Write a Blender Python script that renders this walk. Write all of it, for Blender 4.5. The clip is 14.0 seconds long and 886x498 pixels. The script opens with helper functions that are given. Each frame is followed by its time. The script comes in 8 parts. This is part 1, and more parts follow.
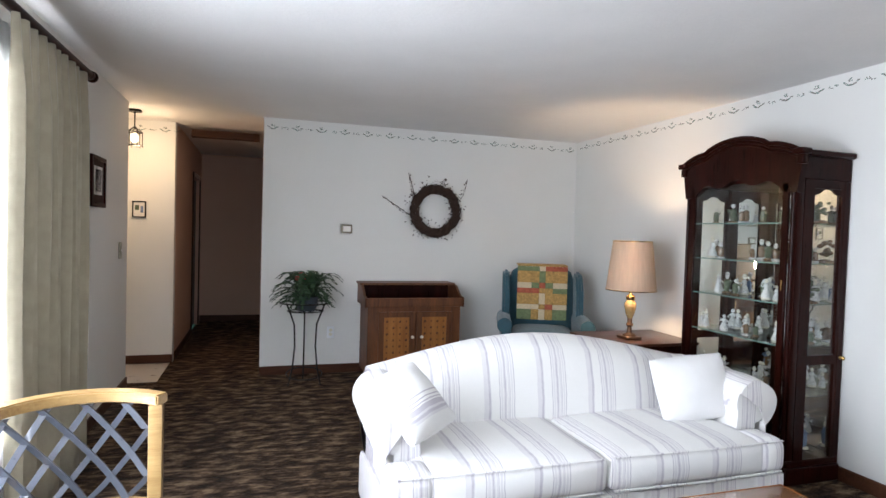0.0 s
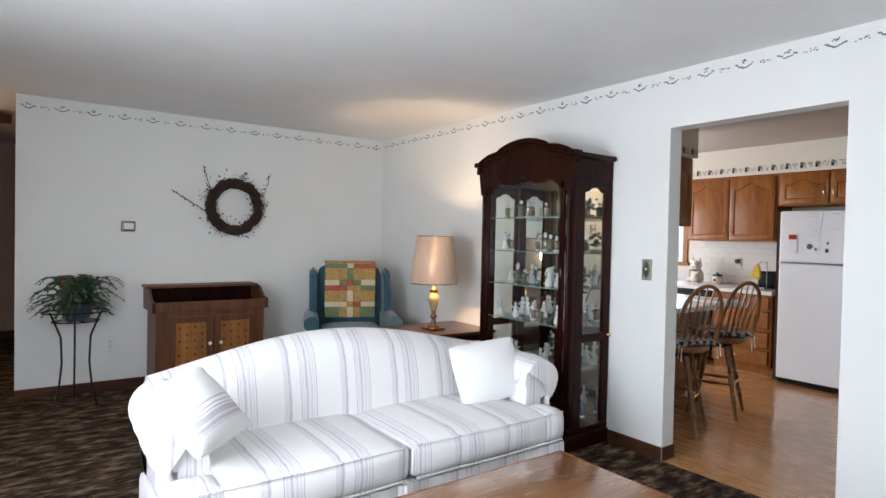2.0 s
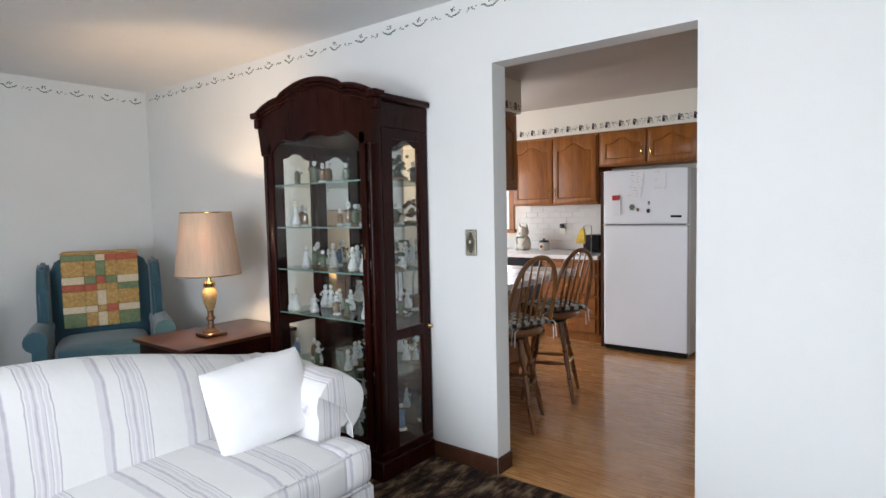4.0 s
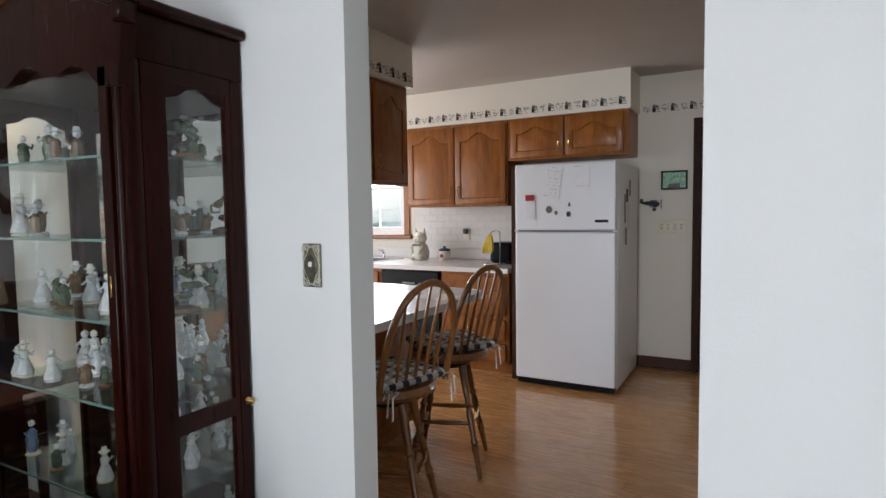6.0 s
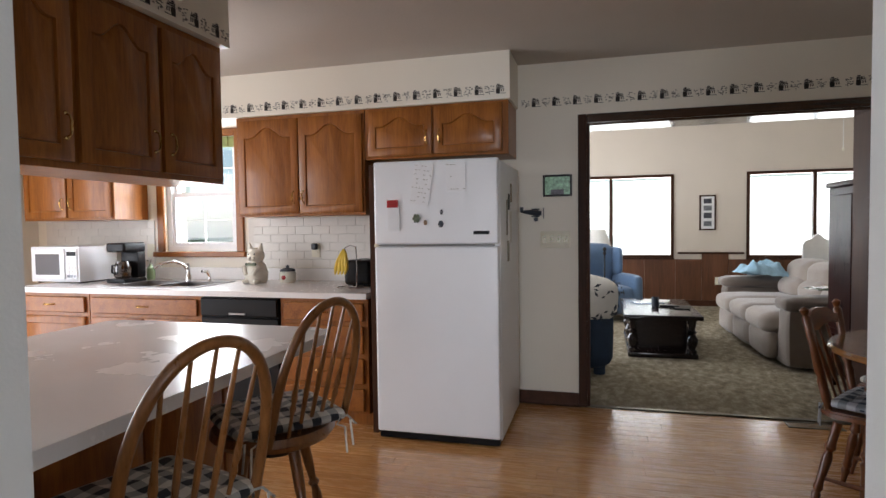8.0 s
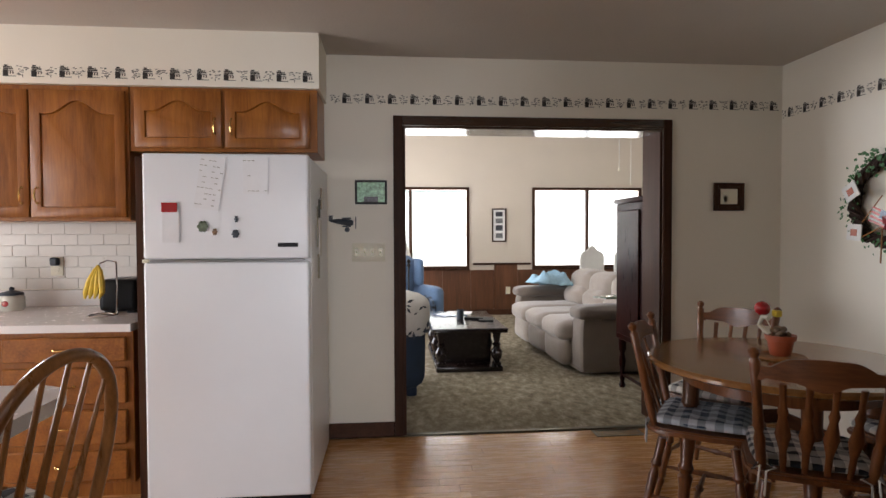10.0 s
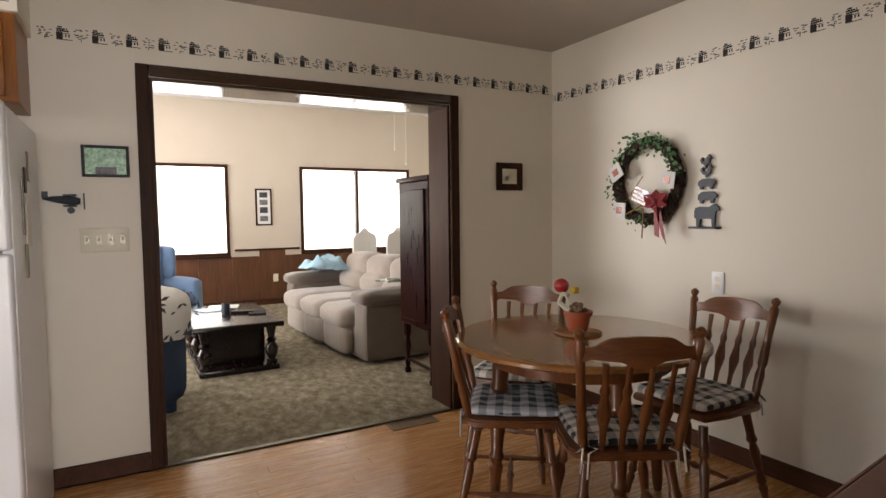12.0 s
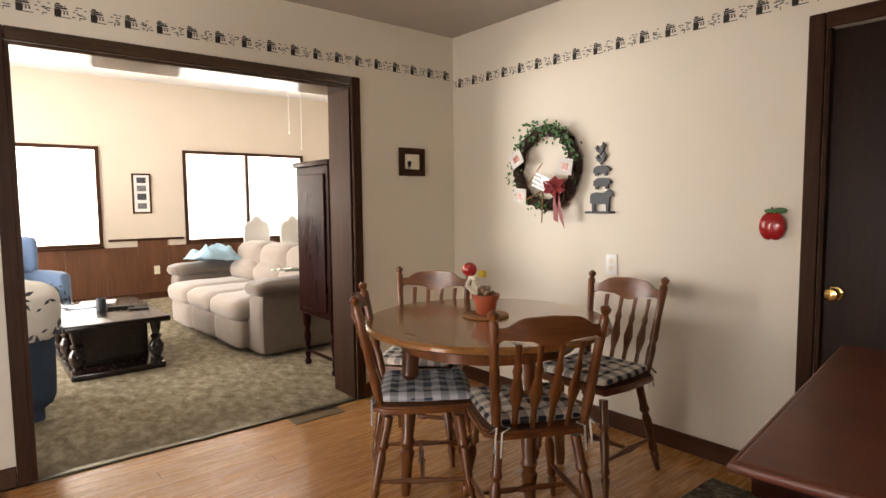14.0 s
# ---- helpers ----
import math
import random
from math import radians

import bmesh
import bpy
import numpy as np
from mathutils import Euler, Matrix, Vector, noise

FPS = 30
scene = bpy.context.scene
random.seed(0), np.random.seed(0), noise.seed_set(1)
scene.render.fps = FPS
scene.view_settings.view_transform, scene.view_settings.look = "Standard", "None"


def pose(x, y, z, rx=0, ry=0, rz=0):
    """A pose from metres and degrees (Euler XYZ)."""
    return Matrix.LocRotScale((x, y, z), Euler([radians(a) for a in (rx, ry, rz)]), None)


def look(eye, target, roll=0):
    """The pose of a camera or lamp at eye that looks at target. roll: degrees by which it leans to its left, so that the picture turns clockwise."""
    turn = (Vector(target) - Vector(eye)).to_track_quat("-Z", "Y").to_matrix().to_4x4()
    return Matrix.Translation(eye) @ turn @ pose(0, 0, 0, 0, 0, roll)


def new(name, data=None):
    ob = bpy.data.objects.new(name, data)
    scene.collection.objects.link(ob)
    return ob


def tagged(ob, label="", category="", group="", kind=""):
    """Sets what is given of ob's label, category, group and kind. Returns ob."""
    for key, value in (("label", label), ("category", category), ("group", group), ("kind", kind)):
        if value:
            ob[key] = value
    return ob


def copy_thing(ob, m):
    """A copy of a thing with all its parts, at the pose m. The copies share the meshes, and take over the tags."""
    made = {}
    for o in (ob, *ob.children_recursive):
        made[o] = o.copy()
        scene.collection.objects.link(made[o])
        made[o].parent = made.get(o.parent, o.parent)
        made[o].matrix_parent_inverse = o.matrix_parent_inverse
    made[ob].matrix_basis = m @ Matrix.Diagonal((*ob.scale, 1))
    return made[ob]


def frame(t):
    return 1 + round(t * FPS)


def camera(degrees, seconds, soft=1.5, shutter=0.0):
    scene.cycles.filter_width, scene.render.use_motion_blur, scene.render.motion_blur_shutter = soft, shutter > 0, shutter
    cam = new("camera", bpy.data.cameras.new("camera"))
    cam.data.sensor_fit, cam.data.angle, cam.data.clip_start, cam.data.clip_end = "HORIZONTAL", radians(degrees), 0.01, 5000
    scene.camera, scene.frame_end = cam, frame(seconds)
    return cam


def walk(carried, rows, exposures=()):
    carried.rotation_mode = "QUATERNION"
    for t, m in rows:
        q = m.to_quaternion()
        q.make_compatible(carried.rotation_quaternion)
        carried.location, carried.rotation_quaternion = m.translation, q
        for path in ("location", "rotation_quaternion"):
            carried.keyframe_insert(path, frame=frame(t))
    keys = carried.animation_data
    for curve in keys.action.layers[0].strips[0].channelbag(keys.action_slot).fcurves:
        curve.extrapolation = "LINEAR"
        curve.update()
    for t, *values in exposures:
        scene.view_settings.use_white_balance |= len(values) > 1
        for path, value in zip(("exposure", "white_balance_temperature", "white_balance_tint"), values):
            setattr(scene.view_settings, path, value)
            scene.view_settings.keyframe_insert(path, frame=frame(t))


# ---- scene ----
cam = camera(74.9, 14.0)
PATH = [
    (0, (1.659, -0.184, 1.414), (2.261, 1.722, 1.355), 1.7),
    (0.5, (1.626, -0.195, 1.385), (2.374, 1.659, 1.342), 2.0),
    (1, (1.67, -0.198, 1.397), (2.566, 1.589, 1.351), 2.0),
    (1.5, (1.705, -0.195, 1.394), (2.746, 1.513, 1.352), 1.8),
    (2, (1.743, -0.165, 1.375), (2.912, 1.457, 1.335), 1.2),
    (2.5, (1.871, -0.112, 1.363), (3.152, 1.422, 1.304), 0.4),
    (3, (2.097, 0.028, 1.359), (3.487, 1.464, 1.273), -0.4),
    (3.2, (2.171, 0.093, 1.363), (3.605, 1.484, 1.265), -0.7),
    (5.3, (3.252, 0.675, 1.352), (4.931, 1.754, 1.218), -1.2),
    (5.5, (3.349, 0.705, 1.358), (5.037, 1.769, 1.226), -1.2),
    (6, (3.621, 0.871, 1.354), (5.368, 1.835, 1.226), -0.8),
    (6.5, (3.862, 0.978, 1.351), (5.667, 1.83, 1.228), -0.8),
    (7, (4.123, 1.083, 1.336), (5.977, 1.824, 1.221), -0.7),
    (7.5, (4.361, 1.163, 1.33), (6.253, 1.803, 1.231), -0.7),
    (8, (4.522, 1.212, 1.319), (6.45, 1.739, 1.236), -0.8),
    (8.5, (4.672, 1.296, 1.332), (6.643, 1.623, 1.252), -0.6),
    (8.7, (4.709, 1.334, 1.348), (6.693, 1.574, 1.268), -0.4),
    (11, (5.239, 1.409, 1.308), (7.167, 0.879, 1.244), -0.8),
    (11.5, (5.35, 1.419, 1.311), (7.199, 0.663, 1.218), -0.9),
    (12, (5.436, 1.448, 1.307), (7.184, 0.484, 1.189), -0.7),
    (12.5, (5.483, 1.467, 1.298), (7.146, 0.364, 1.159), -0.6),
    (13, (5.502, 1.471, 1.285), (7.102, 0.28, 1.135), -0.5),
    (13.5, (5.511, 1.479, 1.286), (7.07, 0.236, 1.127), -0.6),
    (14, (5.511, 1.477, 1.284), (7.052, 0.212, 1.125), -0.6),
]
walk(cam, [(t, look(eye, target, roll)) for t, eye, target, roll in PATH],
     [(0, 0.11, 6050, 13), (3.0, 0.06, 6100, 12), (5.0, -0.06, 6050, 12), (7.0, -0.42, 6200, 13), (8.2, -0.26, 6300, 15), (11.0, 0.08, 6800, 17), (12.5, 0.42, 7300, 18), (14.0, 0.84, 7650, 19)])

# ---------- camera is above; light, world ----------
LX0, NY, WX, WX2 = 0.57, 5.53, 4.99, 5.11
EX, EX2, SY, FX, H, FH = 8.76, 9.03, -1.30, 14.2, 2.44, 2.96
KN = 6.30
KH = 2.465


def area(name, x, y, z, w, h, rot, power, color=(1, 1, 1)):
    li = bpy.data.lights.new(name, "AREA")
    li.shape, li.size, li.size_y, li.energy, li.color = "RECTANGLE", w, h, power, color
    ob = new(name, li)
    ob.matrix_world = pose(x, y, z, *rot)
    return ob


DAY = (0.93, 0.97, 1.0)
WARM = (1.0, 0.68, 0.38)
world = bpy.data.worlds.new("sky")
scene.world = world
world.use_nodes = True
wn = world.node_tree.nodes
sky = wn.new("ShaderNodeTexSky")
sky.sky_type, sky.sun_disc = "NISHITA", False
sky.sun_elevation, sky.sun_rotation = radians(48), radians(200)
wn["Background"].inputs["Strength"].default_value = 0.15
world.node_tree.links.new(sky.outputs["Color"], wn["Background"].inputs["Color"])
sun = new("sun", bpy.data.lights.new("sun", "SUN"))
sun.data.energy, sun.data.angle, sun.data.color = 1.0, radians(12), (1, 0.96, 0.9)
sun.matrix_world = look((0, 0, 30), (3, 22, 0))

# daylight standing in the window openings, with three fills added where no window is known
area("daylight_picture_window", LX0 - 0.02, 1.75, 1.25, 2.7, 1.6, (90, 0, -90), 215, DAY)
# added fill from the unseen south side, to brighten the sofa front
area("added_fill_south", 2.4, -2.66, 1.35, 2.2, 1.5, (90, 0, 0), 30, DAY)
area("daylight_kitchen_window", EX + 0.22, 4.52, 1.55, 0.75, 1.0, (90, 0, 90), 60, DAY)
area("daylight_family_window_a", FX + 0.12, 1.04, 1.42, 1.8, 1.2, (90, 0, 90), 100, DAY)
area("daylight_family_window_b", FX + 0.12, -1.86, 1.42, 1.8, 1.2, (90, 0, 90), 100, DAY)
# added fill from the unseen north side of the family room
area("added_fill_family", 11.6, 3.52, 1.1, 2.4, 1.9, (90, 0, 180), 180, DAY)
# added fill at the unseen north end, to lift the kitchen
area("added_fill_kitchen", 6.3, KN + 0.12, 1.15, 2.2, 1.9, (90, 0, 180), 115, DAY)


# ---------- materials ----------
def nodes_of(name):
    m = bpy.data.materials.new(name)
    m.use_nodes = True
    nt = m.node_tree
    return m, nt, nt.nodes, nt.links, nt.nodes["Principled BSDF"]


def noise_tex(nt, vec, scale, detail=4.0, rough=0.55):
    n = nt.nodes.new("ShaderNodeTexNoise")
    n.inputs["Scale"].default_value, n.inputs["Detail"].default_value, n.inputs["Roughness"].default_value = scale, detail, rough
    nt.links.new(vec, n.inputs["Vector"])
    return n.outputs["Fac"]


def math_node(nt, op, a, b=0.0, c=None):
    n = nt.nodes.new("ShaderNodeMath")
    n.operation = op
    for i, v in enumerate((a, b) if c is None else (a, b, c)):
        if isinstance(v, (int, float)):
            n.inputs[i].default_value = v
        else:
            nt.links.new(v, n.inputs[i])
    return n.outputs[0]


def ramp(nt, fac, stops, mode="LINEAR"):
    n = nt.nodes.new("ShaderNodeValToRGB")
    n.color_ramp.interpolation = mode
    els = n.color_ramp.elements
    while len(els) < len(stops):
        els.new(0.5)
    for e, (p, c) in zip(els, stops):
        e.position, e.color = p, (*c, 1)
    nt.links.new(fac, n.inputs["Fac"])
    return n.outputs["Color"]


def mixcol(nt, fac, a, b, mode="MIX"):
    n = nt.nodes.new("ShaderNodeMix")
    n.data_type, n.blend_type = "RGBA", mode
    for sock, v in ((n.inputs[0], fac), (n.inputs[6], a), (n.inputs[7], b)):
        if isinstance(v, (int, float)):
            sock.default_value = v
        elif isinstance(v, tuple):
            sock.default_value = (*v, 1)
        else:
            nt.links.new(v, sock)
    return n.outputs[2]


def coords(nt, stretch=(1, 1, 1), rot=(0, 0, 0)):
    tc = nt.nodes.new("ShaderNodeTexCoord")
    mp = nt.nodes.new("ShaderNodeMapping")
    mp.inputs["Scale"].default_value = stretch
    mp.inputs["Rotation"].default_value = [radians(a) for a in rot]
    nt.links.new(tc.outputs["Object"], mp.inputs["Vector"])
    return mp.outputs["Vector"]


def bump(nt, b, height, strength, dist=0.01):
    n = nt.nodes.new("ShaderNodeBump")
    n.inputs["Strength"].default_value, n.inputs["Distance"].default_value = strength, dist
    nt.links.new(height, n.inputs["Height"])
    nt.links.new(n.outputs["Normal"], b.inputs["Normal"])


def dim(c, k):
    return tuple(min(1.0, v * k) for v in c)


def surf(name, base, rough=0.6, metal=0.0, var=0.06, scale=5.0, relief=0.15, fine=120.0, dist=0.002, spec=0.5, coat=0.0, sheen=0.0, emit=None):
    """A plain surface with blotches, grain and fine relief."""
    m, nt, nd, lk, b = nodes_of(name)
    v = coords(nt)
    big, small = noise_tex(nt, v, scale, 5), noise_tex(nt, v, fine, 3)
    f = math_node(nt, "MULTIPLY_ADD", small, 0.3, math_node(nt, "MULTIPLY", big, 0.7))
    lk.new(ramp(nt, f, [(0.3, dim(base, 1 - var)), (0.7, dim(base, 1 + var))]), b.inputs["Base Color"])
    b.inputs["Metallic"].default_value = metal
    b.inputs["Specular IOR Level"].default_value = spec
    b.inputs["Coat Weight"].default_value = coat
    b.inputs["Sheen Weight"].default_value = sheen
    lk.new(math_node(nt, "MULTIPLY_ADD", big, 0.16, rough - 0.08), b.inputs["Roughness"])
    bump(nt, b, small, relief, dist)
    if emit:
        b.inputs["Emission Color"].default_value = (*emit[0], 1)
        b.inputs["Emission Strength"].default_value = emit[1]
    return m


def wood(name, dark, light, axis=2, rough=0.35, coat=0.3, ring=9.0, contrast=1.0, random_tone=0.0, relief=0.12, spec=0.5):
    """Wood with its grain along one axis."""
    m, nt, nd, lk, b = nodes_of(name)
    st = [ring, ring, ring]
    st[axis] = ring * 0.09
    v = coords(nt, st)
    if random_tone:
        oi = nd.new("ShaderNodeObjectInfo")
        add = nd.new("ShaderNodeVectorMath")
        add.operation = "MULTIPLY_ADD"
        lk.new(oi.outputs["Random"], add.inputs[0])
        add.inputs[1].default_value = (37, 23, 51)
        lk.new(v, add.inputs[2])
        v = add.outputs[0]
    g = noise_tex(nt, v, 1.4, 6, 0.6)
    fine = noise_tex(nt, v, 9.0, 4, 0.7)
    f = math_node(nt, "MULTIPLY_ADD", fine, 0.45, math_node(nt, "MULTIPLY", g, 0.55))
    if random_tone:
        f = math_node(nt, "ADD", f, math_node(nt, "MULTIPLY_ADD", oi.outputs["Random"], random_tone, -random_tone / 2))
    lk.new(ramp(nt, f, [(0.5 - 0.17 / contrast, dark), (0.5 + 0.17 / contrast, light)]), b.inputs["Base Color"])
    lk.new(math_node(nt, "MULTIPLY_ADD", fine, 0.2, rough - 0.1), b.inputs["Roughness"])
    b.inputs["Coat Weight"].default_value = coat
    b.inputs["Coat Roughness"].default_value = 0.12
    b.inputs["Specular IOR Level"].default_value = spec
    bump(nt, b, fine, relief, 0.002)
    return m


def bands(name, stops, period, axis=0, rough=0.85, second=None, weave=700.0, phase=0.0, mottle=0.0):
    """Woven cloth with stripes across one axis (stops of a constant ramp), and a check if second names a second axis."""
    m, nt, nd, lk, b = nodes_of(name)
    v = coords(nt)
    sep = nd.new("ShaderNodeSeparateXYZ")
    lk.new(v, sep.inputs[0])

    def stripe(ax):
        wob = math_node(nt, "MULTIPLY", noise_tex(nt, v, 14, 2), 0.012)
        x = math_node(nt, "ADD", math_node(nt, "ADD", sep.outputs[ax], wob), 10.0 + phase)
        return ramp(nt, math_node(nt, "FRACT", math_node(nt, "DIVIDE", x, period)), stops, "CONSTANT")
    c = stripe(axis)
    if second is not None:
        c = mixcol(nt, 0.5, c, stripe(second), "MIX")
    if mottle:
        c = mixcol(nt, math_node(nt, "MULTIPLY", ramp(nt, noise_tex(nt, v, 26, 3), [(0.40, (0, 0, 0)), (0.62, (1, 1, 1))]), mottle), c, stops[0][1])
    c = mixcol(nt, 0.12, c, ramp(nt, noise_tex(nt, v, weave, 2), [(0.3, (0.3, 0.3, 0.3)), (0.7, (1, 1, 1))]), "MULTIPLY")
    lk.new(c, b.inputs["Base Color"])
    b.inputs["Roughness"].default_value = rough
    b.inputs["Specular IOR Level"].default_value = 0.2
    b.inputs["Sheen Weight"].default_value = 0.15
    h = math_node(nt, "ADD", noise_tex(nt, v, 12, 4), math_node(nt, "MULTIPLY", noise_tex(nt, v, weave, 2), 0.05))
    bump(nt, b, h, 0.35, 0.012)
    return m


def carpet(name, stops, scale, pile=0.5, stretch=(1.0, 1.9, 1.0), turn=28):
    m, nt, nd, lk, b = nodes_of(name)
    v = coords(nt)
    v2 = coords(nt, stretch, (0, 0, turn))
    a = noise_tex(nt, v2, scale, 7, 0.68)
    c = noise_tex(nt, v, 1.3, 3)
    t = noise_tex(nt, v, 190, 2, 0.7)
    f = math_node(nt, "ADD", math_node(nt, "MULTIPLY", a, 0.78), math_node(nt, "MULTIPLY_ADD", t, 0.16, math_node(nt, "MULTIPLY", c, 0.06)))
    lk.new(ramp(nt, f, stops), b.inputs["Base Color"])
    b.inputs["Roughness"].default_value = 0.95
    b.inputs["Specular IOR Level"].default_value = 0.05
    b.inputs["Sheen Weight"].default_value = 0.04
    bump(nt, b, math_node(nt, "ADD", math_node(nt, "MULTIPLY", t, 0.6), a), pile, 0.03)
    return m


def glass(name, color=(1, 1, 1), rough=0.0, alpha=0.12):
    """Thin clear pane: mostly see-through, with real gloss."""
    m, nt, nd, lk, b = nodes_of(name)
    tr, gl, mx, fr = (nd.new(s) for s in ("ShaderNodeBsdfTransparent", "ShaderNodeBsdfGlossy", "ShaderNodeMixShader", "ShaderNodeLayerWeight"))
    tr.inputs["Color"].default_value = (*color, 1)
    gl.inputs["Roughness"].default_value = rough + 0.02
    steep = math_node(nt, "POWER", fr.outputs["Facing"], 5.0)
    lk.new(math_node(nt, "MULTIPLY_ADD", steep, 0.8, 0.02 + alpha * 0.2), mx.inputs[0])
    lk.new(tr.outputs[0], mx.inputs[1])
    lk.new(gl.outputs[0], mx.inputs[2])
    lk.new(mx.outputs[0], nd["Material Output"].inputs["Surface"])
    return m


def sheer(name, base, through_light):
    m, nt, nd, lk, b = nodes_of(name)
    di, tl, mx = (nd.new(s) for s in ("ShaderNodeBsdfDiffuse", "ShaderNodeBsdfTranslucent", "ShaderNodeMixShader"))
    c = ramp(nt, noise_tex(nt, coords(nt, (60, 60, 2)), 1.0, 3), [(0.3, dim(base, 0.88)), (0.7, base)])
    lk.new(c, di.inputs["Color"])
    lk.new(c, tl.inputs["Color"])
    mx.inputs[0].default_value = through_light
    lk.new(di.outputs[0], mx.inputs[1])
    lk.new(tl.outputs[0], mx.inputs[2])
    lk.new(mx.outputs[0], nd["Material Output"].inputs["Surface"])
    return m


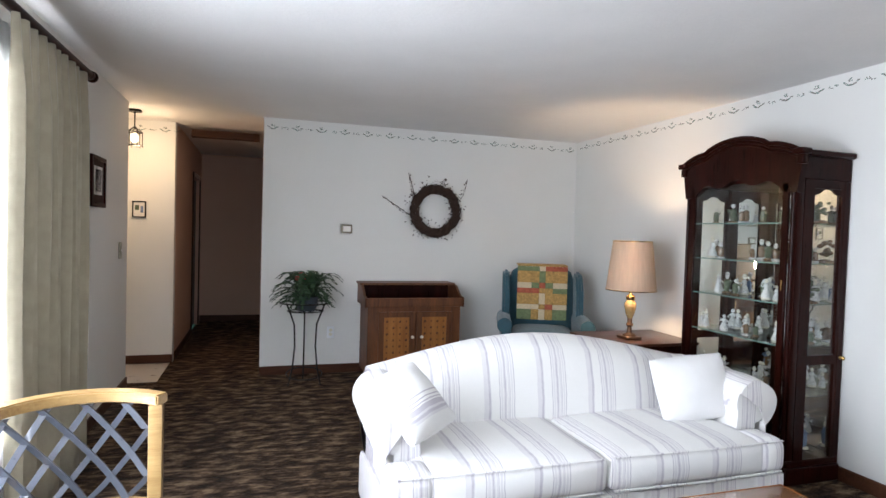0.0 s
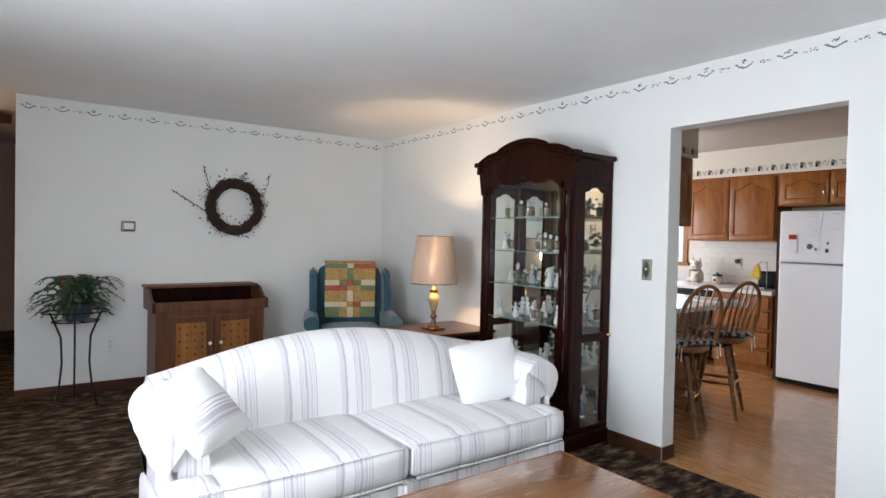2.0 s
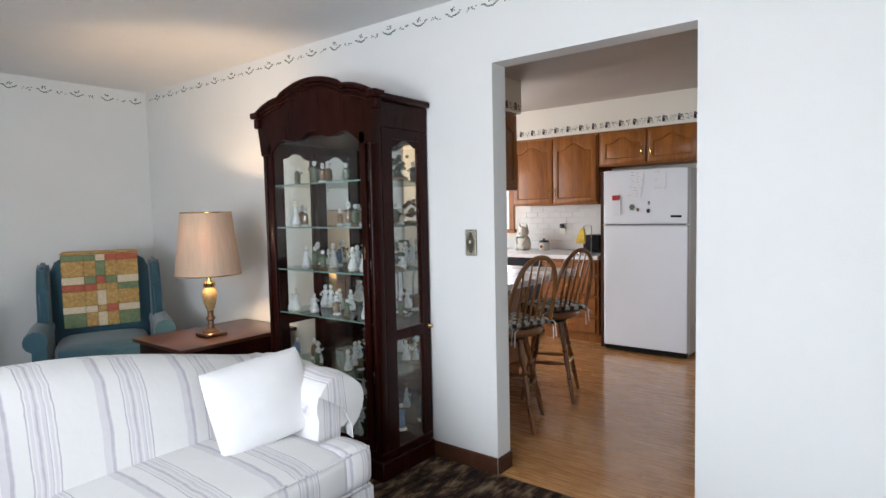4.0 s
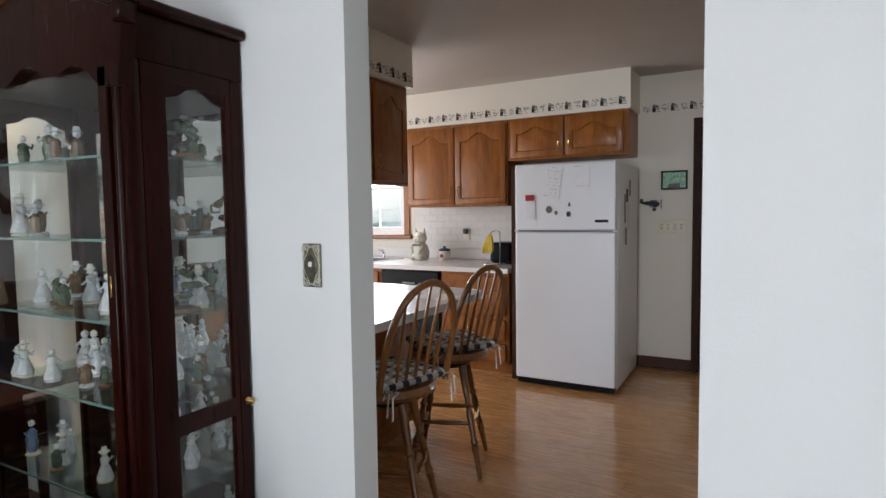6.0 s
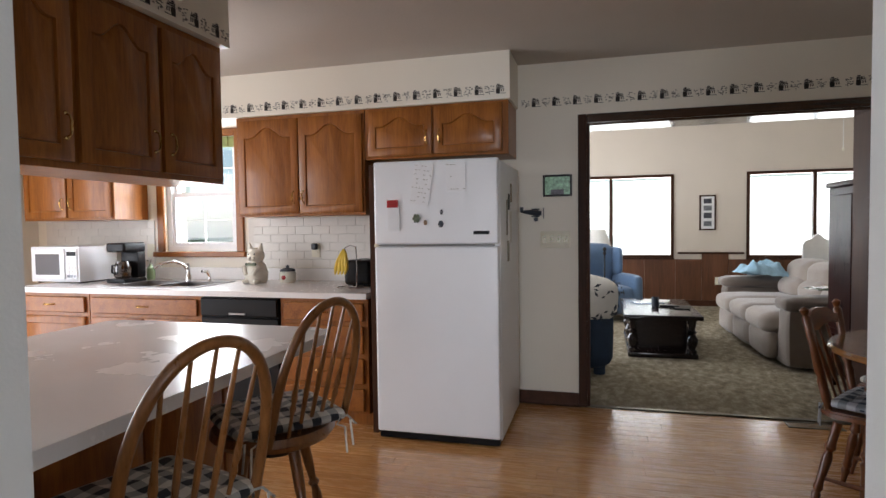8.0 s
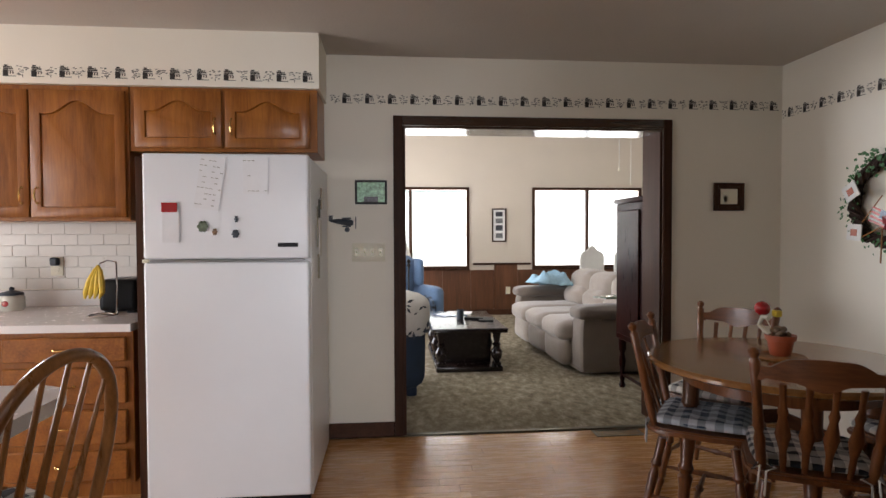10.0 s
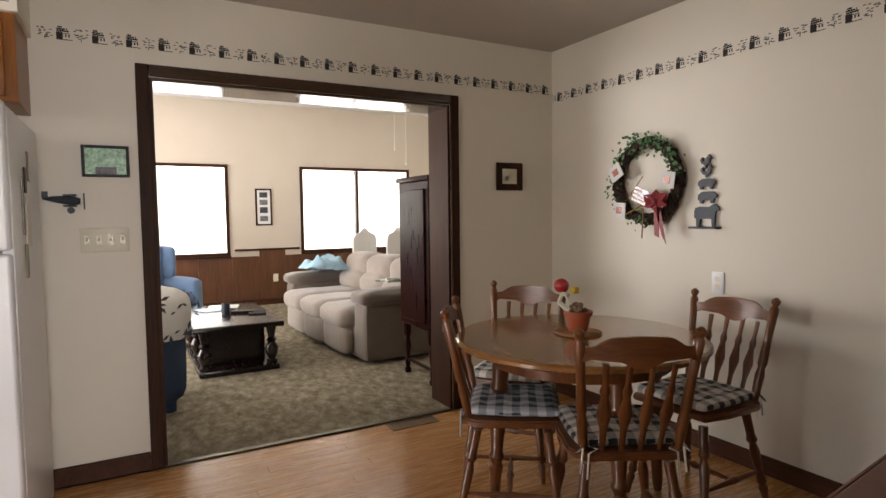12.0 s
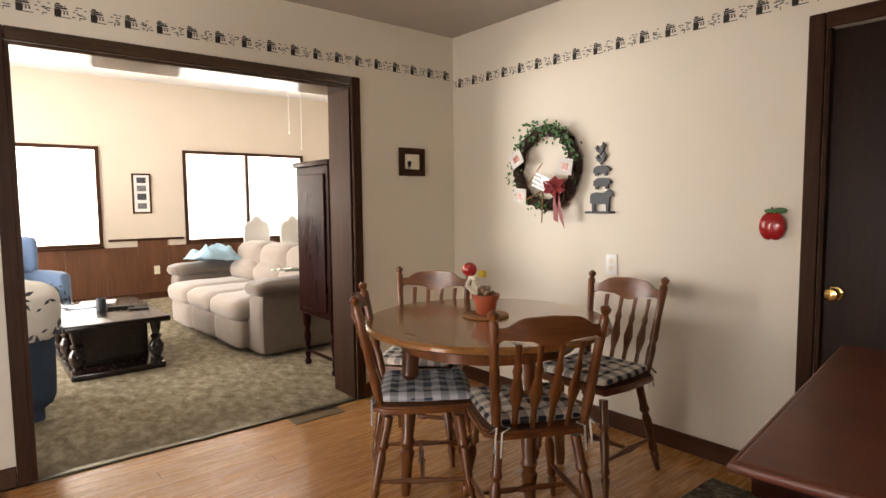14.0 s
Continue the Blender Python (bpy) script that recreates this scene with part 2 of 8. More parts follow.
M = dict(
    wall=surf("painted_wall", (0.77, 0.77, 0.745), 0.75, var=0.025, scale=1.5, relief=0.25, fine=160),
    kwall=surf("kitchen_wall", (0.80, 0.75, 0.645), 0.5, var=0.025, scale=1.5, relief=0.2, fine=160),
    # hall walls carry the foyer lamp's warm light in their colour
    hall=surf("hall_wall_lamplit", (0.62, 0.45, 0.36), 0.7, var=0.03, scale=1.5, relief=0.2, fine=160),
    ceil=surf("textured_ceiling", (0.80, 0.79, 0.78), 0.9, var=0.03, scale=3, relief=0.5, fine=60, dist=0.004),
    # white ceiling; its dim brown shade is put into the base colour
    kceil_shaded=surf("kitchen_ceiling_shaded", (0.50, 0.46, 0.41), 0.9, var=0.03, scale=3, relief=0.5, fine=60, dist=0.004),
    fwall=surf("family_wall", (0.66, 0.58, 0.48), 0.7, var=0.03, scale=2, relief=0.2),
    carpet=carpet("brown_carpet", [(0.41, (0.009, 0.004, 0.002)), (0.48, (0.034, 0.017, 0.009)), (0.53, (0.095, 0.057, 0.032)), (0.62, (0.27, 0.19, 0.115))], 8.0, 0.6, (0.85, 2.1, 1.0), 12),
    fcarpet=carpet("shag_carpet", [(0.32, (0.15, 0.12, 0.075)), (0.5, (0.36, 0.305, 0.21)), (0.68, (0.64, 0.56, 0.42))], 9.0, 0.9, (1.0, 1.6, 1.0), 35),
    tile=surf("foyer_tile", (0.55, 0.5, 0.45), 0.3, var=0.08, scale=12),
    plank=wood("oak_plank", (0.43, 0.185, 0.056), (0.74, 0.40, 0.145), 1, 0.27, 0.75, 7, 0.6, 0.14, 0.35),
    gap=surf("floor_gap", (0.30, 0.14, 0.055), 0.5),
    trim=wood("dark_trim", (0.026, 0.010, 0.005), (0.070, 0.030, 0.016), 0, 0.48, 0.0, 8, spec=0.12),
    trimz=wood("dark_trim_upright", (0.026, 0.010, 0.005), (0.070, 0.030, 0.016), 2, 0.48, 0.0, 8, spec=0.12),
    base=wood("brown_baseboard", (0.045, 0.016, 0.008), (0.10, 0.042, 0.022), 0, 0.45, 0.0, 8, spec=0.2),
    cherry=wood("cherry", (0.007, 0.0014, 0.0010), (0.028, 0.0045, 0.0028), 2, 0.30, 0.08, 7, spec=0.09),
    cherrytop=wood("mahogany_top", (0.095, 0.020, 0.008), (0.18, 0.046, 0.019), 0, 0.46, 0.12, 5),
    endtop=wood("dark_end_table_top", (0.032, 0.010, 0.005), (0.080, 0.024, 0.011), 0, 0.34, 0.3, 6),
    coffee=wood("coffee_table_oak", (0.16, 0.065, 0.025), (0.34, 0.16, 0.070), 0, 0.24, 0.6, 6),
    oak=wood("cabinet_oak", (0.16, 0.048, 0.008), (0.40, 0.145, 0.026), 2, 0.36, 0.12, 9, spec=0.3),
    oakh=wood("cabinet_oak_crosswise", (0.16, 0.048, 0.008), (0.40, 0.145, 0.026), 1, 0.36, 0.12, 9, spec=0.3),
    chair=wood("chair_maple", (0.072, 0.020, 0.006), (0.245, 0.084, 0.025), 2, 0.33, 0.3, 8),
    chairx=wood("chair_maple_crosswise", (0.072, 0.020, 0.006), (0.245, 0.084, 0.025), 0, 0.33, 0.3, 8),
    stool=wood("stool_oak", (0.13, 0.046, 0.012), (0.32, 0.135, 0.040), 2, 0.3, 0.3, 8),
    table=wood("table_oak", (0.19, 0.080, 0.024), (0.47, 0.22, 0.070), 0, 0.22, 0.6, 5, 0.9),
    dry=wood("pine_stain", (0.040, 0.011, 0.003), (0.18, 0.060, 0.016), 2, 0.5, 0.05, 9),
    drypanel=wood("pine_panel", (0.20, 0.070, 0.012), (0.40, 0.165, 0.035), 2, 0.5, 0.1, 9),
    espresso=wood("espresso", (0.007, 0.004, 0.0035), (0.022, 0.011, 0.009), 0, 0.25, 0.35, 7, spec=0.3),
    wains=wood("wainscot", (0.060, 0.021, 0.009), (0.19, 0.074, 0.031), 2, 0.42, 0.2, 5, 0.8),
    rattan=wood("blond_rattan", (0.25, 0.145, 0.050), (0.46, 0.30, 0.125), 0, 0.35, 0.2, 12, spec=0.35),
    lattice=surf("grey_lattice", (0.09, 0.10, 0.125), 0.3, var=0.1, scale=20, coat=1.0),
    white=surf("white_enamel", (0.84, 0.86, 0.89), 0.32, var=0.015, relief=0.05, fine=200),
    laminate=surf("white_laminate", (0.80, 0.78, 0.77), 0.25, var=0.02, scale=30, relief=0.0),
    splash=surf("backsplash_tile", (0.72, 0.69, 0.64), 0.25, var=0.03, scale=10, relief=0.05),
    vinyl=surf("white_window_frame", (0.78, 0.78, 0.78), 0.35, var=0.02),
    black=surf("black_plastic", (0.008, 0.008, 0.009), 0.36, var=0.1, spec=0.18),
    iron=surf("wrought_iron", (0.014, 0.012, 0.011), 0.45, metal=0.6, var=0.2, scale=40),
    rubber=surf("black_rubber", (0.02, 0.02, 0.02), 0.8),
    steel=surf("stainless", (0.30, 0.30, 0.30), 0.30, metal=1.0, var=0.05, relief=0.04),
    chrome=surf("chrome", (0.75, 0.75, 0.76), 0.08, metal=1.0, var=0.02, relief=0.02),
    brass=surf("brass", (0.62, 0.42, 0.16), 0.22, metal=1.0, var=0.08, relief=0.05),
    pewter=surf("antique_brass", (0.22, 0.20, 0.15), 0.38, metal=0.9, var=0.25, scale=60, relief=0.4),
    amber=surf("amber_glass", (0.36, 0.25, 0.11), 0.08, var=0.35, scale=30, coat=1.0),
    bronze=surf("dark_bronze", (0.13, 0.075, 0.045), 0.32, metal=0.7, var=0.3, scale=30),
    shade=sheer("lamp_shade", (0.66, 0.50, 0.37), 0.12),
    shade_white=sheer("white_shade", (0.85, 0.83, 0.78), 0.5),
    drape=surf("linen_drape", (0.36, 0.32, 0.23), 0.85, var=0.12, scale=14, relief=0.3, fine=400, sheen=0.2),
    sheer=sheer("sheer_curtain", (0.85, 0.85, 0.85), 0.6),
    blind=sheer("blind_slat", (0.86, 0.86, 0.84), 0.55),
    glass=glass("clear_glass", (0.97, 0.99, 0.98)),
    shelfglass=glass("shelf_glass", (0.86, 0.95, 0.92), alpha=0.3),
    wing=surf("teal_upholstery", (0.035, 0.095, 0.125), 0.9, var=0.18, scale=20, relief=0.4, fine=500, sheen=0.3),
    recliner=surf("blue_upholstery", (0.10, 0.17, 0.28), 0.9, var=0.12, scale=10, relief=0.4, fine=400, sheen=0.3),
    navy=surf("navy_upholstery", (0.018, 0.035, 0.065), 0.9, var=0.2, scale=14, relief=0.4, fine=400),
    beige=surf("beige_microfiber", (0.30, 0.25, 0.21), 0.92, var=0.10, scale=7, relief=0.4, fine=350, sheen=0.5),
    # sofa base, arms and back shell: a darker tone than the cushions
    taupe=surf("darker_microfiber", (0.17, 0.135, 0.11), 0.92, var=0.10, scale=7, relief=0.4, fine=350, sheen=0.4),
    fern=surf("fern_leaf", (0.024, 0.058, 0.024), 0.55, var=0.4, scale=25),
    flower=surf("red_petal", (0.34, 0.05, 0.05), 0.6, var=0.2),
    vine=surf("dry_vine", (0.040, 0.020, 0.013), 0.85, var=0.4, scale=40, relief=0.6),
    motif=surf("border_print", (0.15, 0.15, 0.13), 0.8, var=0.35, scale=60),
    motifg=surf("border_print_green", (0.10, 0.20, 0.16), 0.8, var=0.3, scale=60),
    motifd=surf("border_print_dark", (0.03, 0.025, 0.022), 0.8, var=0.3, scale=60),
    note=surf("note_paper", (0.83, 0.84, 0.86), 0.8, var=0.03, scale=20),
    pillow=surf("white_pillow_cloth", (0.80, 0.79, 0.78), 0.9, var=0.04, scale=9, relief=0.4, fine=300, sheen=0.2),
    paper=surf("paper", (0.78, 0.77, 0.74), 0.8, var=0.04, scale=20),
    cream=surf("cream_ceramic", (0.76, 0.72, 0.62), 0.25, var=0.06, scale=20, coat=0.3),
    porcelain=surf("porcelain", (0.68, 0.68, 0.68), 0.18, var=0.35, scale=70, coat=0.5),
    porcblue=surf("porcelain_blue", (0.16, 0.22, 0.36), 0.2, var=0.5, scale=70, coat=0.5),
    porcbrown=surf("porcelain_brown", (0.22, 0.14, 0.085), 0.25, var=0.6, scale=45, coat=0.4),
    porcgreen=surf("porcelain_green", (0.13, 0.16, 0.11), 0.25, var=0.6, scale=45, coat=0.4),
    terracotta=surf("terracotta", (0.42, 0.09, 0.035), 0.45, var=0.1, coat=0.3),
    red=surf("red_gloss", (0.42, 0.015, 0.018), 0.2, var=0.15, coat=0.5),
    yellow=surf("yellow", (0.75, 0.52, 0.05), 0.45, var=0.12, scale=30),
    green=surf("leaf_green", (0.05, 0.16, 0.05), 0.5, var=0.3, scale=30),
    lightblue=surf("light_blue_cloth", (0.35, 0.55, 0.68), 0.9, var=0.15, scale=25, relief=0.4),
    iris=surf("dark_blue_grey", (0.035, 0.045, 0.06), 0.5, var=0.2, scale=40),
    grass=surf("lawn", (0.07, 0.13, 0.04), 0.95, var=0.3, scale=2, relief=0.5),
    mirror=surf("mirror_back", (0.90, 0.90, 0.90), 0.02, metal=1.0, var=0.0, relief=0.0),
    bulb=surf("lit_bulb", (1, 0.9, 0.7), 0.4, emit=((1, 0.72, 0.4), 14.0)),
    scroll=surf("worn_pale_brass", (0.50, 0.49, 0.40), 0.4, metal=0.5, var=0.3, scale=70, relief=0.3),
    ivory=surf("ivory_plastic", (0.76, 0.72, 0.58), 0.4, var=0.03),
)
PLAID = bands("buffalo_check", [(0.0, (0.022, 0.025, 0.032)), (0.48, (0.84, 0.81, 0.74))], 0.068, 0, second=1)
PLAIDB = bands("blue_check", [(0.0, (0.025, 0.05, 0.09)), (0.50, (0.62, 0.67, 0.72))], 0.068, 0, second=1)
W1, G1, G2 = (0.82, 0.81, 0.79), (0.53, 0.50, 0.54), (0.70, 0.68, 0.69)
SOFA = bands("striped_damask", [(0.0, W1), (0.12, G2), (0.20, G1), (0.235, G2), (0.25, W1), (0.40, G1), (0.415, W1), (0.43, G2), (0.465, W1), (0.48, G2), (0.50, G1), (0.52, G2), (0.54, W1),
                                (0.555, G2), (0.59, G1), (0.60, W1), (0.62, G2), (0.65, W1), (0.67, G1), (0.685, W1)], 0.30, 0, mottle=0.2)
THROW = bands("pillow_stripe", [(0.0, W1), (0.42, G2), (0.46, G1), (0.50, G2), (0.53, G1), (0.60, W1), (0.62, G1), (0.64, W1), (0.67, G1), (0.69, W1), (0.74, G1), (0.76, W1)], 0.30, 1, phase=0.125)


# ---------- mesh helpers ----------
def box(bm, x0, y0, z0, x1, y1, z1, bev=0.0, seg=1):
    m = Matrix.Translation(((x0 + x1) / 2, (y0 + y1) / 2, (z0 + z1) / 2)) @ Matrix.Diagonal((abs(x1 - x0), abs(y1 - y0), abs(z1 - z0), 1))
    vs = bmesh.ops.create_cube(bm, size=1, matrix=m)["verts"]
    if bev > 0:
        es = list({e for v in vs for e in v.link_edges})
        bmesh.ops.bevel(bm, geom=es, offset=bev, segments=seg, affect="EDGES", profile=0.6, clamp_overlap=True)
    return vs


def rod(bm, a, b, r, r2=None, seg=10):
    a, b = Vector(a), Vector(b)
    d = b - a
    q = d.to_track_quat("Z", "Y").to_matrix().to_4x4()
    bmesh.ops.create_cone(bm, cap_ends=True, segments=seg, radius1=r, radius2=r if r2 is None else r2, depth=d.length,
                          matrix=Matrix.Translation((a + b) / 2) @ q)


def lathe(bm, prof, seg=16, m=Matrix.Identity(4)):
    """Turns a profile of (radius, height) round the z axis of m."""
    rings = []
    for r, z in prof:
        rings.append([bm.verts.new(m @ Vector((max(r, 1e-4) * math.cos(2 * math.pi * k / seg), max(r, 1e-4) * math.sin(2 * math.pi * k / seg), z))) for k in range(seg)])
    for a, b in zip(rings, rings[1:]):
        for k in range(seg):
            bm.faces.new((a[k], a[(k + 1) % seg], b[(k + 1) % seg], b[k]))
    bm.faces.new(rings[0][::-1])
    bm.faces.new(rings[-1])


def turned(bm, a, b, prof, seg=12):
    """A turned spindle from a to b; prof: (share of the length, radius)."""
    a, b = Vector(a), Vector(b)
    d = b - a
    m = Matrix.Translation(a) @ d.to_track_quat("Z", "Y").to_matrix().to_4x4()
    lathe(bm, [(r, s * d.length) for s, r in prof], seg, m)


def tube(bm, pts, r, seg=8, closed=False):
    """A round bar through points; r is a number or one a point."""
    pts = [Vector(p) for p in pts]
    n = len(pts)
    rs = r if isinstance(r, (list, tuple)) else [r] * n
    rings = []
    up = None
    for i, p in enumerate(pts):
        if closed:
            t = pts[(i + 1) % n] - pts[i - 1]
        else:
            t = pts[min(i + 1, n - 1)] - pts[max(i - 1, 0)]
        t.normalize()
        if up is None:
            up = t.orthogonal().normalized()
        up = (up - t * up.dot(t)).normalized()
        w = t.cross(up)
        rings.append([bm.verts.new(p + (up * math.cos(2 * math.pi * k / seg) + w * math.sin(2 * math.pi * k / seg)) * rs[i]) for k in range(seg)])
    for i in range(n if closed else n - 1):
        a, b = rings[i], rings[(i + 1) % n]
        for k in range(seg):
            bm.faces.new((a[k], a[(k + 1) % seg], b[(k + 1) % seg], b[k]))
    if not closed:
        bm.faces.new(rings[0][::-1])
        bm.faces.new(rings[-1])


def slab(bm, outline, depth, m=Matrix.Identity(4)):
    """An outline in the x-z plane of m, thickened along its y."""
    a = [bm.verts.new(m @ Vector((x, 0, z))) for x, z in outline]
    b = [bm.verts.new(m @ Vector((x, depth, z))) for x, z in outline]
    n = len(a)
    for i in range(n):
        bm.faces.new((a[i], a[(i + 1) % n], b[(i + 1) % n], b[i]))
    bm.faces.new(a[::-1])
    bm.faces.new(b)


def ball(bm, c, r, sx=1, sy=1, sz=1, sub=2):
    bmesh.ops.create_icosphere(bm, subdivisions=sub, radius=r, matrix=Matrix.Translation(c) @ Matrix.Diagonal((sx, sy, sz, 1)))


def soft(bm, x0, y0, z0, x1, y1, z1, rnd=0.05, puff=0.03, n=8, jitter=0.0, seed=1, axes=(0, 1, 2)):
    """A cushion: a rounded block that swells in the middle."""
    cx, cy, cz = (x0 + x1) / 2, (y0 + y1) / 2, (z0 + z1) / 2
    hx, hy, hz = (x1 - x0) / 2, (y1 - y0) / 2, (z1 - z0) / 2
    tmp = bmesh.new()
    bmesh.ops.create_cube(tmp, size=2)
    bmesh.ops.subdivide_edges(tmp, edges=tmp.edges[:], cuts=n, use_grid_fill=True)
    rr = min(rnd, hx * 0.98, hy * 0.98, hz * 0.98)
    idx = {}
    for v in tmp.verts:
        p = Vector((v.co.x * hx, v.co.y * hy, v.co.z * hz))
        q = Vector([max(-h + rr, min(h - rr, c)) for c, h in zip(p, (hx, hy, hz))])
        d = p - q
        p2 = q + (d.normalized() * rr if d.length > 1e-9 else d)
        u = [max(0.0, 1 - abs(c)) for c in v.co]
        for i, hgt in enumerate((hx, hy, hz)):
            if i not in axes:
                continue
            o = [k for k in range(3) if k != i]
            w = (1 - v.co[o[0]] ** 2) * (1 - v.co[o[1]] ** 2)
            p2[i] += puff * w * (p[i] / hgt)
        if jitter:
            p2 += noise.noise_vector((p2 + Vector((seed * 3.1, 0, 0))) * 7) * jitter
        idx[v.index] = bm.verts.new((cx + p2.x, cy + p2.y, cz + p2.z))
    for f in tmp.faces:
        bm.faces.new([idx[v.index] for v in f.verts])
    tmp.free()


def mesh_of(name, bm, mat, smooth=True):
    bmesh.ops.recalc_face_normals(bm, faces=bm.faces[:])
    me = bpy.data.meshes.new(name)
    bm.to_mesh(me)
    bm.free()
    me.materials.append(mat)
    if smooth:
        me.shade_smooth()
        me.set_sharp_from_angle(angle=radians(38))
    return me


def part(name, bm, mat, parent=None, label="", smooth=True):
    ob = new(name, mesh_of(name, bm, mat, smooth))
    ob.parent = parent
    if label:
        ob["label"] = label
    return ob


def thing(name, label, category, x=0, y=0, z=0, rz=0, group="", kind="", parent=None):
    ob = new(name)
    ob.empty_display_size = 0.1
    ob.matrix_world = pose(x, y, z, 0, 0, rz)
    return tagged(ob, label, category, group, kind)


def solo(name, bm, mat, label, category, m=None, group="", kind="", smooth=True):
    ob = new(name, mesh_of(name, bm, mat, smooth))
    if m is not None:
        ob.matrix_world = m
    return tagged(ob, label, category, group, kind)


def block(name, mat, *boxes, label="", bev=0.0, parent=None, kind="structure", category=""):
    bm = bmesh.new()
    for b in boxes:
        box(bm, *b, bev)
    ob = new(name, mesh_of(name, bm, mat, True))
    ob.parent = parent
    return tagged(ob, label, category, "", kind)


# ---------- setting ----------
def wall_along_y(name, mat, x0, x1, y0, y1, h, holes=(), label="plain painted wall"):
    """A wall from y0 to y1 with openings (ya, yb, za, zb)."""
    bs, at = [], y0
    for ya, yb, za, zb in sorted(holes):
        bs.append((x0, at, 0, x1, ya, h))
        if za > 0:
            bs.append((x0, ya, 0, x1, yb, za))
        if zb < h:
            bs.append((x0, ya, zb, x1, yb, h))
        at = yb
    bs.append((x0, at, 0, x1, y1, h))
    bm = bmesh.new()
    for b in bs:
        box(bm, *b)
    bmesh.ops.remove_doubles(bm, verts=bm.verts[:], dist=1e-5)
    ob = new(name, mesh_of(name, bm, mat, False))
    return tagged(ob, label, "", "", "structure")


def wall_along_x(name, mat, y0, y1, x0, x1, h, holes=(), label="plain painted wall"):
    bs, at = [], x0
    for xa, xb, za, zb in sorted(holes):
        bs.append((at, y0, 0, xa, y1, h))
        if za > 0:
            bs.append((xa, y0, 0, xb, y1, za))
        if zb < h:
            bs.append((xa, y0, zb, xb, y1, h))
        at = xb
    bs.append((at, y0, 0, x1, y1, h))
    bm = bmesh.new()
    for b in bs:
        box(bm, *b)
    ob = new(name, mesh_of(name, bm, mat, False))
    return tagged(ob, label, "", "", "structure")


OPY0, OPY1, OPZ = 0.985, 1.945, 2.085
block("ground", M["grass"], (-60, -60, -0.5, 90, 70, -0.30), label="lawn around the house")
block("floor_living", M["carpet"], (LX0 - 0.12, -2.7, -0.1, WX, 5.45, 0.0), (0.80, 5.45, -0.1, WX, 9.1, 0.0), (-1.2, 5.45, -0.1, 0.80, 5.46, 0.0), label="sculpted mottled brown carpet")
block("floor_foyer", M["tile"], (-1.4, 5.46, -0.1, 0.80, 6.4, -0.004), label="pale foyer tile floor")
block("floor_kitchen", M["gap"], (WX, SY - 0.1, -0.1, EX, KN + 0.1, -0.008), label="oak strip floor base")
block("floor_family", M["fcarpet"], (EX + 0.015, -3.8, -0.1, FX + 0.12, 3.55, 0.006), label="grey brown shag carpet")
block("ceiling_living", M["ceil"], (-1.5, -2.8, H, WX2 - 0.06, 9.2, H + 0.12), label="white textured ceiling")
block("ceiling_kitchen", M["kceil_shaded"], (WX2 - 0.06, SY - 0.12, KH, EX + 0.13, KN + 0.12, KH + 0.12), label="white kitchen ceiling with its shade put into the colour")
block("ceiling_family", M["ceil"], (EX + 0.13, -3.9, FH, FX + 0.14, 3.6, FH + 0.12), label="white family room ceiling")
wall_along_x("wall_north", M["wall"], NY, NY + 0.12, 1.67, WX, H)
wall_along_y("wall_divider", M["wall"], WX, WX2, SY - 0.1, KN, H, [(OPY0, OPY1, 0, OPZ)], "white wall with a cased drywall opening")
wall_along_y("wall_south_stub", M["wall"], WX, WX2, -2.7, SY - 0.1, H)
wall_along_y("wall_window_side", M["wall"], LX0 - 0.12, LX0, -2.7, 5.35, H, [(-0.3, 3.1, 0.42, 2.22)], "white wall with a wide picture window")
# unseen wall, its opening added for the south fill lamp
wall_along_x("wall_south_living", M["wall"], -2.82, -2.7, LX0 - 0.12, WX2, H, [(1.3, 3.5, 0.6, 2.1)])
wall_along_x("wall_hall_front", M["wall"], 6.24, 6.36, -1.4, 0.82, H)
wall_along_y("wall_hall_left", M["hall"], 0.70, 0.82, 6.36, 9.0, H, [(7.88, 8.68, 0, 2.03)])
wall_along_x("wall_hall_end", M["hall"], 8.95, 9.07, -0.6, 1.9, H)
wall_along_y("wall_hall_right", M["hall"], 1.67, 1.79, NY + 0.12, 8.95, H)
wall_along_y("wall_foyer_west", M["wall"], -1.42, -1.30, 5.2, 6.4, H)
wall_along_x("wall_foyer_south", M["wall"], 5.23, 5.35, -1.3, LX0 - 0.12, H)
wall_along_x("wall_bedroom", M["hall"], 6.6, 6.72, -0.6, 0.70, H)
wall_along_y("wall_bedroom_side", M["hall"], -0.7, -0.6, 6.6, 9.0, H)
# opening from x 5.2 to 7.4 is added for the kitchen fill
wall_along_x("wall_kitchen_north", M["kwall"], KN, KN + 0.12, WX2, EX2, KH, [(5.2, 7.4, 0.12, 2.1)])
wall_along_x("wall_kitchen_south", M["kwall"], SY - 0.12, SY, WX2, EX, KH, [(5.55, 6.39, 0, 1.985)])
FY0, FY1, FZ = -0.447, 1.308, 2.024
wall_along_y("wall_kitchen_east", M["kwall"], EX, EX2, -3.8, KN, FH + 0.1, [(FY0, FY1, 0, FZ), (4.16, 4.88, 1.12, 2.1)], "cream kitchen wall with wide opening and window")
wall_along_y("wall_family_far", M["fwall"], FX, FX + 0.14, -3.8, 3.55, FH + 0.1, [(0.16, 1.95, 0.80, 2.015), (-2.70, -0.96, 0.80, 2.015)], "cream wall above wood wainscot")
wall_along_x("wall_family_south", M["fwall"], -3.92, -3.8, EX, FX + 0.14, FH + 0.1)
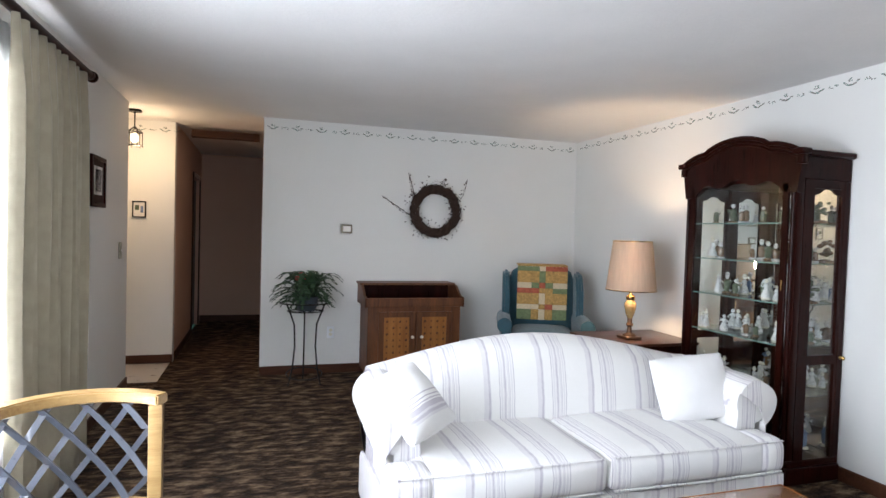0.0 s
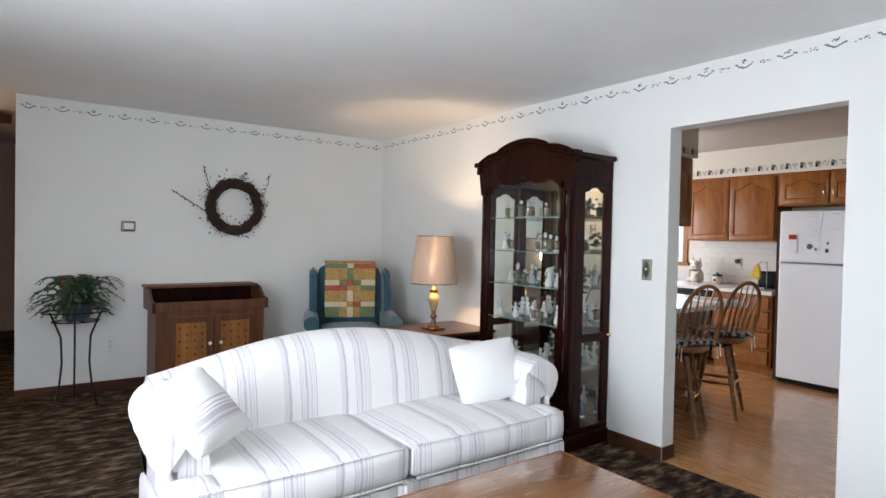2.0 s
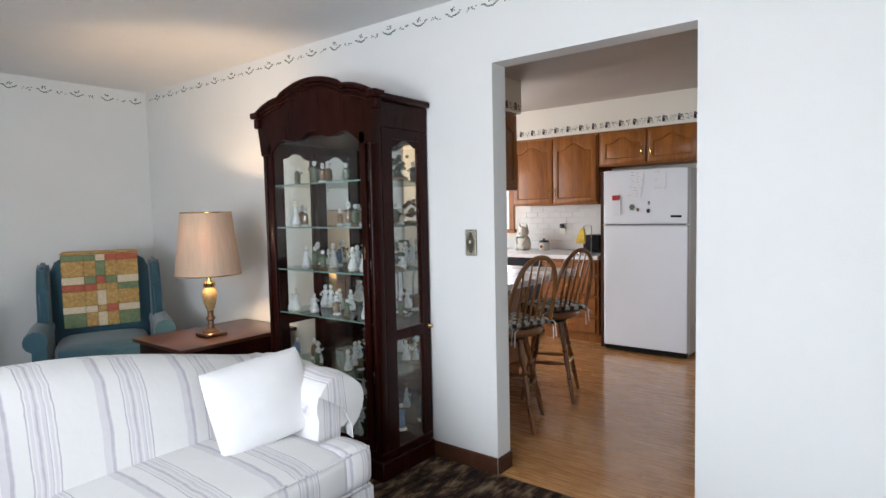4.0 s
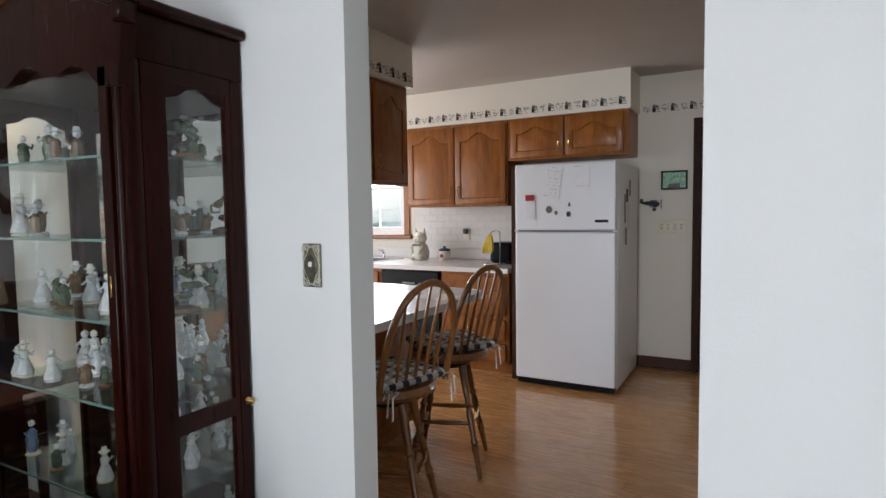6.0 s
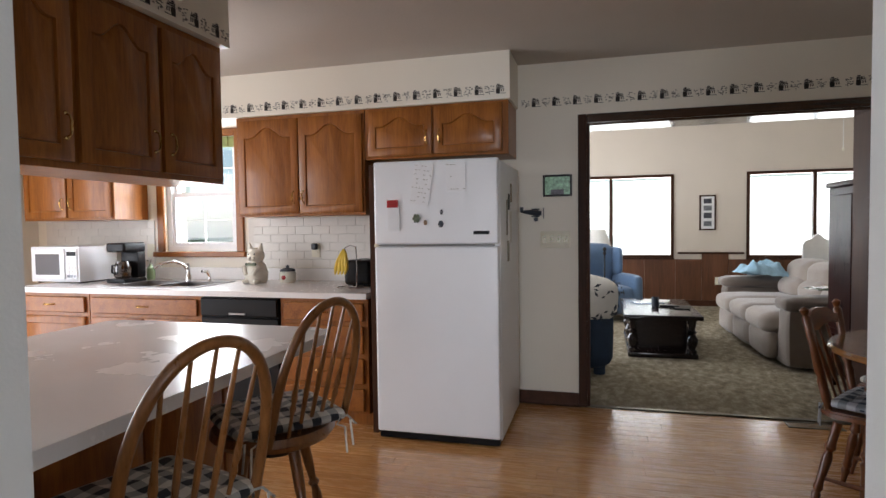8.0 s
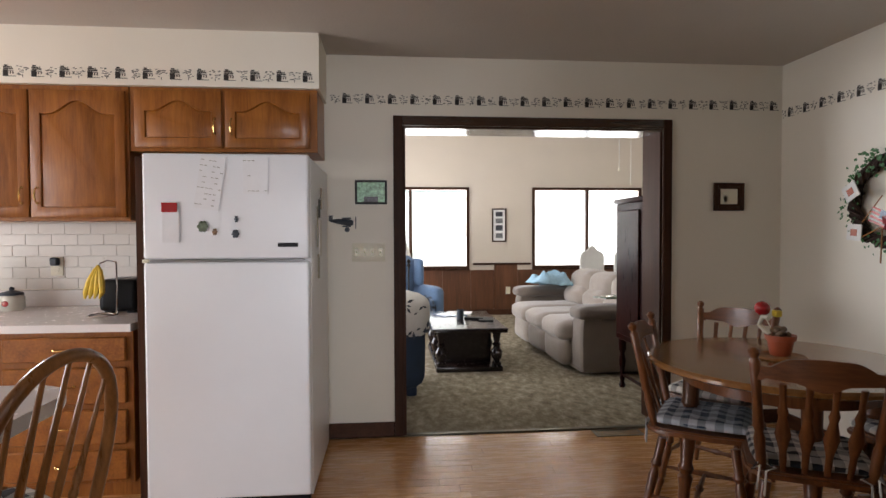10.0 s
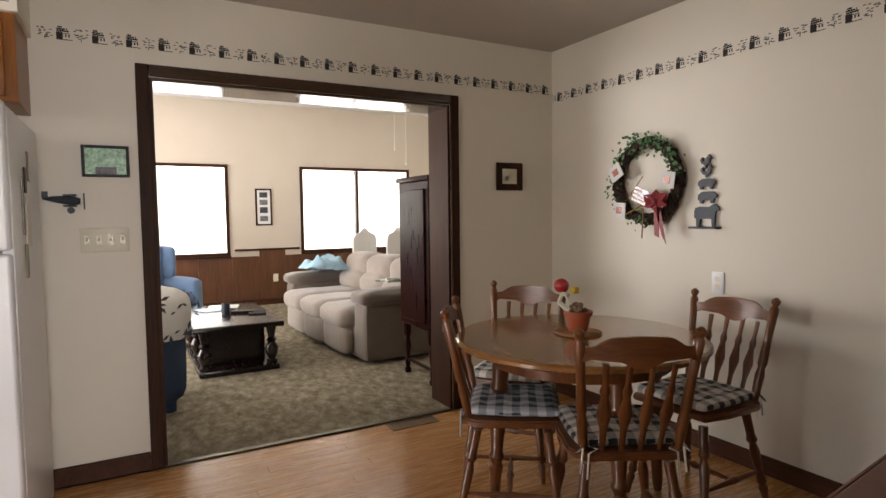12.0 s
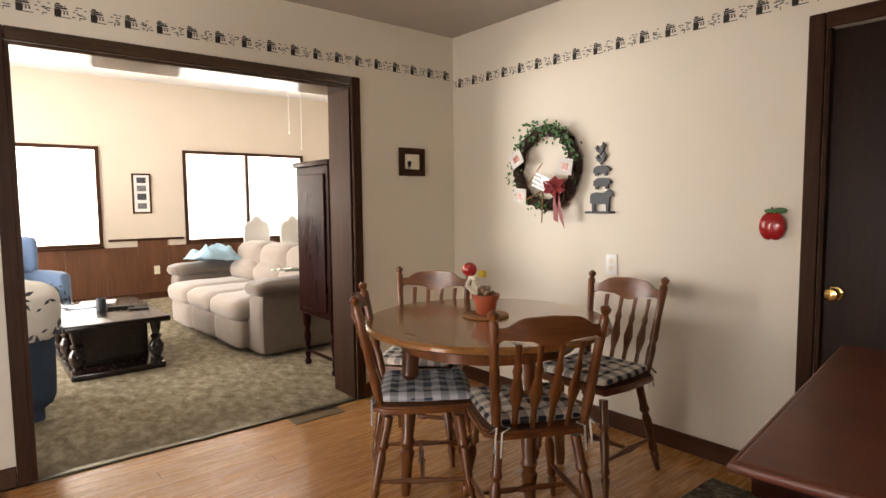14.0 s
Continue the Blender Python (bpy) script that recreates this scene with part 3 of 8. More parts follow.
# unseen wall, its door-sized opening added for the family room fill
wall_along_x("wall_family_north", M["fwall"], 3.55, 3.67, EX2, FX + 0.14, FH + 0.1, [(10.4, 12.8, 0.1, 2.05)])
# ---------- trim, doors, windows ----------
def casing(name, mats, x, y0, y1, z1, w=0.06, t=0.018, side=-1, label="dark stained wood door casing"):
    """Casing round an opening in a wall along y; side -1 faces -x."""
    bm = bmesh.new()
    a, b = (x - t, x + 0.001) if side < 0 else (x - 0.001, x + t)
    box(bm, a, y0 - w, 0, b, y0, z1 + w, 0.004)
    box(bm, a, y1, 0, b, y1 + w, z1 + w, 0.004)
    ob = new(name, mesh_of(name, bm, mats[0]))
    tagged(ob, label, "", "", "structure")
    bm = bmesh.new()
    box(bm, a, y0 + 0.0005, z1, b, y1 - 0.0005, z1 + w, 0.004)
    part("casing_head", bm, mats[1], ob)
    return ob


trimy = wood("dark_trim_lengthwise", (0.030, 0.016, 0.010), (0.075, 0.040, 0.025), 1, 0.16, 0.9, 8)
casing("trim", (M["trimz"], trimy), EX, FY0, FY1, FZ)
block("trim", M["trimz"], (EX + 0.002, FY0, 0, EX2, FY0 + 0.018, FZ - 0.018), (EX + 0.002, FY1 - 0.018, 0, EX2, FY1, FZ - 0.018), label="dark wood jamb lining the wide opening")
block("trim", trimy, (EX + 0.002, FY0, FZ - 0.018, EX2, FY1, FZ), label="glossy dark wood head of the wide opening")
block("trim", M["pewter"], (EX - 0.02, FY0 + 0.02, 0.0, EX + 0.02, FY1 - 0.02, 0.010), label="metal carpet threshold strip", bev=0.003)


def baseboard(mat, runs, h=0.085, t=0.014):
    for x0, y0, x1, y1, nx, ny in runs:
        bm = bmesh.new()
        xa, xb = (min(x0, x1), max(x0, x1)) if nx == 0 else ((x0, x0 + nx * t) if nx > 0 else (x0 + nx * t, x0))
        ya, yb = (min(y0, y1), max(y0, y1)) if ny == 0 else ((y0, y0 + ny * t) if ny > 0 else (y0 + ny * t, y0))
        box(bm, xa, ya, 0, xb, yb, h, 0.003)
        ob = new("baseboard", mesh_of("baseboard", bm, mat))
        tagged(ob, "brown stained wood baseboard", "", "", "structure")


baseboard(M["base"], [(1.67, NY, WX, NY, 0, -1), (WX, OPY1 + 0.001, WX, NY - 0.014, -1, 0), (WX, -2.7, WX, OPY0 - 0.001, -1, 0), (LX0, -2.7, LX0, 5.35, 1, 0),
                      (0.82, 6.36, 0.82, 7.819, 1, 0), (-1.3, 6.24, 0.82, 6.24, 0, -1), (0.82, 8.95, 1.67, 8.95, 0, -1), (0.82, 8.741, 0.82, 8.93, 1, 0),
                      (WX - 0.001, OPY1, WX2 + 0.001, OPY1, 0, -1), (WX - 0.001, OPY0, WX2 + 0.001, OPY0, 0, 1)])
baseboard(M["base"], [(EX, FY1 + 0.061, EX, 1.80, -1, 0), (EX, SY, EX, FY0 - 0.061, -1, 0), (6.453, SY, EX - 0.014, SY, 0, 1), (WX2, SY, WX2, OPY0, 1, 0),
                      (FX, -3.8, FX, 3.55, -1, 0), (5.11, SY, 5.487, SY, 0, 1), (WX2, OPY1 + 0.001, WX2, 2.35, 1, 0)], 0.095)


def door_slab(name, x0, x1, y0, y1, knob, label, mat, top=2.02):
    bm = bmesh.new()
    box(bm, x0, y0, 0.01, x1, y1, top, 0.003)
    ob = new(name, mesh_of(name, bm, mat))
    tagged(ob, label, "", "", "structure")
    if knob:
        bm = bmesh.new()
        (kx, ky, kz), d = knob
        m = Matrix.Translation((kx, ky, kz)) @ Vector(d).to_track_quat("Z", "Y").to_matrix().to_4x4()
        lathe(bm, [(0.032, 0), (0.030, 0.008), (0.012, 0.012), (0.012, 0.028), (0.026, 0.036), (0.030, 0.048), (0.024, 0.060), (0.008, 0.064)], 16, m)
        part("door_knob", bm, M["brass"], ob, "polished brass knob")
    return ob


espz = wood("dark_door", (0.012, 0.006, 0.004), (0.028, 0.014, 0.009), 2, 0.35, 0.0, 7, spec=0.15)
door_slab("door_1", 5.567, 6.373, SY - 0.075, SY - 0.035, ((6.330, SY - 0.035, 0.885), (0, 1, 0)), "closed dark brown flush door with a brass knob", espz, 1.98)
bm = bmesh.new()
box(bm, 6.39, SY - 0.002, 0, 6.452, SY + 0.018, 2.045, 0.004)
box(bm, 5.488, SY - 0.002, 0, 5.55, SY + 0.018, 2.045, 0.004)
box(bm, 6.374, SY - 0.119, 0, 6.3895, SY - 0.003, 1.984)
box(bm, 5.5505, SY - 0.119, 0, 5.566, SY - 0.003, 1.984)
ob = new("trim", mesh_of("trim", bm, M["trimz"]))
tagged(ob, "dark stained door casing", "", "", "structure")
bm = bmesh.new()
box(bm, 5.551, SY - 0.002, 1.983, 6.389, SY + 0.018, 2.045, 0.004)
part("casing_head", bm, M["trim"], ob)
door_slab("door_2", 0.74, 0.78, 7.90, 8.66, None, "dark hallway door", espz)
casing("trim", (M["trimz"], trimy), 0.82, 7.88, 8.68, 2.03, 0.06, 0.015, 1)
block("trim", M["trim"], (0.95, 6.38, 2.335, 1.63, 6.50, 2.406), label="dark wood header strip under the hall ceiling")


def frame_y(bm, x0, x1, ya, yb, za, zb, w):
    """A frame in a plane along y, its bars w wide."""
    box(bm, x0, ya, za, x1, ya + w, zb)
    box(bm, x0, yb - w, za, x1, yb, zb)
    box(bm, x0, ya + w, za, x1, yb - w, za + w)
    box(bm, x0, ya + w, zb - w, x1, yb - w, zb)


# kitchen window with wood casing and white sashes
kw = tagged(new("window_1"), "double hung kitchen window with oak casing and white vinyl sashes", "window", "", "structure")
kw.location = (EX, 4.52, 1.6)
kc = Matrix.Translation((-EX, -4.52, -1.6))


def kpart(name, mat, fn, label=""):
    b = bmesh.new()
    fn(b)
    bmesh.ops.transform(b, matrix=kc, verts=b.verts)
    return part(name, b, mat, kw, label)


kpart("window_casing", M["oak"], lambda b: (box(b, EX - 0.02, 4.09, 1.12, EX + 0.001, 4.16, 2.15, 0.004), box(b, EX - 0.02, 4.88, 1.12, EX + 0.001, 4.95, 2.15, 0.004),
                                            box(b, EX - 0.02, 4.161, 2.09, EX + 0.001, 4.879, 2.15, 0.004)), "honey oak casing")
kpart("window_sill", M["oakh"], lambda b: box(b, EX - 0.05, 4.06, 1.075, EX + 0.1, 4.98, 1.119, 0.006), "honey oak sill")
kpart("window_frame", M["vinyl"], lambda b: (frame_y(b, EX + 0.03, EX + 0.10, 4.161, 4.879, 1.121, 2.099, 0.045), frame_y(b, EX + 0.045, EX + 0.075, 4.207, 4.833, 1.167, 1.62, 0.03),
                                            frame_y(b, EX + 0.070, EX + 0.095, 4.207, 4.833, 1.60, 2.053, 0.03),
                                            box(b, EX + 0.055, 4.237, 1.385, EX + 0.065, 4.803, 1.395), box(b, EX + 0.055, 4.515, 1.197, EX + 0.065, 4.525, 1.385),
                                            box(b, EX + 0.055, 4.515, 1.395, EX + 0.065, 4.525, 1.59), box(b, EX + 0.08, 4.237, 1.83, EX + 0.09, 4.803, 1.84)))
pane = kpart("pane", M["glass"], lambda b: box(b, EX + 0.058, 4.237, 1.197, EX + 0.061, 4.803, 1.59))
pane.visible_shadow = False
pane = kpart("pane", M["glass"], lambda b: box(b, EX + 0.083, 4.237, 1.63, EX + 0.086, 4.803, 2.02))
pane.visible_shadow = False
kpart("valance", surf("green_valance", (0.30, 0.36, 0.14), 0.8, var=0.2, scale=30), lambda b: [box(b, EX + 0.008 + 0.006 * (i % 2), 4.165 + i * 0.0355, 2.0, EX + 0.022 + 0.006 * (i % 2), 4.20 + i * 0.0355, 2.088) for i in range(20)], "gathered green valance")


def family_window(name, ya, yb):
    ym = (ya + yb) / 2
    w = tagged(new(name), "wide window with dark frame and lowered white blinds", "window", "", "structure")
    w.location = (FX, ym, 1.4)
    c = Matrix.Translation((-FX, -ym, -1.4))

    def wp(n, mat, fn, label=""):
        b = bmesh.new()
        fn(b)
        bmesh.ops.transform(b, matrix=c, verts=b.verts)
        return part(n, b, mat, w, label)
    wp("window_frame", M["trimz"], lambda b: (frame_y(b, FX - 0.022, FX + 0.001, ya - 0.045, yb + 0.045, 0.755, 2.060, 0.045), box(b, FX - 0.012, ym - 0.022, 0.80, FX + 0.06, ym + 0.022, 2.015)), "dark stained wood frame")
    wp("window_sill", M["trim"], lambda b: box(b, FX - 0.06, ya - 0.05, 0.735, FX - 0.002, yb + 0.05, 0.755, 0.004))
    for a, z in ((ya, ym - 0.022), (ym + 0.022, yb)):
        def slats(b, a=a, z=z):
            n = 45
            for i in range(n):
                zz = 0.815 + i * 0.0262
                m = Matrix.Translation((FX + 0.03, (a + z) / 2, zz)) @ pose(0, 0, 0, 0, 62, 0)
                vs = bmesh.ops.create_cube(b, size=1, matrix=m @ Matrix.Diagonal((0.0265, z - a - 0.02, 0.0012, 1)))
        wp("blind", M["blind"], slats, "closed white slat blind")
        g = wp("pane", M["glass"], lambda b, a=a, z=z: box(b, FX + 0.07, a, 0.80, FX + 0.074, z, 2.015))
        g.visible_shadow = False


family_window("window_2", 0.16, 1.95)
family_window("window_3", -2.70, -0.96)

# wainscot of the far family wall in boards
wains = tagged(new("wainscot"), "dark wood plank wainscot", "", "", "structure")
wains.location = (FX, 0, 0)
bm = bmesh.new()
box(bm, -0.035, -3.8, 0.815, -0.002, -2.83, 0.845, 0.004)
box(bm, -0.035, -0.885, 0.815, -0.002, 0.055, 0.845, 0.004)
box(bm, -0.035, 2.03, 0.815, -0.002, 3.55, 0.845, 0.004)
part("cap_rail", bm, M["trim"], wains)
random.seed(3)
yy = -3.79
while yy < 3.5:
    w = random.choice((0.30, 0.38, 0.42, 0.46))
    bm = bmesh.new()
    y1 = min(yy + w, 3.54)
    top = 0.734 if (y1 > 0.05 and yy < 2.03) or (y1 > -2.84 and yy < -0.88) else 0.814
    box(bm, -0.014, yy + 0.001, 0.096, -0.001, y1 - 0.001, top, 0.002)
    part("board", bm, M["wains"], wains)
    yy += w


# ---------- wallpaper borders ----------
def border(name, label, origin, along, normal, length, z, style):
    """Small printed figures standing 1 mm proud of the wall."""
    o, a, nn = Vector(origin), Vector(along), Vector(normal)
    bms = [bmesh.new(), bmesh.new()]

    def dab(which, s, t, w, h):
        c = o + a * s + Vector((0, 0, z + t)) + nn * 0.001
        m = Matrix((a, nn, Vector((0, 0, 1)))).transposed().to_4x4()
        m.translation = c
        bmesh.ops.create_cube(bms[which], size=1, matrix=m @ Matrix.Diagonal((w, 0.001, h, 1)))
    rnd = random.Random(5)
    s = 0.05
    while s < length - 0.06:
        if style == "vine":
            for k in range(11):
                u = (k - 5) / 5
                dab(rnd.random() < 0.45, s + u * 0.045, -0.014 - 0.012 * math.cos(u * 2.2) + rnd.uniform(-0.004, 0.004), rnd.uniform(0.009, 0.014), rnd.uniform(0.005, 0.009))
            for k in range(8):
                dab(k % 2, s + rnd.uniform(-0.016, 0.016), 0.008 + rnd.uniform(-0.010, 0.011), 0.008, 0.006)
            for k in range(9):
                dab(rnd.random() < 0.4, s + 0.112 + rnd.uniform(-0.032, 0.032), -0.014 + rnd.uniform(-0.010, 0.010), 0.008, 0.005)
            s += 0.225
        else:
            dab(1, s + 0.008, -0.012, 0.026, 0.036)
            for k in range(3):
                dab(1, s - 0.030 + 0.013 * k, -0.010, 0.006, 0.012)
            dab(0, s - 0.014, -0.029, 0.060, 0.004)
            dab(0, s - 0.018, 0.0, 0.030, 0.004)
            dab(1, s - 0.006, 0.011, 0.050, 0.007)
            dab(1, s + 0.002, 0.020, 0.036, 0.007)
            dab(1, s + 0.006, 0.029, 0.018, 0.007)
            dab(0, s - 0.022, 0.020, 0.005, 0.012)
            for k in range(16):
                dab(0, s + 0.068 + rnd.uniform(-0.030, 0.026), rnd.uniform(-0.024, 0.026), 0.011, 0.0045)
            dab(0, s + 0.066, -0.026, 0.004, 0.014)
            s += 0.145
    ob = new(name)
    tagged(ob, label, "", "", "structure")
    mats = (M["motif"], M["motifg"]) if style == "vine" else (M["motif"], M["motifd"])
    for b, mt in zip(bms, mats):
        p = part("printed_figures", b, mt, ob, smooth=False)
        p["kind"] = "stuff"


border("wallpaper_border", "grey green vine wallpaper border under the ceiling", (1.70, NY, 0), (1, 0, 0), (0, -1, 0), 3.27, 2.365, "vine")
border("wallpaper_border", "grey green vine wallpaper border under the ceiling", (WX, -2.6, 0), (0, 1, 0), (-1, 0, 0), 8.1, 2.385, "vine")
border("wallpaper_border", "grey green vine wallpaper border under the ceiling", (-0.9, 6.24, 0), (1, 0, 0), (0, -1, 0), 1.7, 2.365, "vine")
SOX = 8.36
border("wallpaper_border", "dark cottage pattern wallpaper border", (EX, -1.28, 0), (0, 1, 0), (-1, 0, 0), 3.05, 2.190, "house")
border("wallpaper_border", "dark cottage pattern wallpaper border", (5.15, SY, 0), (1, 0, 0), (0, 1, 0), 3.6, 2.135, "house")

# ---------- kitchen soffits ----------
SY0 = 1.79
block("soffit", M["kwall"], (SOX, SY0, 2.15, EX, KN, KH), label="painted drywall soffit above the wall cabinets")
border("wallpaper_border", "dark cottage pattern wallpaper border", (SOX, SY0 + 0.02, 0), (0, 1, 0), (-1, 0, 0), 4.4, 2.215, "house")
PX1, PY0 = 6.98, 2.99
block("soffit", M["kwall"], (WX2, PY0 - 0.04, 2.19, PX1 + 0.02, PY0 + 0.38, KH), label="painted drywall soffit above the peninsula cabinets")
border("wallpaper_border", "dark cottage pattern wallpaper border", (WX2, PY0 - 0.04, 0), (1, 0, 0), (0, -1, 0), PX1 - WX2 + 0.02, 2.245, "house")


# ---------- cabinets ----------
def cathedral(w, h, arch, inset, n=14):
    """The outline of a door panel with an arched top, about its lower left corner."""
    x0, x1, z0, z1 = inset, w - inset, inset, h - inset
    pts = [(x0, z0), (x1, z0)]
    if arch <= 0:
        return pts + [(x1, z1), (x0, z1)]
    pts += [(x1, z1 - arch)]
    for i in range(1, n):
        u = i / n
        s = x1 + (x0 - x1) * u
        k = abs(u - 0.5) * 2
        f = 0 if k > 0.78 else 0.5 + 0.5 * math.cos(math.pi * k / 0.78)
        pts.append((s, z1 - arch + arch * f))
    pts += [(x0, z1 - arch)]
    return pts


def handle(parent, m, mat, length=0.085, knob=False):
    bm = bmesh.new()
    if knob:
        lathe(bm, [(0.010, 0), (0.006, 0.008), (0.015, 0.018), (0.015, 0.026), (0.006, 0.032)], 12, m)
    else:
        h = length / 2
        pts = [(0, 0, -h), (0.0, 0.020, -h * 0.8), (0, 0.026, -h * 0.35), (0, 0.026, h * 0.35), (0, 0.020, h * 0.8), (0, 0, h)]
        tube(bm, [m @ Vector(p) for p in pts], [0.005, 0.004, 0.0055, 0.0055, 0.004, 0.005], 8)
        for s in (-1, 1):
            ball(bm, m @ Vector((0, 0.003, s * h)), 0.009, sub=1)
    return part("handle", bm, mat, parent, "small bright brass pull")


def panel_door(parent, name, w, h, m, arch, mat, hpos=None, hrot=0, raised=True):
    """A frame and raised-panel door; m places its lower left corner, with its front along -y of m."""
    bm = bmesh.new()
    t = 0.020
    box(bm, 0, -0.009, 0, w, 0, h)
    out, inn = cathedral(w, h, arch, 0.055), cathedral(w, h, arch, 0.082)
    n = len(out)
    rim = [(0, 0), (w, 0)] + ([(w, h), (0, h)] if arch <= 0 else [(w, out[2][1])] + [(w - w * i / (n - 5), h) for i in range(n - 4)] + [(0, out[2][1])])
    rings = [[bm.verts.new((x, y, z)) for x, z in o] for o, y in ((rim, -0.0095), (rim, -t + 0.003), ([(min(max(x, 0.004), w - 0.004), min(max(z, 0.004), h - 0.004)) for x, z in rim], -t), (out, -t))]
    cx, cz = w / 2, h / 2
    ins = [(x + (0.004 if x < cx else -0.004), z + (0.004 if z < cz else -0.004)) for x, z in out]
    rings += [[bm.verts.new((x, y, z)) for x, z in o] for o, y in ((ins, -0.0100), (ins, -0.0105), (inn, -t - 0.001))]
    for r1, r2 in zip(rings, rings[1:]):
        for i in range(n):
            bm.faces.new((r1[i], r1[(i + 1) % n], r2[(i + 1) % n], r2[i]))
    bm.faces.new(rings[-1])
    # deep line between frame and field
    bmesh.ops.transform(bm, matrix=m, verts=bm.verts)
    ob = part(name, bm, mat, parent)
    if hpos:
        handle(ob, m @ Matrix.Translation((hpos[0], -t, hpos[1])) @ pose(0, 0, 0, 0, hrot, 180), M["brass"])
    return ob


def cabinet(name, label, x, y, rz, w, d, z0, z1, doors, drawers=(), mat=None, toe=0.0, category="cabinet", group=""):
    """A cabinet unit whose front runs along +x from (x, y), facing -y before its turn."""
    c = thing(name, label, category, x, y, z0, rz, group)
    bm = bmesh.new()
    hh = z1 - z0
    if toe:
        box(bm, 0.0, 0.06, 0, w, d, toe)
    box(bm, 0, 0, toe, w, d, hh, 0.002)
    part("body", bm, mat or M["oak"], c)
    for dx, dz, dw, dh, arch, hs in doors:
        hx = dw - 0.035 if hs > 0 else 0.035
        hz = 0.12 if z0 > 1.0 else dh - 0.12
        panel_door(c, "door", dw, dh, Matrix.Translation((dx, -0.001, dz)), arch, mat or M["oak"], (hx, hz))
    for dx, dz, dw, dh in drawers:
        bm = bmesh.new()
        box(bm, dx, -0.021, dz, dx + dw, -0.001, dz + dh, 0.006)
        dr = part("drawer", bm, M["oakh"], c)
        handle(dr, Matrix.Translation((dx + dw / 2, -0.021, dz + dh / 2)) @ pose(0, 0, 0, 0, 90, 180), M["brass"], 0.09)
    return c


UX = 8.39
LXF = 7.98
# wall cabinets on the east wall, fronts at UX, facing -x: local x runs along -y
def east_upper(y_hi, w, z0, z1, doors, label):
    return cabinet("wall_cabinet", label, UX, y_hi, -90, w, EX - UX - 0.004, z0, z1, doors, group="wall cabinets", category="kitchen cabinet")


oaku = "honey oak wall cabinet with two arched raised-panel doors"
east_upper(3.885, 1.045, 1.40, 2.149, [(0.02, 0.02, 0.50, 0.70, 0.075, 1), (0.53, 0.02, 0.50, 0.70, 0.075, -1)], oaku)
east_upper(2.835, 1.03, 1.79, 2.149, [(0.03, 0.02, 0.47, 0.32, 0.06, 1), (0.52, 0.02, 0.47, 0.32, 0.06, -1)], "short honey oak cabinet over the refrigerator, arched doors")
east_upper(KN - 0.3, 0.95, 1.40, 2.149, [(0.02, 0.02, 0.45, 0.70, 0.075, 1), (0.49, 0.02, 0.44, 0.70, 0.075, -1)], oaku)
cabinet("wall_cabinet", "dark-looking oak cabinet hung over the peninsula, arched doors", 5.115, PY0, 0, PX1 - 5.115, 0.33, 1.53, 2.189,
        [(0.25, 0.025, 0.36, 0.60, 0.07, 1), (0.66, 0.025, 0.36, 0.60, 0.07, 1), (1.05, 0.025, 0.38, 0.60, 0.07, 1), (1.455, 0.025, 0.38, 0.60, 0.07, -1)], category="kitchen cabinet", group="wall cabinets")
# base cabinets
cabinet("base_cabinet", "honey oak base cabinet with a stack of four drawers", LXF, 3.30, -90, 0.635, EX - LXF - 0.004, 0, 0.845,
        [], [(0.03, 0.70, 0.575, 0.12), (0.03, 0.49, 0.575, 0.18), (0.03, 0.29, 0.575, 0.17), (0.03, 0.11, 0.575, 0.15)], toe=0.09, category="kitchen cabinet", group="base cabinets")
cabinet("base_cabinet", "honey oak sink base cabinet", LXF, 4.90, -90, 0.98, EX - LXF - 0.004, 0, 0.845,
        [(0.03, 0.11, 0.45, 0.56, 0, 1), (0.50, 0.11, 0.45, 0.56, 0, -1)], [(0.03, 0.70, 0.92, 0.12)], toe=0.09, category="kitchen cabinet", group="base cabinets")
cabinet("base_cabinet", "honey oak base cabinet", LXF, 5.62, -90, 0.715, EX - LXF - 0.004, 0, 0.845,
        [(0.03, 0.11, 0.655, 0.56, 0, 1)], [(0.03, 0.70, 0.655, 0.12)], toe=0.09, category="kitchen cabinet", group="base cabinets")
dw = thing("dishwasher", "black built-in dishwasher in the oak base run", "dishwasher", LXF, 3.92, 0, -90)
bm = bmesh.new(); box(bm, 0.003, 0.0, 0.10, 0.612, 0.60, 0.843, 0.003); part("body", bm, M["black"], dw)
bm = bmesh.new(); box(bm, 0.006, -0.028, 0.71, 0.609, -0.001, 0.835, 0.008); part("control_panel", bm, M["black"], dw)
bm = bmesh.new(); box(bm, 0.006, -0.020, 0.12, 0.609, -0.001, 0.70, 0.005); part("door", bm, M["black"], dw)
bm = bmesh.new(); box(bm, 0.24, -0.040, 0.722, 0.37, -0.028, 0.736, 0.003); part("handle", bm, M["steel"], dw, "grey latch handle")
# counter with a sink cut-out
CZ0, CZ = 0.847, 0.885
ct = thing("worktop", "white laminate worktop along the window wall", "worktop", EX, 4.0, CZ0, 0)
bm = bmesh.new()
a, b2 = LXF - 0.03 - EX, -0.004
sy0, sy1, sx0, sx1 = 4.08 - 4.0, 4.86 - 4.0, 8.10 - EX, 8.56 - EX
box(bm, a, 2.665 - 4.0, 0, b2, sy0, CZ - CZ0)
box(bm, a, sy1, 0, b2, 5.62 - 4.0, CZ - CZ0)
box(bm, a, sy0, 0, sx0, sy1, CZ - CZ0)
box(bm, sx1, sy0, 0, b2, sy1, CZ - CZ0)
part("top", bm, M["laminate"], ct)
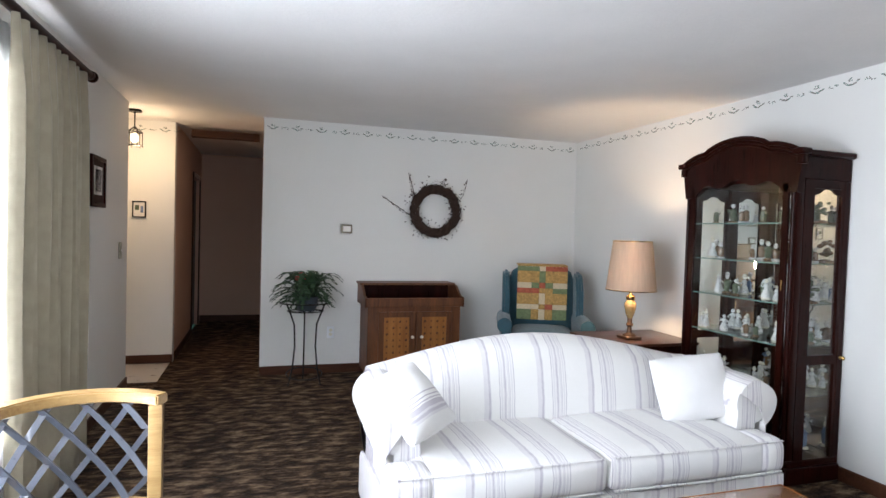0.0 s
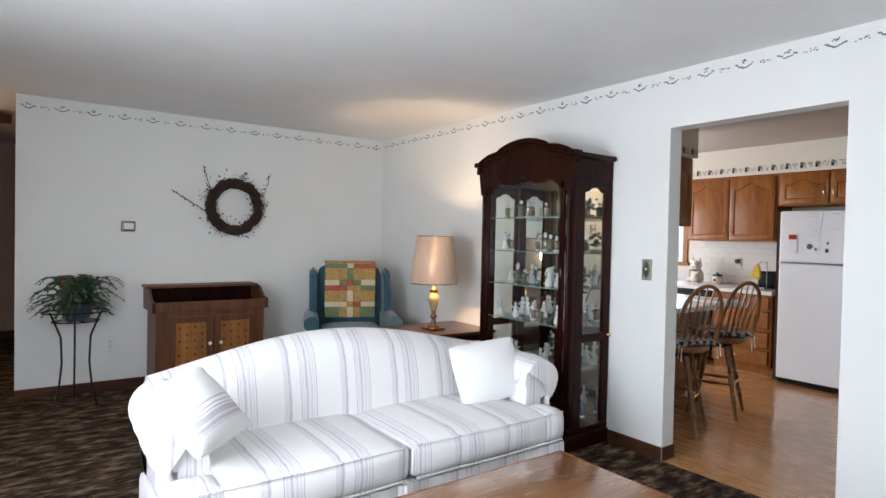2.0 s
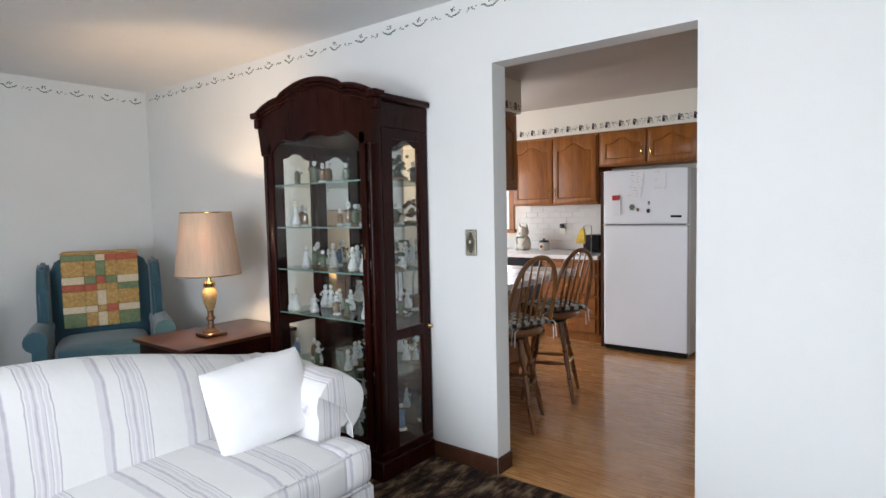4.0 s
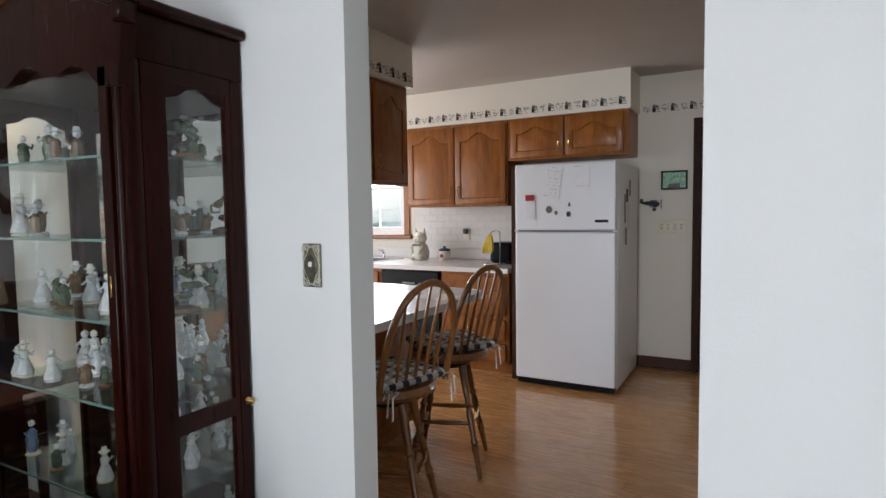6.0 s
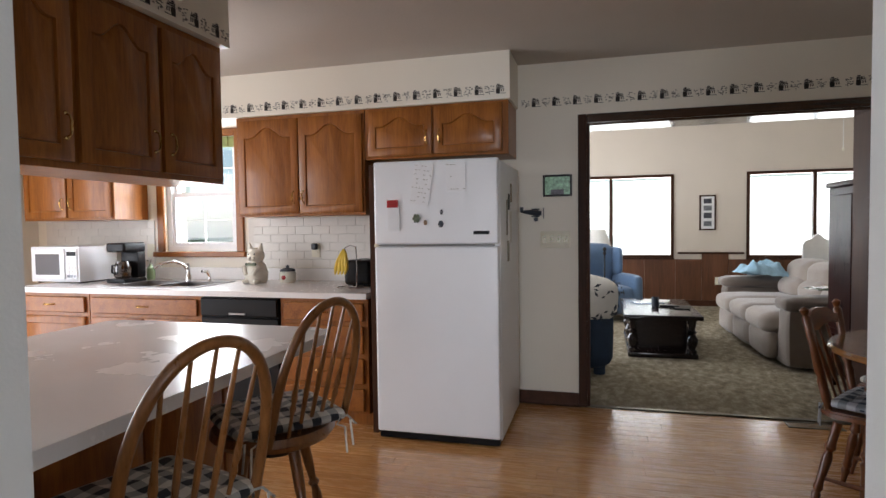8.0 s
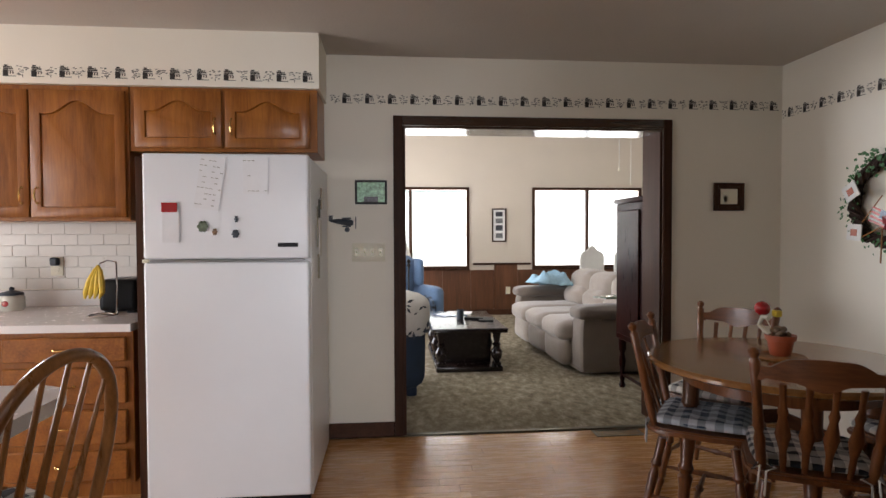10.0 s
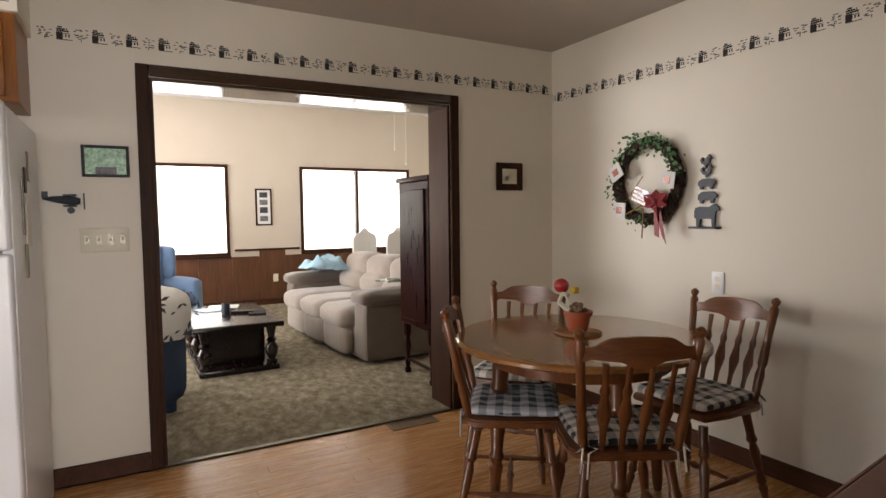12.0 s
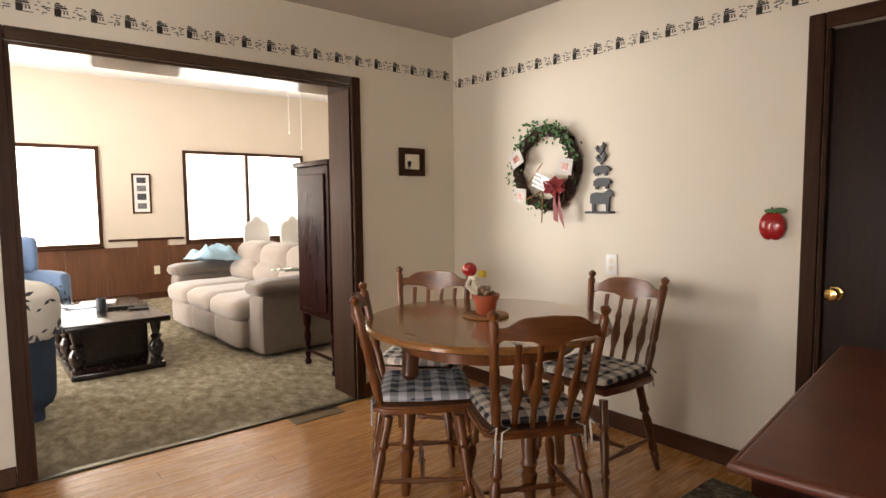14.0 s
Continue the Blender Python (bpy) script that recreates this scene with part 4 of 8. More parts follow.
bm = bmesh.new(); box(bm, -0.022, 2.665 - 4.0, CZ - CZ0, -0.004, 5.62 - 4.0, CZ - CZ0 + 0.10, 0.003); part("upstand", bm, M["laminate"], ct)
sk = thing("sink", "stainless double bowl sink set in the worktop", "sink", 8.33, 4.47, CZ)
for y0, y1 in ((-0.37, -0.02), (0.02, 0.37)):
    bm = bmesh.new()
    box(bm, -0.20, y0, -0.16, 0.16, y1, -0.155)
    box(bm, -0.205, y0, -0.16, -0.20, y1, 0.0); box(bm, 0.16, y0, -0.16, 0.165, y1, 0.0)
    box(bm, -0.205, y0 - 0.003, -0.16, 0.165, y0, 0.0); box(bm, -0.205, y1, -0.16, 0.165, y1 + 0.003, 0.0)
    part("bowl", bm, M["steel"], sk)
bm = bmesh.new()
box(bm, -0.245, -0.41, 0.0, -0.20, 0.41, 0.006, 0.002); box(bm, 0.16, -0.41, 0.0, 0.245, 0.41, 0.006, 0.002)
for y0, y1 in ((-0.41, -0.37), (-0.02, 0.02), (0.37, 0.41)):
    box(bm, -0.20, y0, 0.0, 0.16, y1, 0.006, 0.001)
part("rim", bm, M["steel"], sk)
bm = bmesh.new()
lathe(bm, [(0.026, 0.006), (0.024, 0.05), (0.016, 0.06), (0.014, 0.10)], 14, Matrix.Translation((0.20, 0, 0)))
tube(bm, [(0.20, 0, 0.08), (0.18, 0.03, 0.14), (0.12, 0.07, 0.17), (0.04, 0.13, 0.155), (0.0, 0.16, 0.12)], 0.011, 10)
part("tap", bm, M["chrome"], sk, "chrome arched tap")
bm = bmesh.new(); rod(bm, (0.20, 0.0, 0.10), (0.17, -0.02, 0.15), 0.009, 0.012); part("lever", bm, M["chrome"], sk)
bm = bmesh.new()
lathe(bm, [(0.018, 0.006), (0.012, 0.02), (0.010, 0.06)], 12, Matrix.Translation((0.20, -0.2, 0)))
tube(bm, [(0.20, -0.2, 0.05), (0.18, -0.19, 0.085), (0.14, -0.175, 0.09)], 0.012, 8)
part("sprayer", bm, M["chrome"], sk)
# tiled backsplash
bs = tagged(new("backsplash"), "pale square tiled backsplash", "", "", "structure")
bs.location = (EX, 0, 0)
bm = bmesh.new()
box(bm, -0.004, 2.70, 0.99, -0.0, 4.05, 1.395); box(bm, -0.004, 4.99, 0.99, 0.0, 6.2, 1.395)
part("grout", bm, surf("grout", (0.68, 0.65, 0.60), 0.8), bs)
# peninsula
penm = surf("white_worktop", (0.80, 0.78, 0.77), 0.26, var=0.01, scale=3, relief=0.0)
pen = thing("peninsula_worktop", "white laminate peninsula breakfast bar", "worktop", 5.93, 2.78, 0.845)
bm = bmesh.new()
POUT = [(-0.815, -0.49), (0.72, -0.49), (0.80, -0.46), (0.845, -0.37), (0.855, 0.64), (0.80, 0.70), (-0.815, 0.70)]
slab(bm, POUT, 0.008, pose(0, 0, 0.04, -90, 0, 0))
part("top", bm, penm, pen, smooth=False)
bm = bmesh.new()
slab(bm, [(x * 0.998, z * 0.998) for x, z in POUT], 0.0318, pose(0, 0, 0.0318, -90, 0, 0))
part("edge_band", bm, M["laminate"], pen, smooth=False)
cabinet("base_cabinet", "oak peninsula base cabinet with panelled front", 5.115, 2.72, 0, 1.50, 0.50, 0, 0.843, [(0.02 + 0.49 * k, 0.10, 0.48, 0.72, 0, 1) for k in range(3)], toe=0.09, category="kitchen cabinet", group="base cabinets")
# tall panel beside the refrigerator
block("fridge_panel", M["trimz"], (7.92, 2.585, 0.0, EX - 0.004, 2.618, 1.70), label="dark wood side panel beside the refrigerator", kind="", category="panel")
# ---------- refrigerator ----------
RX, RY = 7.88, 2.548
fr = thing("refrigerator", "white top-freezer refrigerator with notes and magnets", "refrigerator", RX, RY, 0, -90)
bm = bmesh.new(); box(bm, 0.0, 0.0, 0.03, 0.77, 0.74, 1.695, 0.006, 2); part("body", bm, M["white"], fr)
bm = bmesh.new(); box(bm, 0.002, -0.062, 1.205, 0.768, -0.004, 1.705, 0.014, 3); part("freezer_door", bm, M["white"], fr)
bm = bmesh.new(); box(bm, 0.002, -0.062, 0.055, 0.768, -0.004, 1.192, 0.014, 3); part("fridge_door", bm, M["white"], fr)
bm = bmesh.new(); box(bm, 0.01, -0.045, 0.012, 0.76, 0.0, 0.05, 0.003); part("kick_grille", bm, M["black"], fr)
bm = bmesh.new(); box(bm, 0.03, -0.064, 1.1935, 0.74, -0.02, 1.2035, 0.002); part("door_gap", bm, M["steel"], fr, "grey seam and handle lip")
bm = bmesh.new(); box(bm, 0.0, -0.07, 1.19, 0.03, -0.06, 1.207, 0.003); part("hinge", bm, M["ivory"], fr)
for x in (0.06, 0.71):
    for y in (0.02, 0.68):
        bm = bmesh.new(); rod(bm, (x, y - 0.012, 0.02), (x, y + 0.012, 0.02), 0.02, seg=12); part("wheel", bm, M["rubber"], fr)
bm = bmesh.new(); box(bm, 0.62, -0.0645, 1.262, 0.715, -0.0615, 1.282, 0.001); part("badge", bm, M["black"], fr, "small black name badge")


def on_fridge(name, label, category, mat, x, z, w, h, tilt=0.0, proud=0.003):
    bm = bmesh.new()
    box(bm, -w / 2, -proud, -h / 2, w / 2, 0, h / 2)
    m = pose(RX - 0.0625, RY - x, z, 0, 0, -90) @ pose(0, 0, 0, 0, tilt, 0)
    return solo(name, bm, mat, label, category, m)


note = on_fridge("paper_note", "large white paper note held on the refrigerator door", "paper", M["note"], 0.31, 1.565, 0.115, 0.25, 9)
for k_, (nx, nz, nw, nh, tl) in enumerate(((0.31, 1.565, 0.115, 0.25, 9), (0.52, 1.60, 0.115, 0.17, 0))):
    bm = bmesh.new()
    rnd = random.Random(40 + k_)
    for j in range(9 if k_ == 0 else 3):
        zz = nh * (0.42 - 0.84 * j / (8 if k_ == 0 else 2))
        for i in range(6):
            if rnd.random() < 0.55:
                xx = nw * (-0.42 + 0.168 * i)
                box(bm, xx - nw * 0.06, -0.0042, zz - 0.0012, xx + nw * 0.05, -0.0031, zz + 0.0012)
    o_ = solo("printed_lines", bm, M["pewter"], "faint printed lines on the paper note", "writing", pose(RX - 0.0625, RY - nx, nz, 0, 0, -90) @ pose(0, 0, 0, 0, tl, 0), smooth=False)
    o_["kind"] = "stuff"
on_fridge("paper_note", "white sheet on the freezer door", "paper", M["note"], 0.52, 1.60, 0.115, 0.17, 0)
on_fridge("shopping_pad", "white note pad under a red magnet", "paper", M["note"], 0.13, 1.36, 0.075, 0.15, 0, 0.006)
on_fridge("magnet", "red house shaped refrigerator magnet", "magnet", M["red"], 0.125, 1.45, 0.07, 0.045, 0, 0.008)
for x, z, w, h, mt, lb in ((0.275, 1.36, 0.05, 0.05, "porcgreen", "green watering can refrigerator magnet"), (0.33, 1.335, 0.025, 0.035, "porcbrown", "small potted plant refrigerator magnet"),
                           (0.43, 1.395, 0.02, 0.035, "iris", "small dark round refrigerator magnet"), (0.425, 1.325, 0.035, 0.04, "iris", "dark butterfly shaped refrigerator magnet")):
    bm = bmesh.new()
    for k in range(6):
        ang = k * 1.05
        ball(bm, (w * 0.3 * math.cos(ang), -0.004, h * 0.33 * math.sin(ang)), min(w, h) * 0.26, 1, 0.35, 1, 1)
    ball(bm, (0, -0.004, 0), min(w, h) * 0.3, 1, 0.4, 1, 1)
    solo("magnet", bm, M[mt], lb, "magnet", pose(RX - 0.0625, RY - x, z, 0, 0, -90))
# things on the refrigerator's side, which faces -y
for dx, z, w, h, mt, nm, lb in ((0.30, 1.46, 0.05, 0.10, "black", "clip", "black magnetic clip on refrigerator"), (0.22, 1.36, 0.025, 0.22, "pewter", "bottle_opener", "long metal opener hanging on the refrigerator"),
                                (0.34, 1.30, 0.10, 0.20, "paper", "paper_note", "curled paper list on the refrigerator side"), (0.26, 1.15, 0.05, 0.13, "pewter", "clip", "metal clip hanging on refrigerator"),
                                (0.40, 1.52, 0.04, 0.12, "porcbrown", "magnet", "brown painted magnet on refrigerator")):
    bm = bmesh.new(); box(bm, -w / 2, -0.006, -h / 2, w / 2, 0, h / 2, 0.002)
    solo(nm, bm, M[mt], lb, "magnet" if nm != "paper_note" else "paper", pose(RX + dx, RY - 0.771, z))


# ---------- sofa ----------
def camel(u, lo, hi):
    return lo + (hi - lo) * max(0.0, math.cos(math.pi * max(-1, min(1, u)) / 2)) ** 1.15


so = thing("camelback_sofa", "white camelback sofa with lavender grey stripes and rolled arms", "sofa", 3.125, 2.38, 0)
bm = bmesh.new(); box(bm, -0.965, -0.40, 0.05, 0.985, 0.36, 0.29, 0.03, 2); part("base", bm, SOFA, so)
bm = bmesh.new()
n = 60
fr1, fr2, bk1, bk2 = [], [], [], []
for k in range(n + 1):
    u = -0.975 + 1.965 * k / n
    o = 0.005 * math.sin(k * 2.1) - (0.010 if 29 <= k <= 31 else 0)
    fr1.append(bm.verts.new((u, -0.415 + o, 0.285))); fr2.append(bm.verts.new((u, -0.425 + o * 1.5, 0.02)))
    bk1.append(bm.verts.new((u, -0.401, 0.285))); bk2.append(bm.verts.new((u, -0.405, 0.02)))
for k in range(n):
    for p, q in ((fr1, fr2), (fr2, bk2), (bk2, bk1), (bk1, fr1)):
        bm.faces.new((p[k], p[k + 1], q[k + 1], q[k]))
part("skirt", bm, SOFA, so)
for x0, x1 in ((-0.85, -0.003), (0.003, 0.89)):
    bm = bmesh.new(); soft(bm, x0, -0.43, 0.295, x1, 0.22, 0.462, 0.04, 0.016, 9, 0.004, int(x0 * 9) + 20)
    if x0 < -0.5:
        soft(bm, -0.975, -0.428, 0.295, -0.78, -0.235, 0.458, 0.04, 0.010, 7, 0.003, 3)
    else:
        soft(bm, 0.82, -0.428, 0.295, 0.99, -0.235, 0.458, 0.04, 0.010, 7, 0.003, 4)
    part("seat_cushion", bm, SOFA, so)
    bm = bmesh.new()
    xa, xb = (-0.972, x1) if x0 < -0.5 else (x0, 0.987)
    for zz in (0.305, 0.452):
        tube(bm, [(xa + 0.025, -0.424, zz), ((xa + xb) / 2, -0.436, zz), (xb - 0.025, -0.424, zz)], 0.0055, 6)
    part("piping", bm, SOFA, so)
bm = bmesh.new()
n, mrows = 44, 10
front, back = [], []
for i in range(n + 1):
    u = -1 + 2 * i / n
    x = u * 1.00 + (0.06 if u < 0 else 0.0) * abs(u)
    top = camel(u * 1.0 + 0.04, 0.712, 0.868)
    fr_, bk_ = [], []
    for j in range(mrows + 1):
        v = j / mrows
        z = 0.28 + (top - 0.28) * v
        swell = 0.035 * math.sin(math.pi * v)
        rnd_ = 0.07 * (1 - math.sqrt(max(0, 1 - max(0, (v - 0.8) / 0.2) ** 2)))
        fr_.append(bm.verts.new((x, 0.13 + 0.08 * v - swell + rnd_, z)))
        bk_.append(bm.verts.new((x, 0.36 + 0.06 * v - rnd_, z)))
    front.append(fr_); back.append(bk_)
for i in range(n):
    for j in range(mrows):
        bm.faces.new((front[i][j], front[i + 1][j], front[i + 1][j + 1], front[i][j + 1]))
        bm.faces.new((back[i + 1][j], back[i][j], back[i][j + 1], back[i + 1][j + 1]))
    bm.faces.new((front[i][mrows], front[i + 1][mrows], back[i + 1][mrows], back[i][mrows]))
    bm.faces.new((front[i + 1][0], front[i][0], back[i][0], back[i + 1][0]))
for i in (0, n):
    bm.faces.new(front[i] + back[i][::-1])
part("backrest", bm, SOFA, so)
for s in (-1, 1):
    bm = bmesh.new()
    secs = []
    for i in range(15):
        t = i / 14
        y = -0.22 + 0.52 * t
        ww = 1.0 + 0.04 * math.sin(t * 9) - (0.10 if i in (0, 14) else 0)
        cx, cz, r = (0.985 if s > 0 else -0.90), 0.575 + 0.03 * t, 0.118 * ww
        ring = [(cx - s * 0.12, 0.25)]
        for k in range(18):
            a = radians(205 - k * 17)
            ring.append((cx + s * r * math.cos(a), cz + r * math.sin(a)))
        ring += [(cx + s * 0.015, cz - r * 0.9), (cx + s * 0.01, 0.05), (cx - s * 0.12, 0.05)]
        secs.append([bm.verts.new((px, y, pz)) for px, pz in ring])
    for a, b in zip(secs, secs[1:]):
        for k in range(len(a)):
            bm.faces.new((a[k], a[(k + 1) % len(a)], b[(k + 1) % len(b)], b[k]))
    bm.faces.new(secs[0]); bm.faces.new(secs[-1][::-1])
    part("arm", bm, SOFA, so)
def lying(c, along, down):
    """The place of a flat thing with its centre, the way its long side runs and the way its short side falls."""
    u = Vector(along).normalized()
    v = Vector(down)
    v = (v - u * v.dot(u)).normalized()
    m = Matrix((u, -v, u.cross(-v))).transposed().to_4x4()
    m.translation = c
    return m


for c, u, v, lb, mt, sz in (((2.285, 2.16, 0.695), (0.78, 0.60, 0.12), (0.10, -0.26, -0.26), "cream throw pillow with grey woven stripes tipped against the sofa arm", THROW, (0.152, 0.160)),
                            ((3.87, 2.33, 0.625), (1.0, -0.16, 0.10), (0.02, -0.16, -0.36), "plain white square throw pillow leaning on the sofa back", M["pillow"], (0.205, 0.165))):
    p = thing("throw_pillow", lb, "cushion", *c, 0, "throw pillows")
    p.matrix_world = lying(c, u, v)
    bm = bmesh.new(); soft(bm, -sz[0], -sz[1], -0.022, sz[0], sz[1], 0.022, 0.02, 0.062, 12, 0.008, int(c[0] * 7), (2,)); part("cover", bm, mt, p)
    bm = bmesh.new()
    a, b2 = sz[0] - 0.004, sz[1] - 0.004
    tube(bm, [(-a, -b2, 0), (0, -b2 - 0.002, 0), (a, -b2, 0), (a + 0.002, 0, 0), (a, b2, 0), (0, b2 + 0.002, 0), (-a, b2, 0), (-a - 0.002, 0, 0)], 0.006, 8, True)
    part("piping", bm, mt, p)

# loose arm covers, draped over the front of each rolled arm
for sgn in (-1, 1):
    bm = bmesh.new()
    cx, rad = (0.985 if sgn > 0 else -0.90), 0.124
    rows = []
    rows0 = []
    for i in range(11):
        t = i / 10
        y = -0.245 + 0.34 * t
        row = []
        for k in range(19):
            a = radians(150 - k * 13)
            if k < 17:
                px, pz = cx + sgn * rad * math.cos(a), 0.575 + 0.02 * t + rad * math.sin(a)
            else:
                d = k - 16
                px, pz = rows0[-1][0] + sgn * (-0.001 * d), rows0[-1][1] - 0.026 * d
            if k == 16:
                rows0 = [(px, pz)]
            w = 0.005 * math.sin(t * 11 + k * 0.7)
            row.append(bm.verts.new((px + w * sgn, y, pz + w)))
        rows.append(row)
    for p_, q_ in zip(rows, rows[1:]):
        for k in range(18):
            bm.faces.new((p_[k], p_[k + 1], q_[k + 1], q_[k]))
    tip = bm.verts.new((cx, -0.262, 0.565))
    for k in range(16):
        bm.faces.new((tip, rows[0][k + 1], rows[0][k]))
    bmesh.ops.recalc_face_normals(bm, faces=bm.faces[:])
    bmesh.ops.solidify(bm, geom=bm.faces[:], thickness=0.005)
    ac = thing("arm_cover", "loose white striped cloth cover over the sofa arm", "arm cover", 3.125, 2.38, 0, 0, "arm covers")
    part("cloth", bm, SOFA, ac)

# ---------- coffee table ----------
tb = thing("coffee_table", "brown oak coffee table with inset top", "table", 3.20, 1.36, 0)
bm = bmesh.new(); box(bm, -0.53, -0.28, 0.375, 0.53, 0.28, 0.412, 0.006, 2); part("tabletop", bm, M["coffee"], tb)
bm = bmesh.new(); tube(bm, [(-0.53, -0.28, 0.405), (0.53, -0.28, 0.405), (0.53, 0.28, 0.405), (-0.53, 0.28, 0.405)], 0.008, 8, True); part("edge_bead", bm, M["oakh"], tb)
bm = bmesh.new(); box(bm, -0.46, -0.22, 0.29, 0.46, 0.22, 0.374, 0.004); part("apron", bm, M["coffee"], tb)
for sx in (-1, 1):
    for sy in (-1, 1):
        bm = bmesh.new(); turned(bm, (sx * 0.42, sy * 0.19, 0), (sx * 0.42, sy * 0.19, 0.29), [(0, 0.018), (0.1, 0.03), (0.3, 0.022), (0.6, 0.034), (0.8, 0.024), (1, 0.034)]); part("leg", bm, M["coffee"], tb)

# ---------- dry sink ----------
ds = thing("dry_sink_cabinet", "stained pine dry sink cabinet with punched panel doors", "cabinet", 2.585, 5.08, 0)
Wd = 0.96
bm = bmesh.new(); box(bm, 0.03, 0.0, 0.06, Wd - 0.03, 0.42, 0.70, 0.004); part("body", bm, M["dry"], ds)
bm = bmesh.new()
box(bm, 0.0, -0.02, 0.70, Wd, 0.0, 0.785, 0.004); box(bm, 0.0, 0.0, 0.70, Wd, 0.43, 0.715)
for x in (0.0, Wd - 0.02):
    slab(bm, [(-0.44, 0.70), (0.02, 0.70), (0.02, 0.785), (-0.08, 0.80), (-0.2, 0.885), (-0.44, 0.885)], 0.02, Matrix.Translation((x, 0, 0)) @ Matrix(((0, 1, 0, 0), (-1, 0, 0, 0), (0, 0, 1, 0), (0, 0, 0, 1))))
part("well", bm, M["dry"], ds)
# near-black back board: the well's dark inside is put into its colour
bm = bmesh.new(); box(bm, 0.02, 0.42, 0.716, Wd - 0.02, 0.44, 0.885); part("back_board", bm, M["cherry"], ds)
bm = bmesh.new(); box(bm, -0.015, 0.20, 0.886, Wd - 0.02, 0.445, 0.906, 0.004); part("top_shelf", bm, M["dry"], ds)
bm = bmesh.new(); box(bm, 0.02, -0.02, 0.0, Wd - 0.02, 0.0, 0.10, 0.004); part("plinth", bm, M["dry"], ds)
for dx, kx in ((0.13, 0.32), (0.495, 0.045)):
    bm = bmesh.new()
    dframe = lambda b, x0, z0, x1, z1, w: (box(b, x0, -0.022, z0, x0 + w, -0.002, z1, 0.002), box(b, x1 - w, -0.022, z0, x1, -0.002, z1, 0.002), box(b, x0 + w, -0.022, z0, x1 - w, -0.002, z0 + w, 0.002), box(b, x0 + w, -0.022, z1 - w, x1 - w, -0.002, z1, 0.002))
    dframe(bm, dx, 0.13, dx + 0.345, 0.655, 0.05)
    dd = part("door", bm, M["dry"], ds)
    bm = bmesh.new(); box(bm, dx + 0.05, -0.010, 0.18, dx + 0.295, -0.003, 0.605); part("panel", bm, M["drypanel"], dd, "punched honey coloured panel")
    for i in range(4):
        for j in range(7):
            bm = bmesh.new()
            ball(bm, (dx + 0.08 + i * 0.062, -0.0105, 0.215 + j * 0.058), 0.008 if (i + j) % 2 else 0.013, 1, 0.25, 1, 1)
            part("rosette", bm, M["dry"], dd)
    bm = bmesh.new(); lathe(bm, [(0.006, 0), (0.008, 0.012), (0.016, 0.02), (0.014, 0.03), (0.004, 0.034)], 12, Matrix.Translation((dx + kx, -0.022, 0.42)) @ pose(0, 0, 0, 90, 0, 0)); part("door_knob", bm, M["cream"], dd, "white porcelain knob")

# ---------- plant stand and fern ----------
ps = thing("plant_stand", "black wrought iron plant stand", "plant stand", 2.06, 5.17, 0)
bm = bmesh.new()
tube(bm, [(0.225 * math.cos(a), 0.16 * math.sin(a), 0.735) for a in [k * math.pi / 12 for k in range(24)]], 0.006, 6, True)
part("ring", bm, M["iron"], ps)
for a in (-2.45, -0.75, 1.57):
    cx, cy = math.cos(a), math.sin(a)
    bm = bmesh.new()
    tube(bm, [(0.225 * cx, 0.16 * cy, 0.745), (0.19 * cx, 0.14 * cy, 0.68), (0.13 * cx, 0.10 * cy, 0.55), (0.12 * cx, 0.10 * cy, 0.35), (0.145 * cx, 0.12 * cy, 0.15), (0.19 * cx, 0.15 * cy, 0.004)], 0.0075, 6)
    part("leg", bm, M["iron"], ps)
bm = bmesh.new(); tube(bm, [(0.16 * math.cos(a), 0.12 * math.sin(a), 0.09 + 0.03 * math.sin(a)) for a in [k * math.pi / 10 for k in range(20)]], 0.006, 6, True); part("stretcher", bm, M["iron"], ps)
bm = bmesh.new(); tube(bm, [(0.16 * math.cos(a), 0.12 * math.sin(a), 0.66) for a in [k * math.pi / 10 for k in range(20)]], 0.005, 6, True)
for a in (0, 1.05, 2.1):
    tube(bm, [(0.16 * math.cos(a), 0.12 * math.sin(a), 0.66), (-0.16 * math.cos(a), -0.12 * math.sin(a), 0.66)], 0.004, 6)
part("basket", bm, M["iron"], ps)
fn = thing("potted_fern", "bushy green fern with small red flowers in a dark pot", "plant", 2.07, 5.17, 0.665)
bm = bmesh.new(); lathe(bm, [(0.07, 0), (0.085, 0.02), (0.105, 0.11), (0.115, 0.13), (0.10, 0.132), (0.09, 0.10), (0.001, 0.10)], 18); part("pot", bm, M["iris"], fn)
bm = bmesh.new()
rnd = random.Random(8)
for k in range(95):
    a, ln, rise = rnd.uniform(0, 6.28), rnd.uniform(0.16, 0.34), rnd.uniform(0.05, 0.30)
    pts = []
    for i in range(9):
        t = i / 8
        pts.append(Vector((math.cos(a) * ln * t, math.sin(a) * ln * t * 0.6, 0.11 + rise * math.sin(math.pi * 0.62 * t) - 0.13 * t * t * (1.3 - rise * 2))))
    side = Vector((-math.sin(a), math.cos(a), 0))
    for i in range(1, 9):
        p, q = pts[i - 1], pts[i]
        lw = 0.040 * math.sin(math.pi * (0.12 + 0.86 * i / 9)) * rnd.uniform(0.8, 1.2)
        for s in (-1, 1):
            tip = (p + q) / 2 + side * s * lw + (q - p) * 0.6 + Vector((0, 0, rnd.uniform(-0.012, 0.006)))
            bm.faces.new([bm.verts.new(v) for v in (p, q, tip)])
            tip2 = p + side * s * lw * 0.8 + (q - p) * 0.3 + Vector((0, 0, -0.008))
            bm.faces.new([bm.verts.new(v) for v in (p, (p + q) / 2, tip2)])
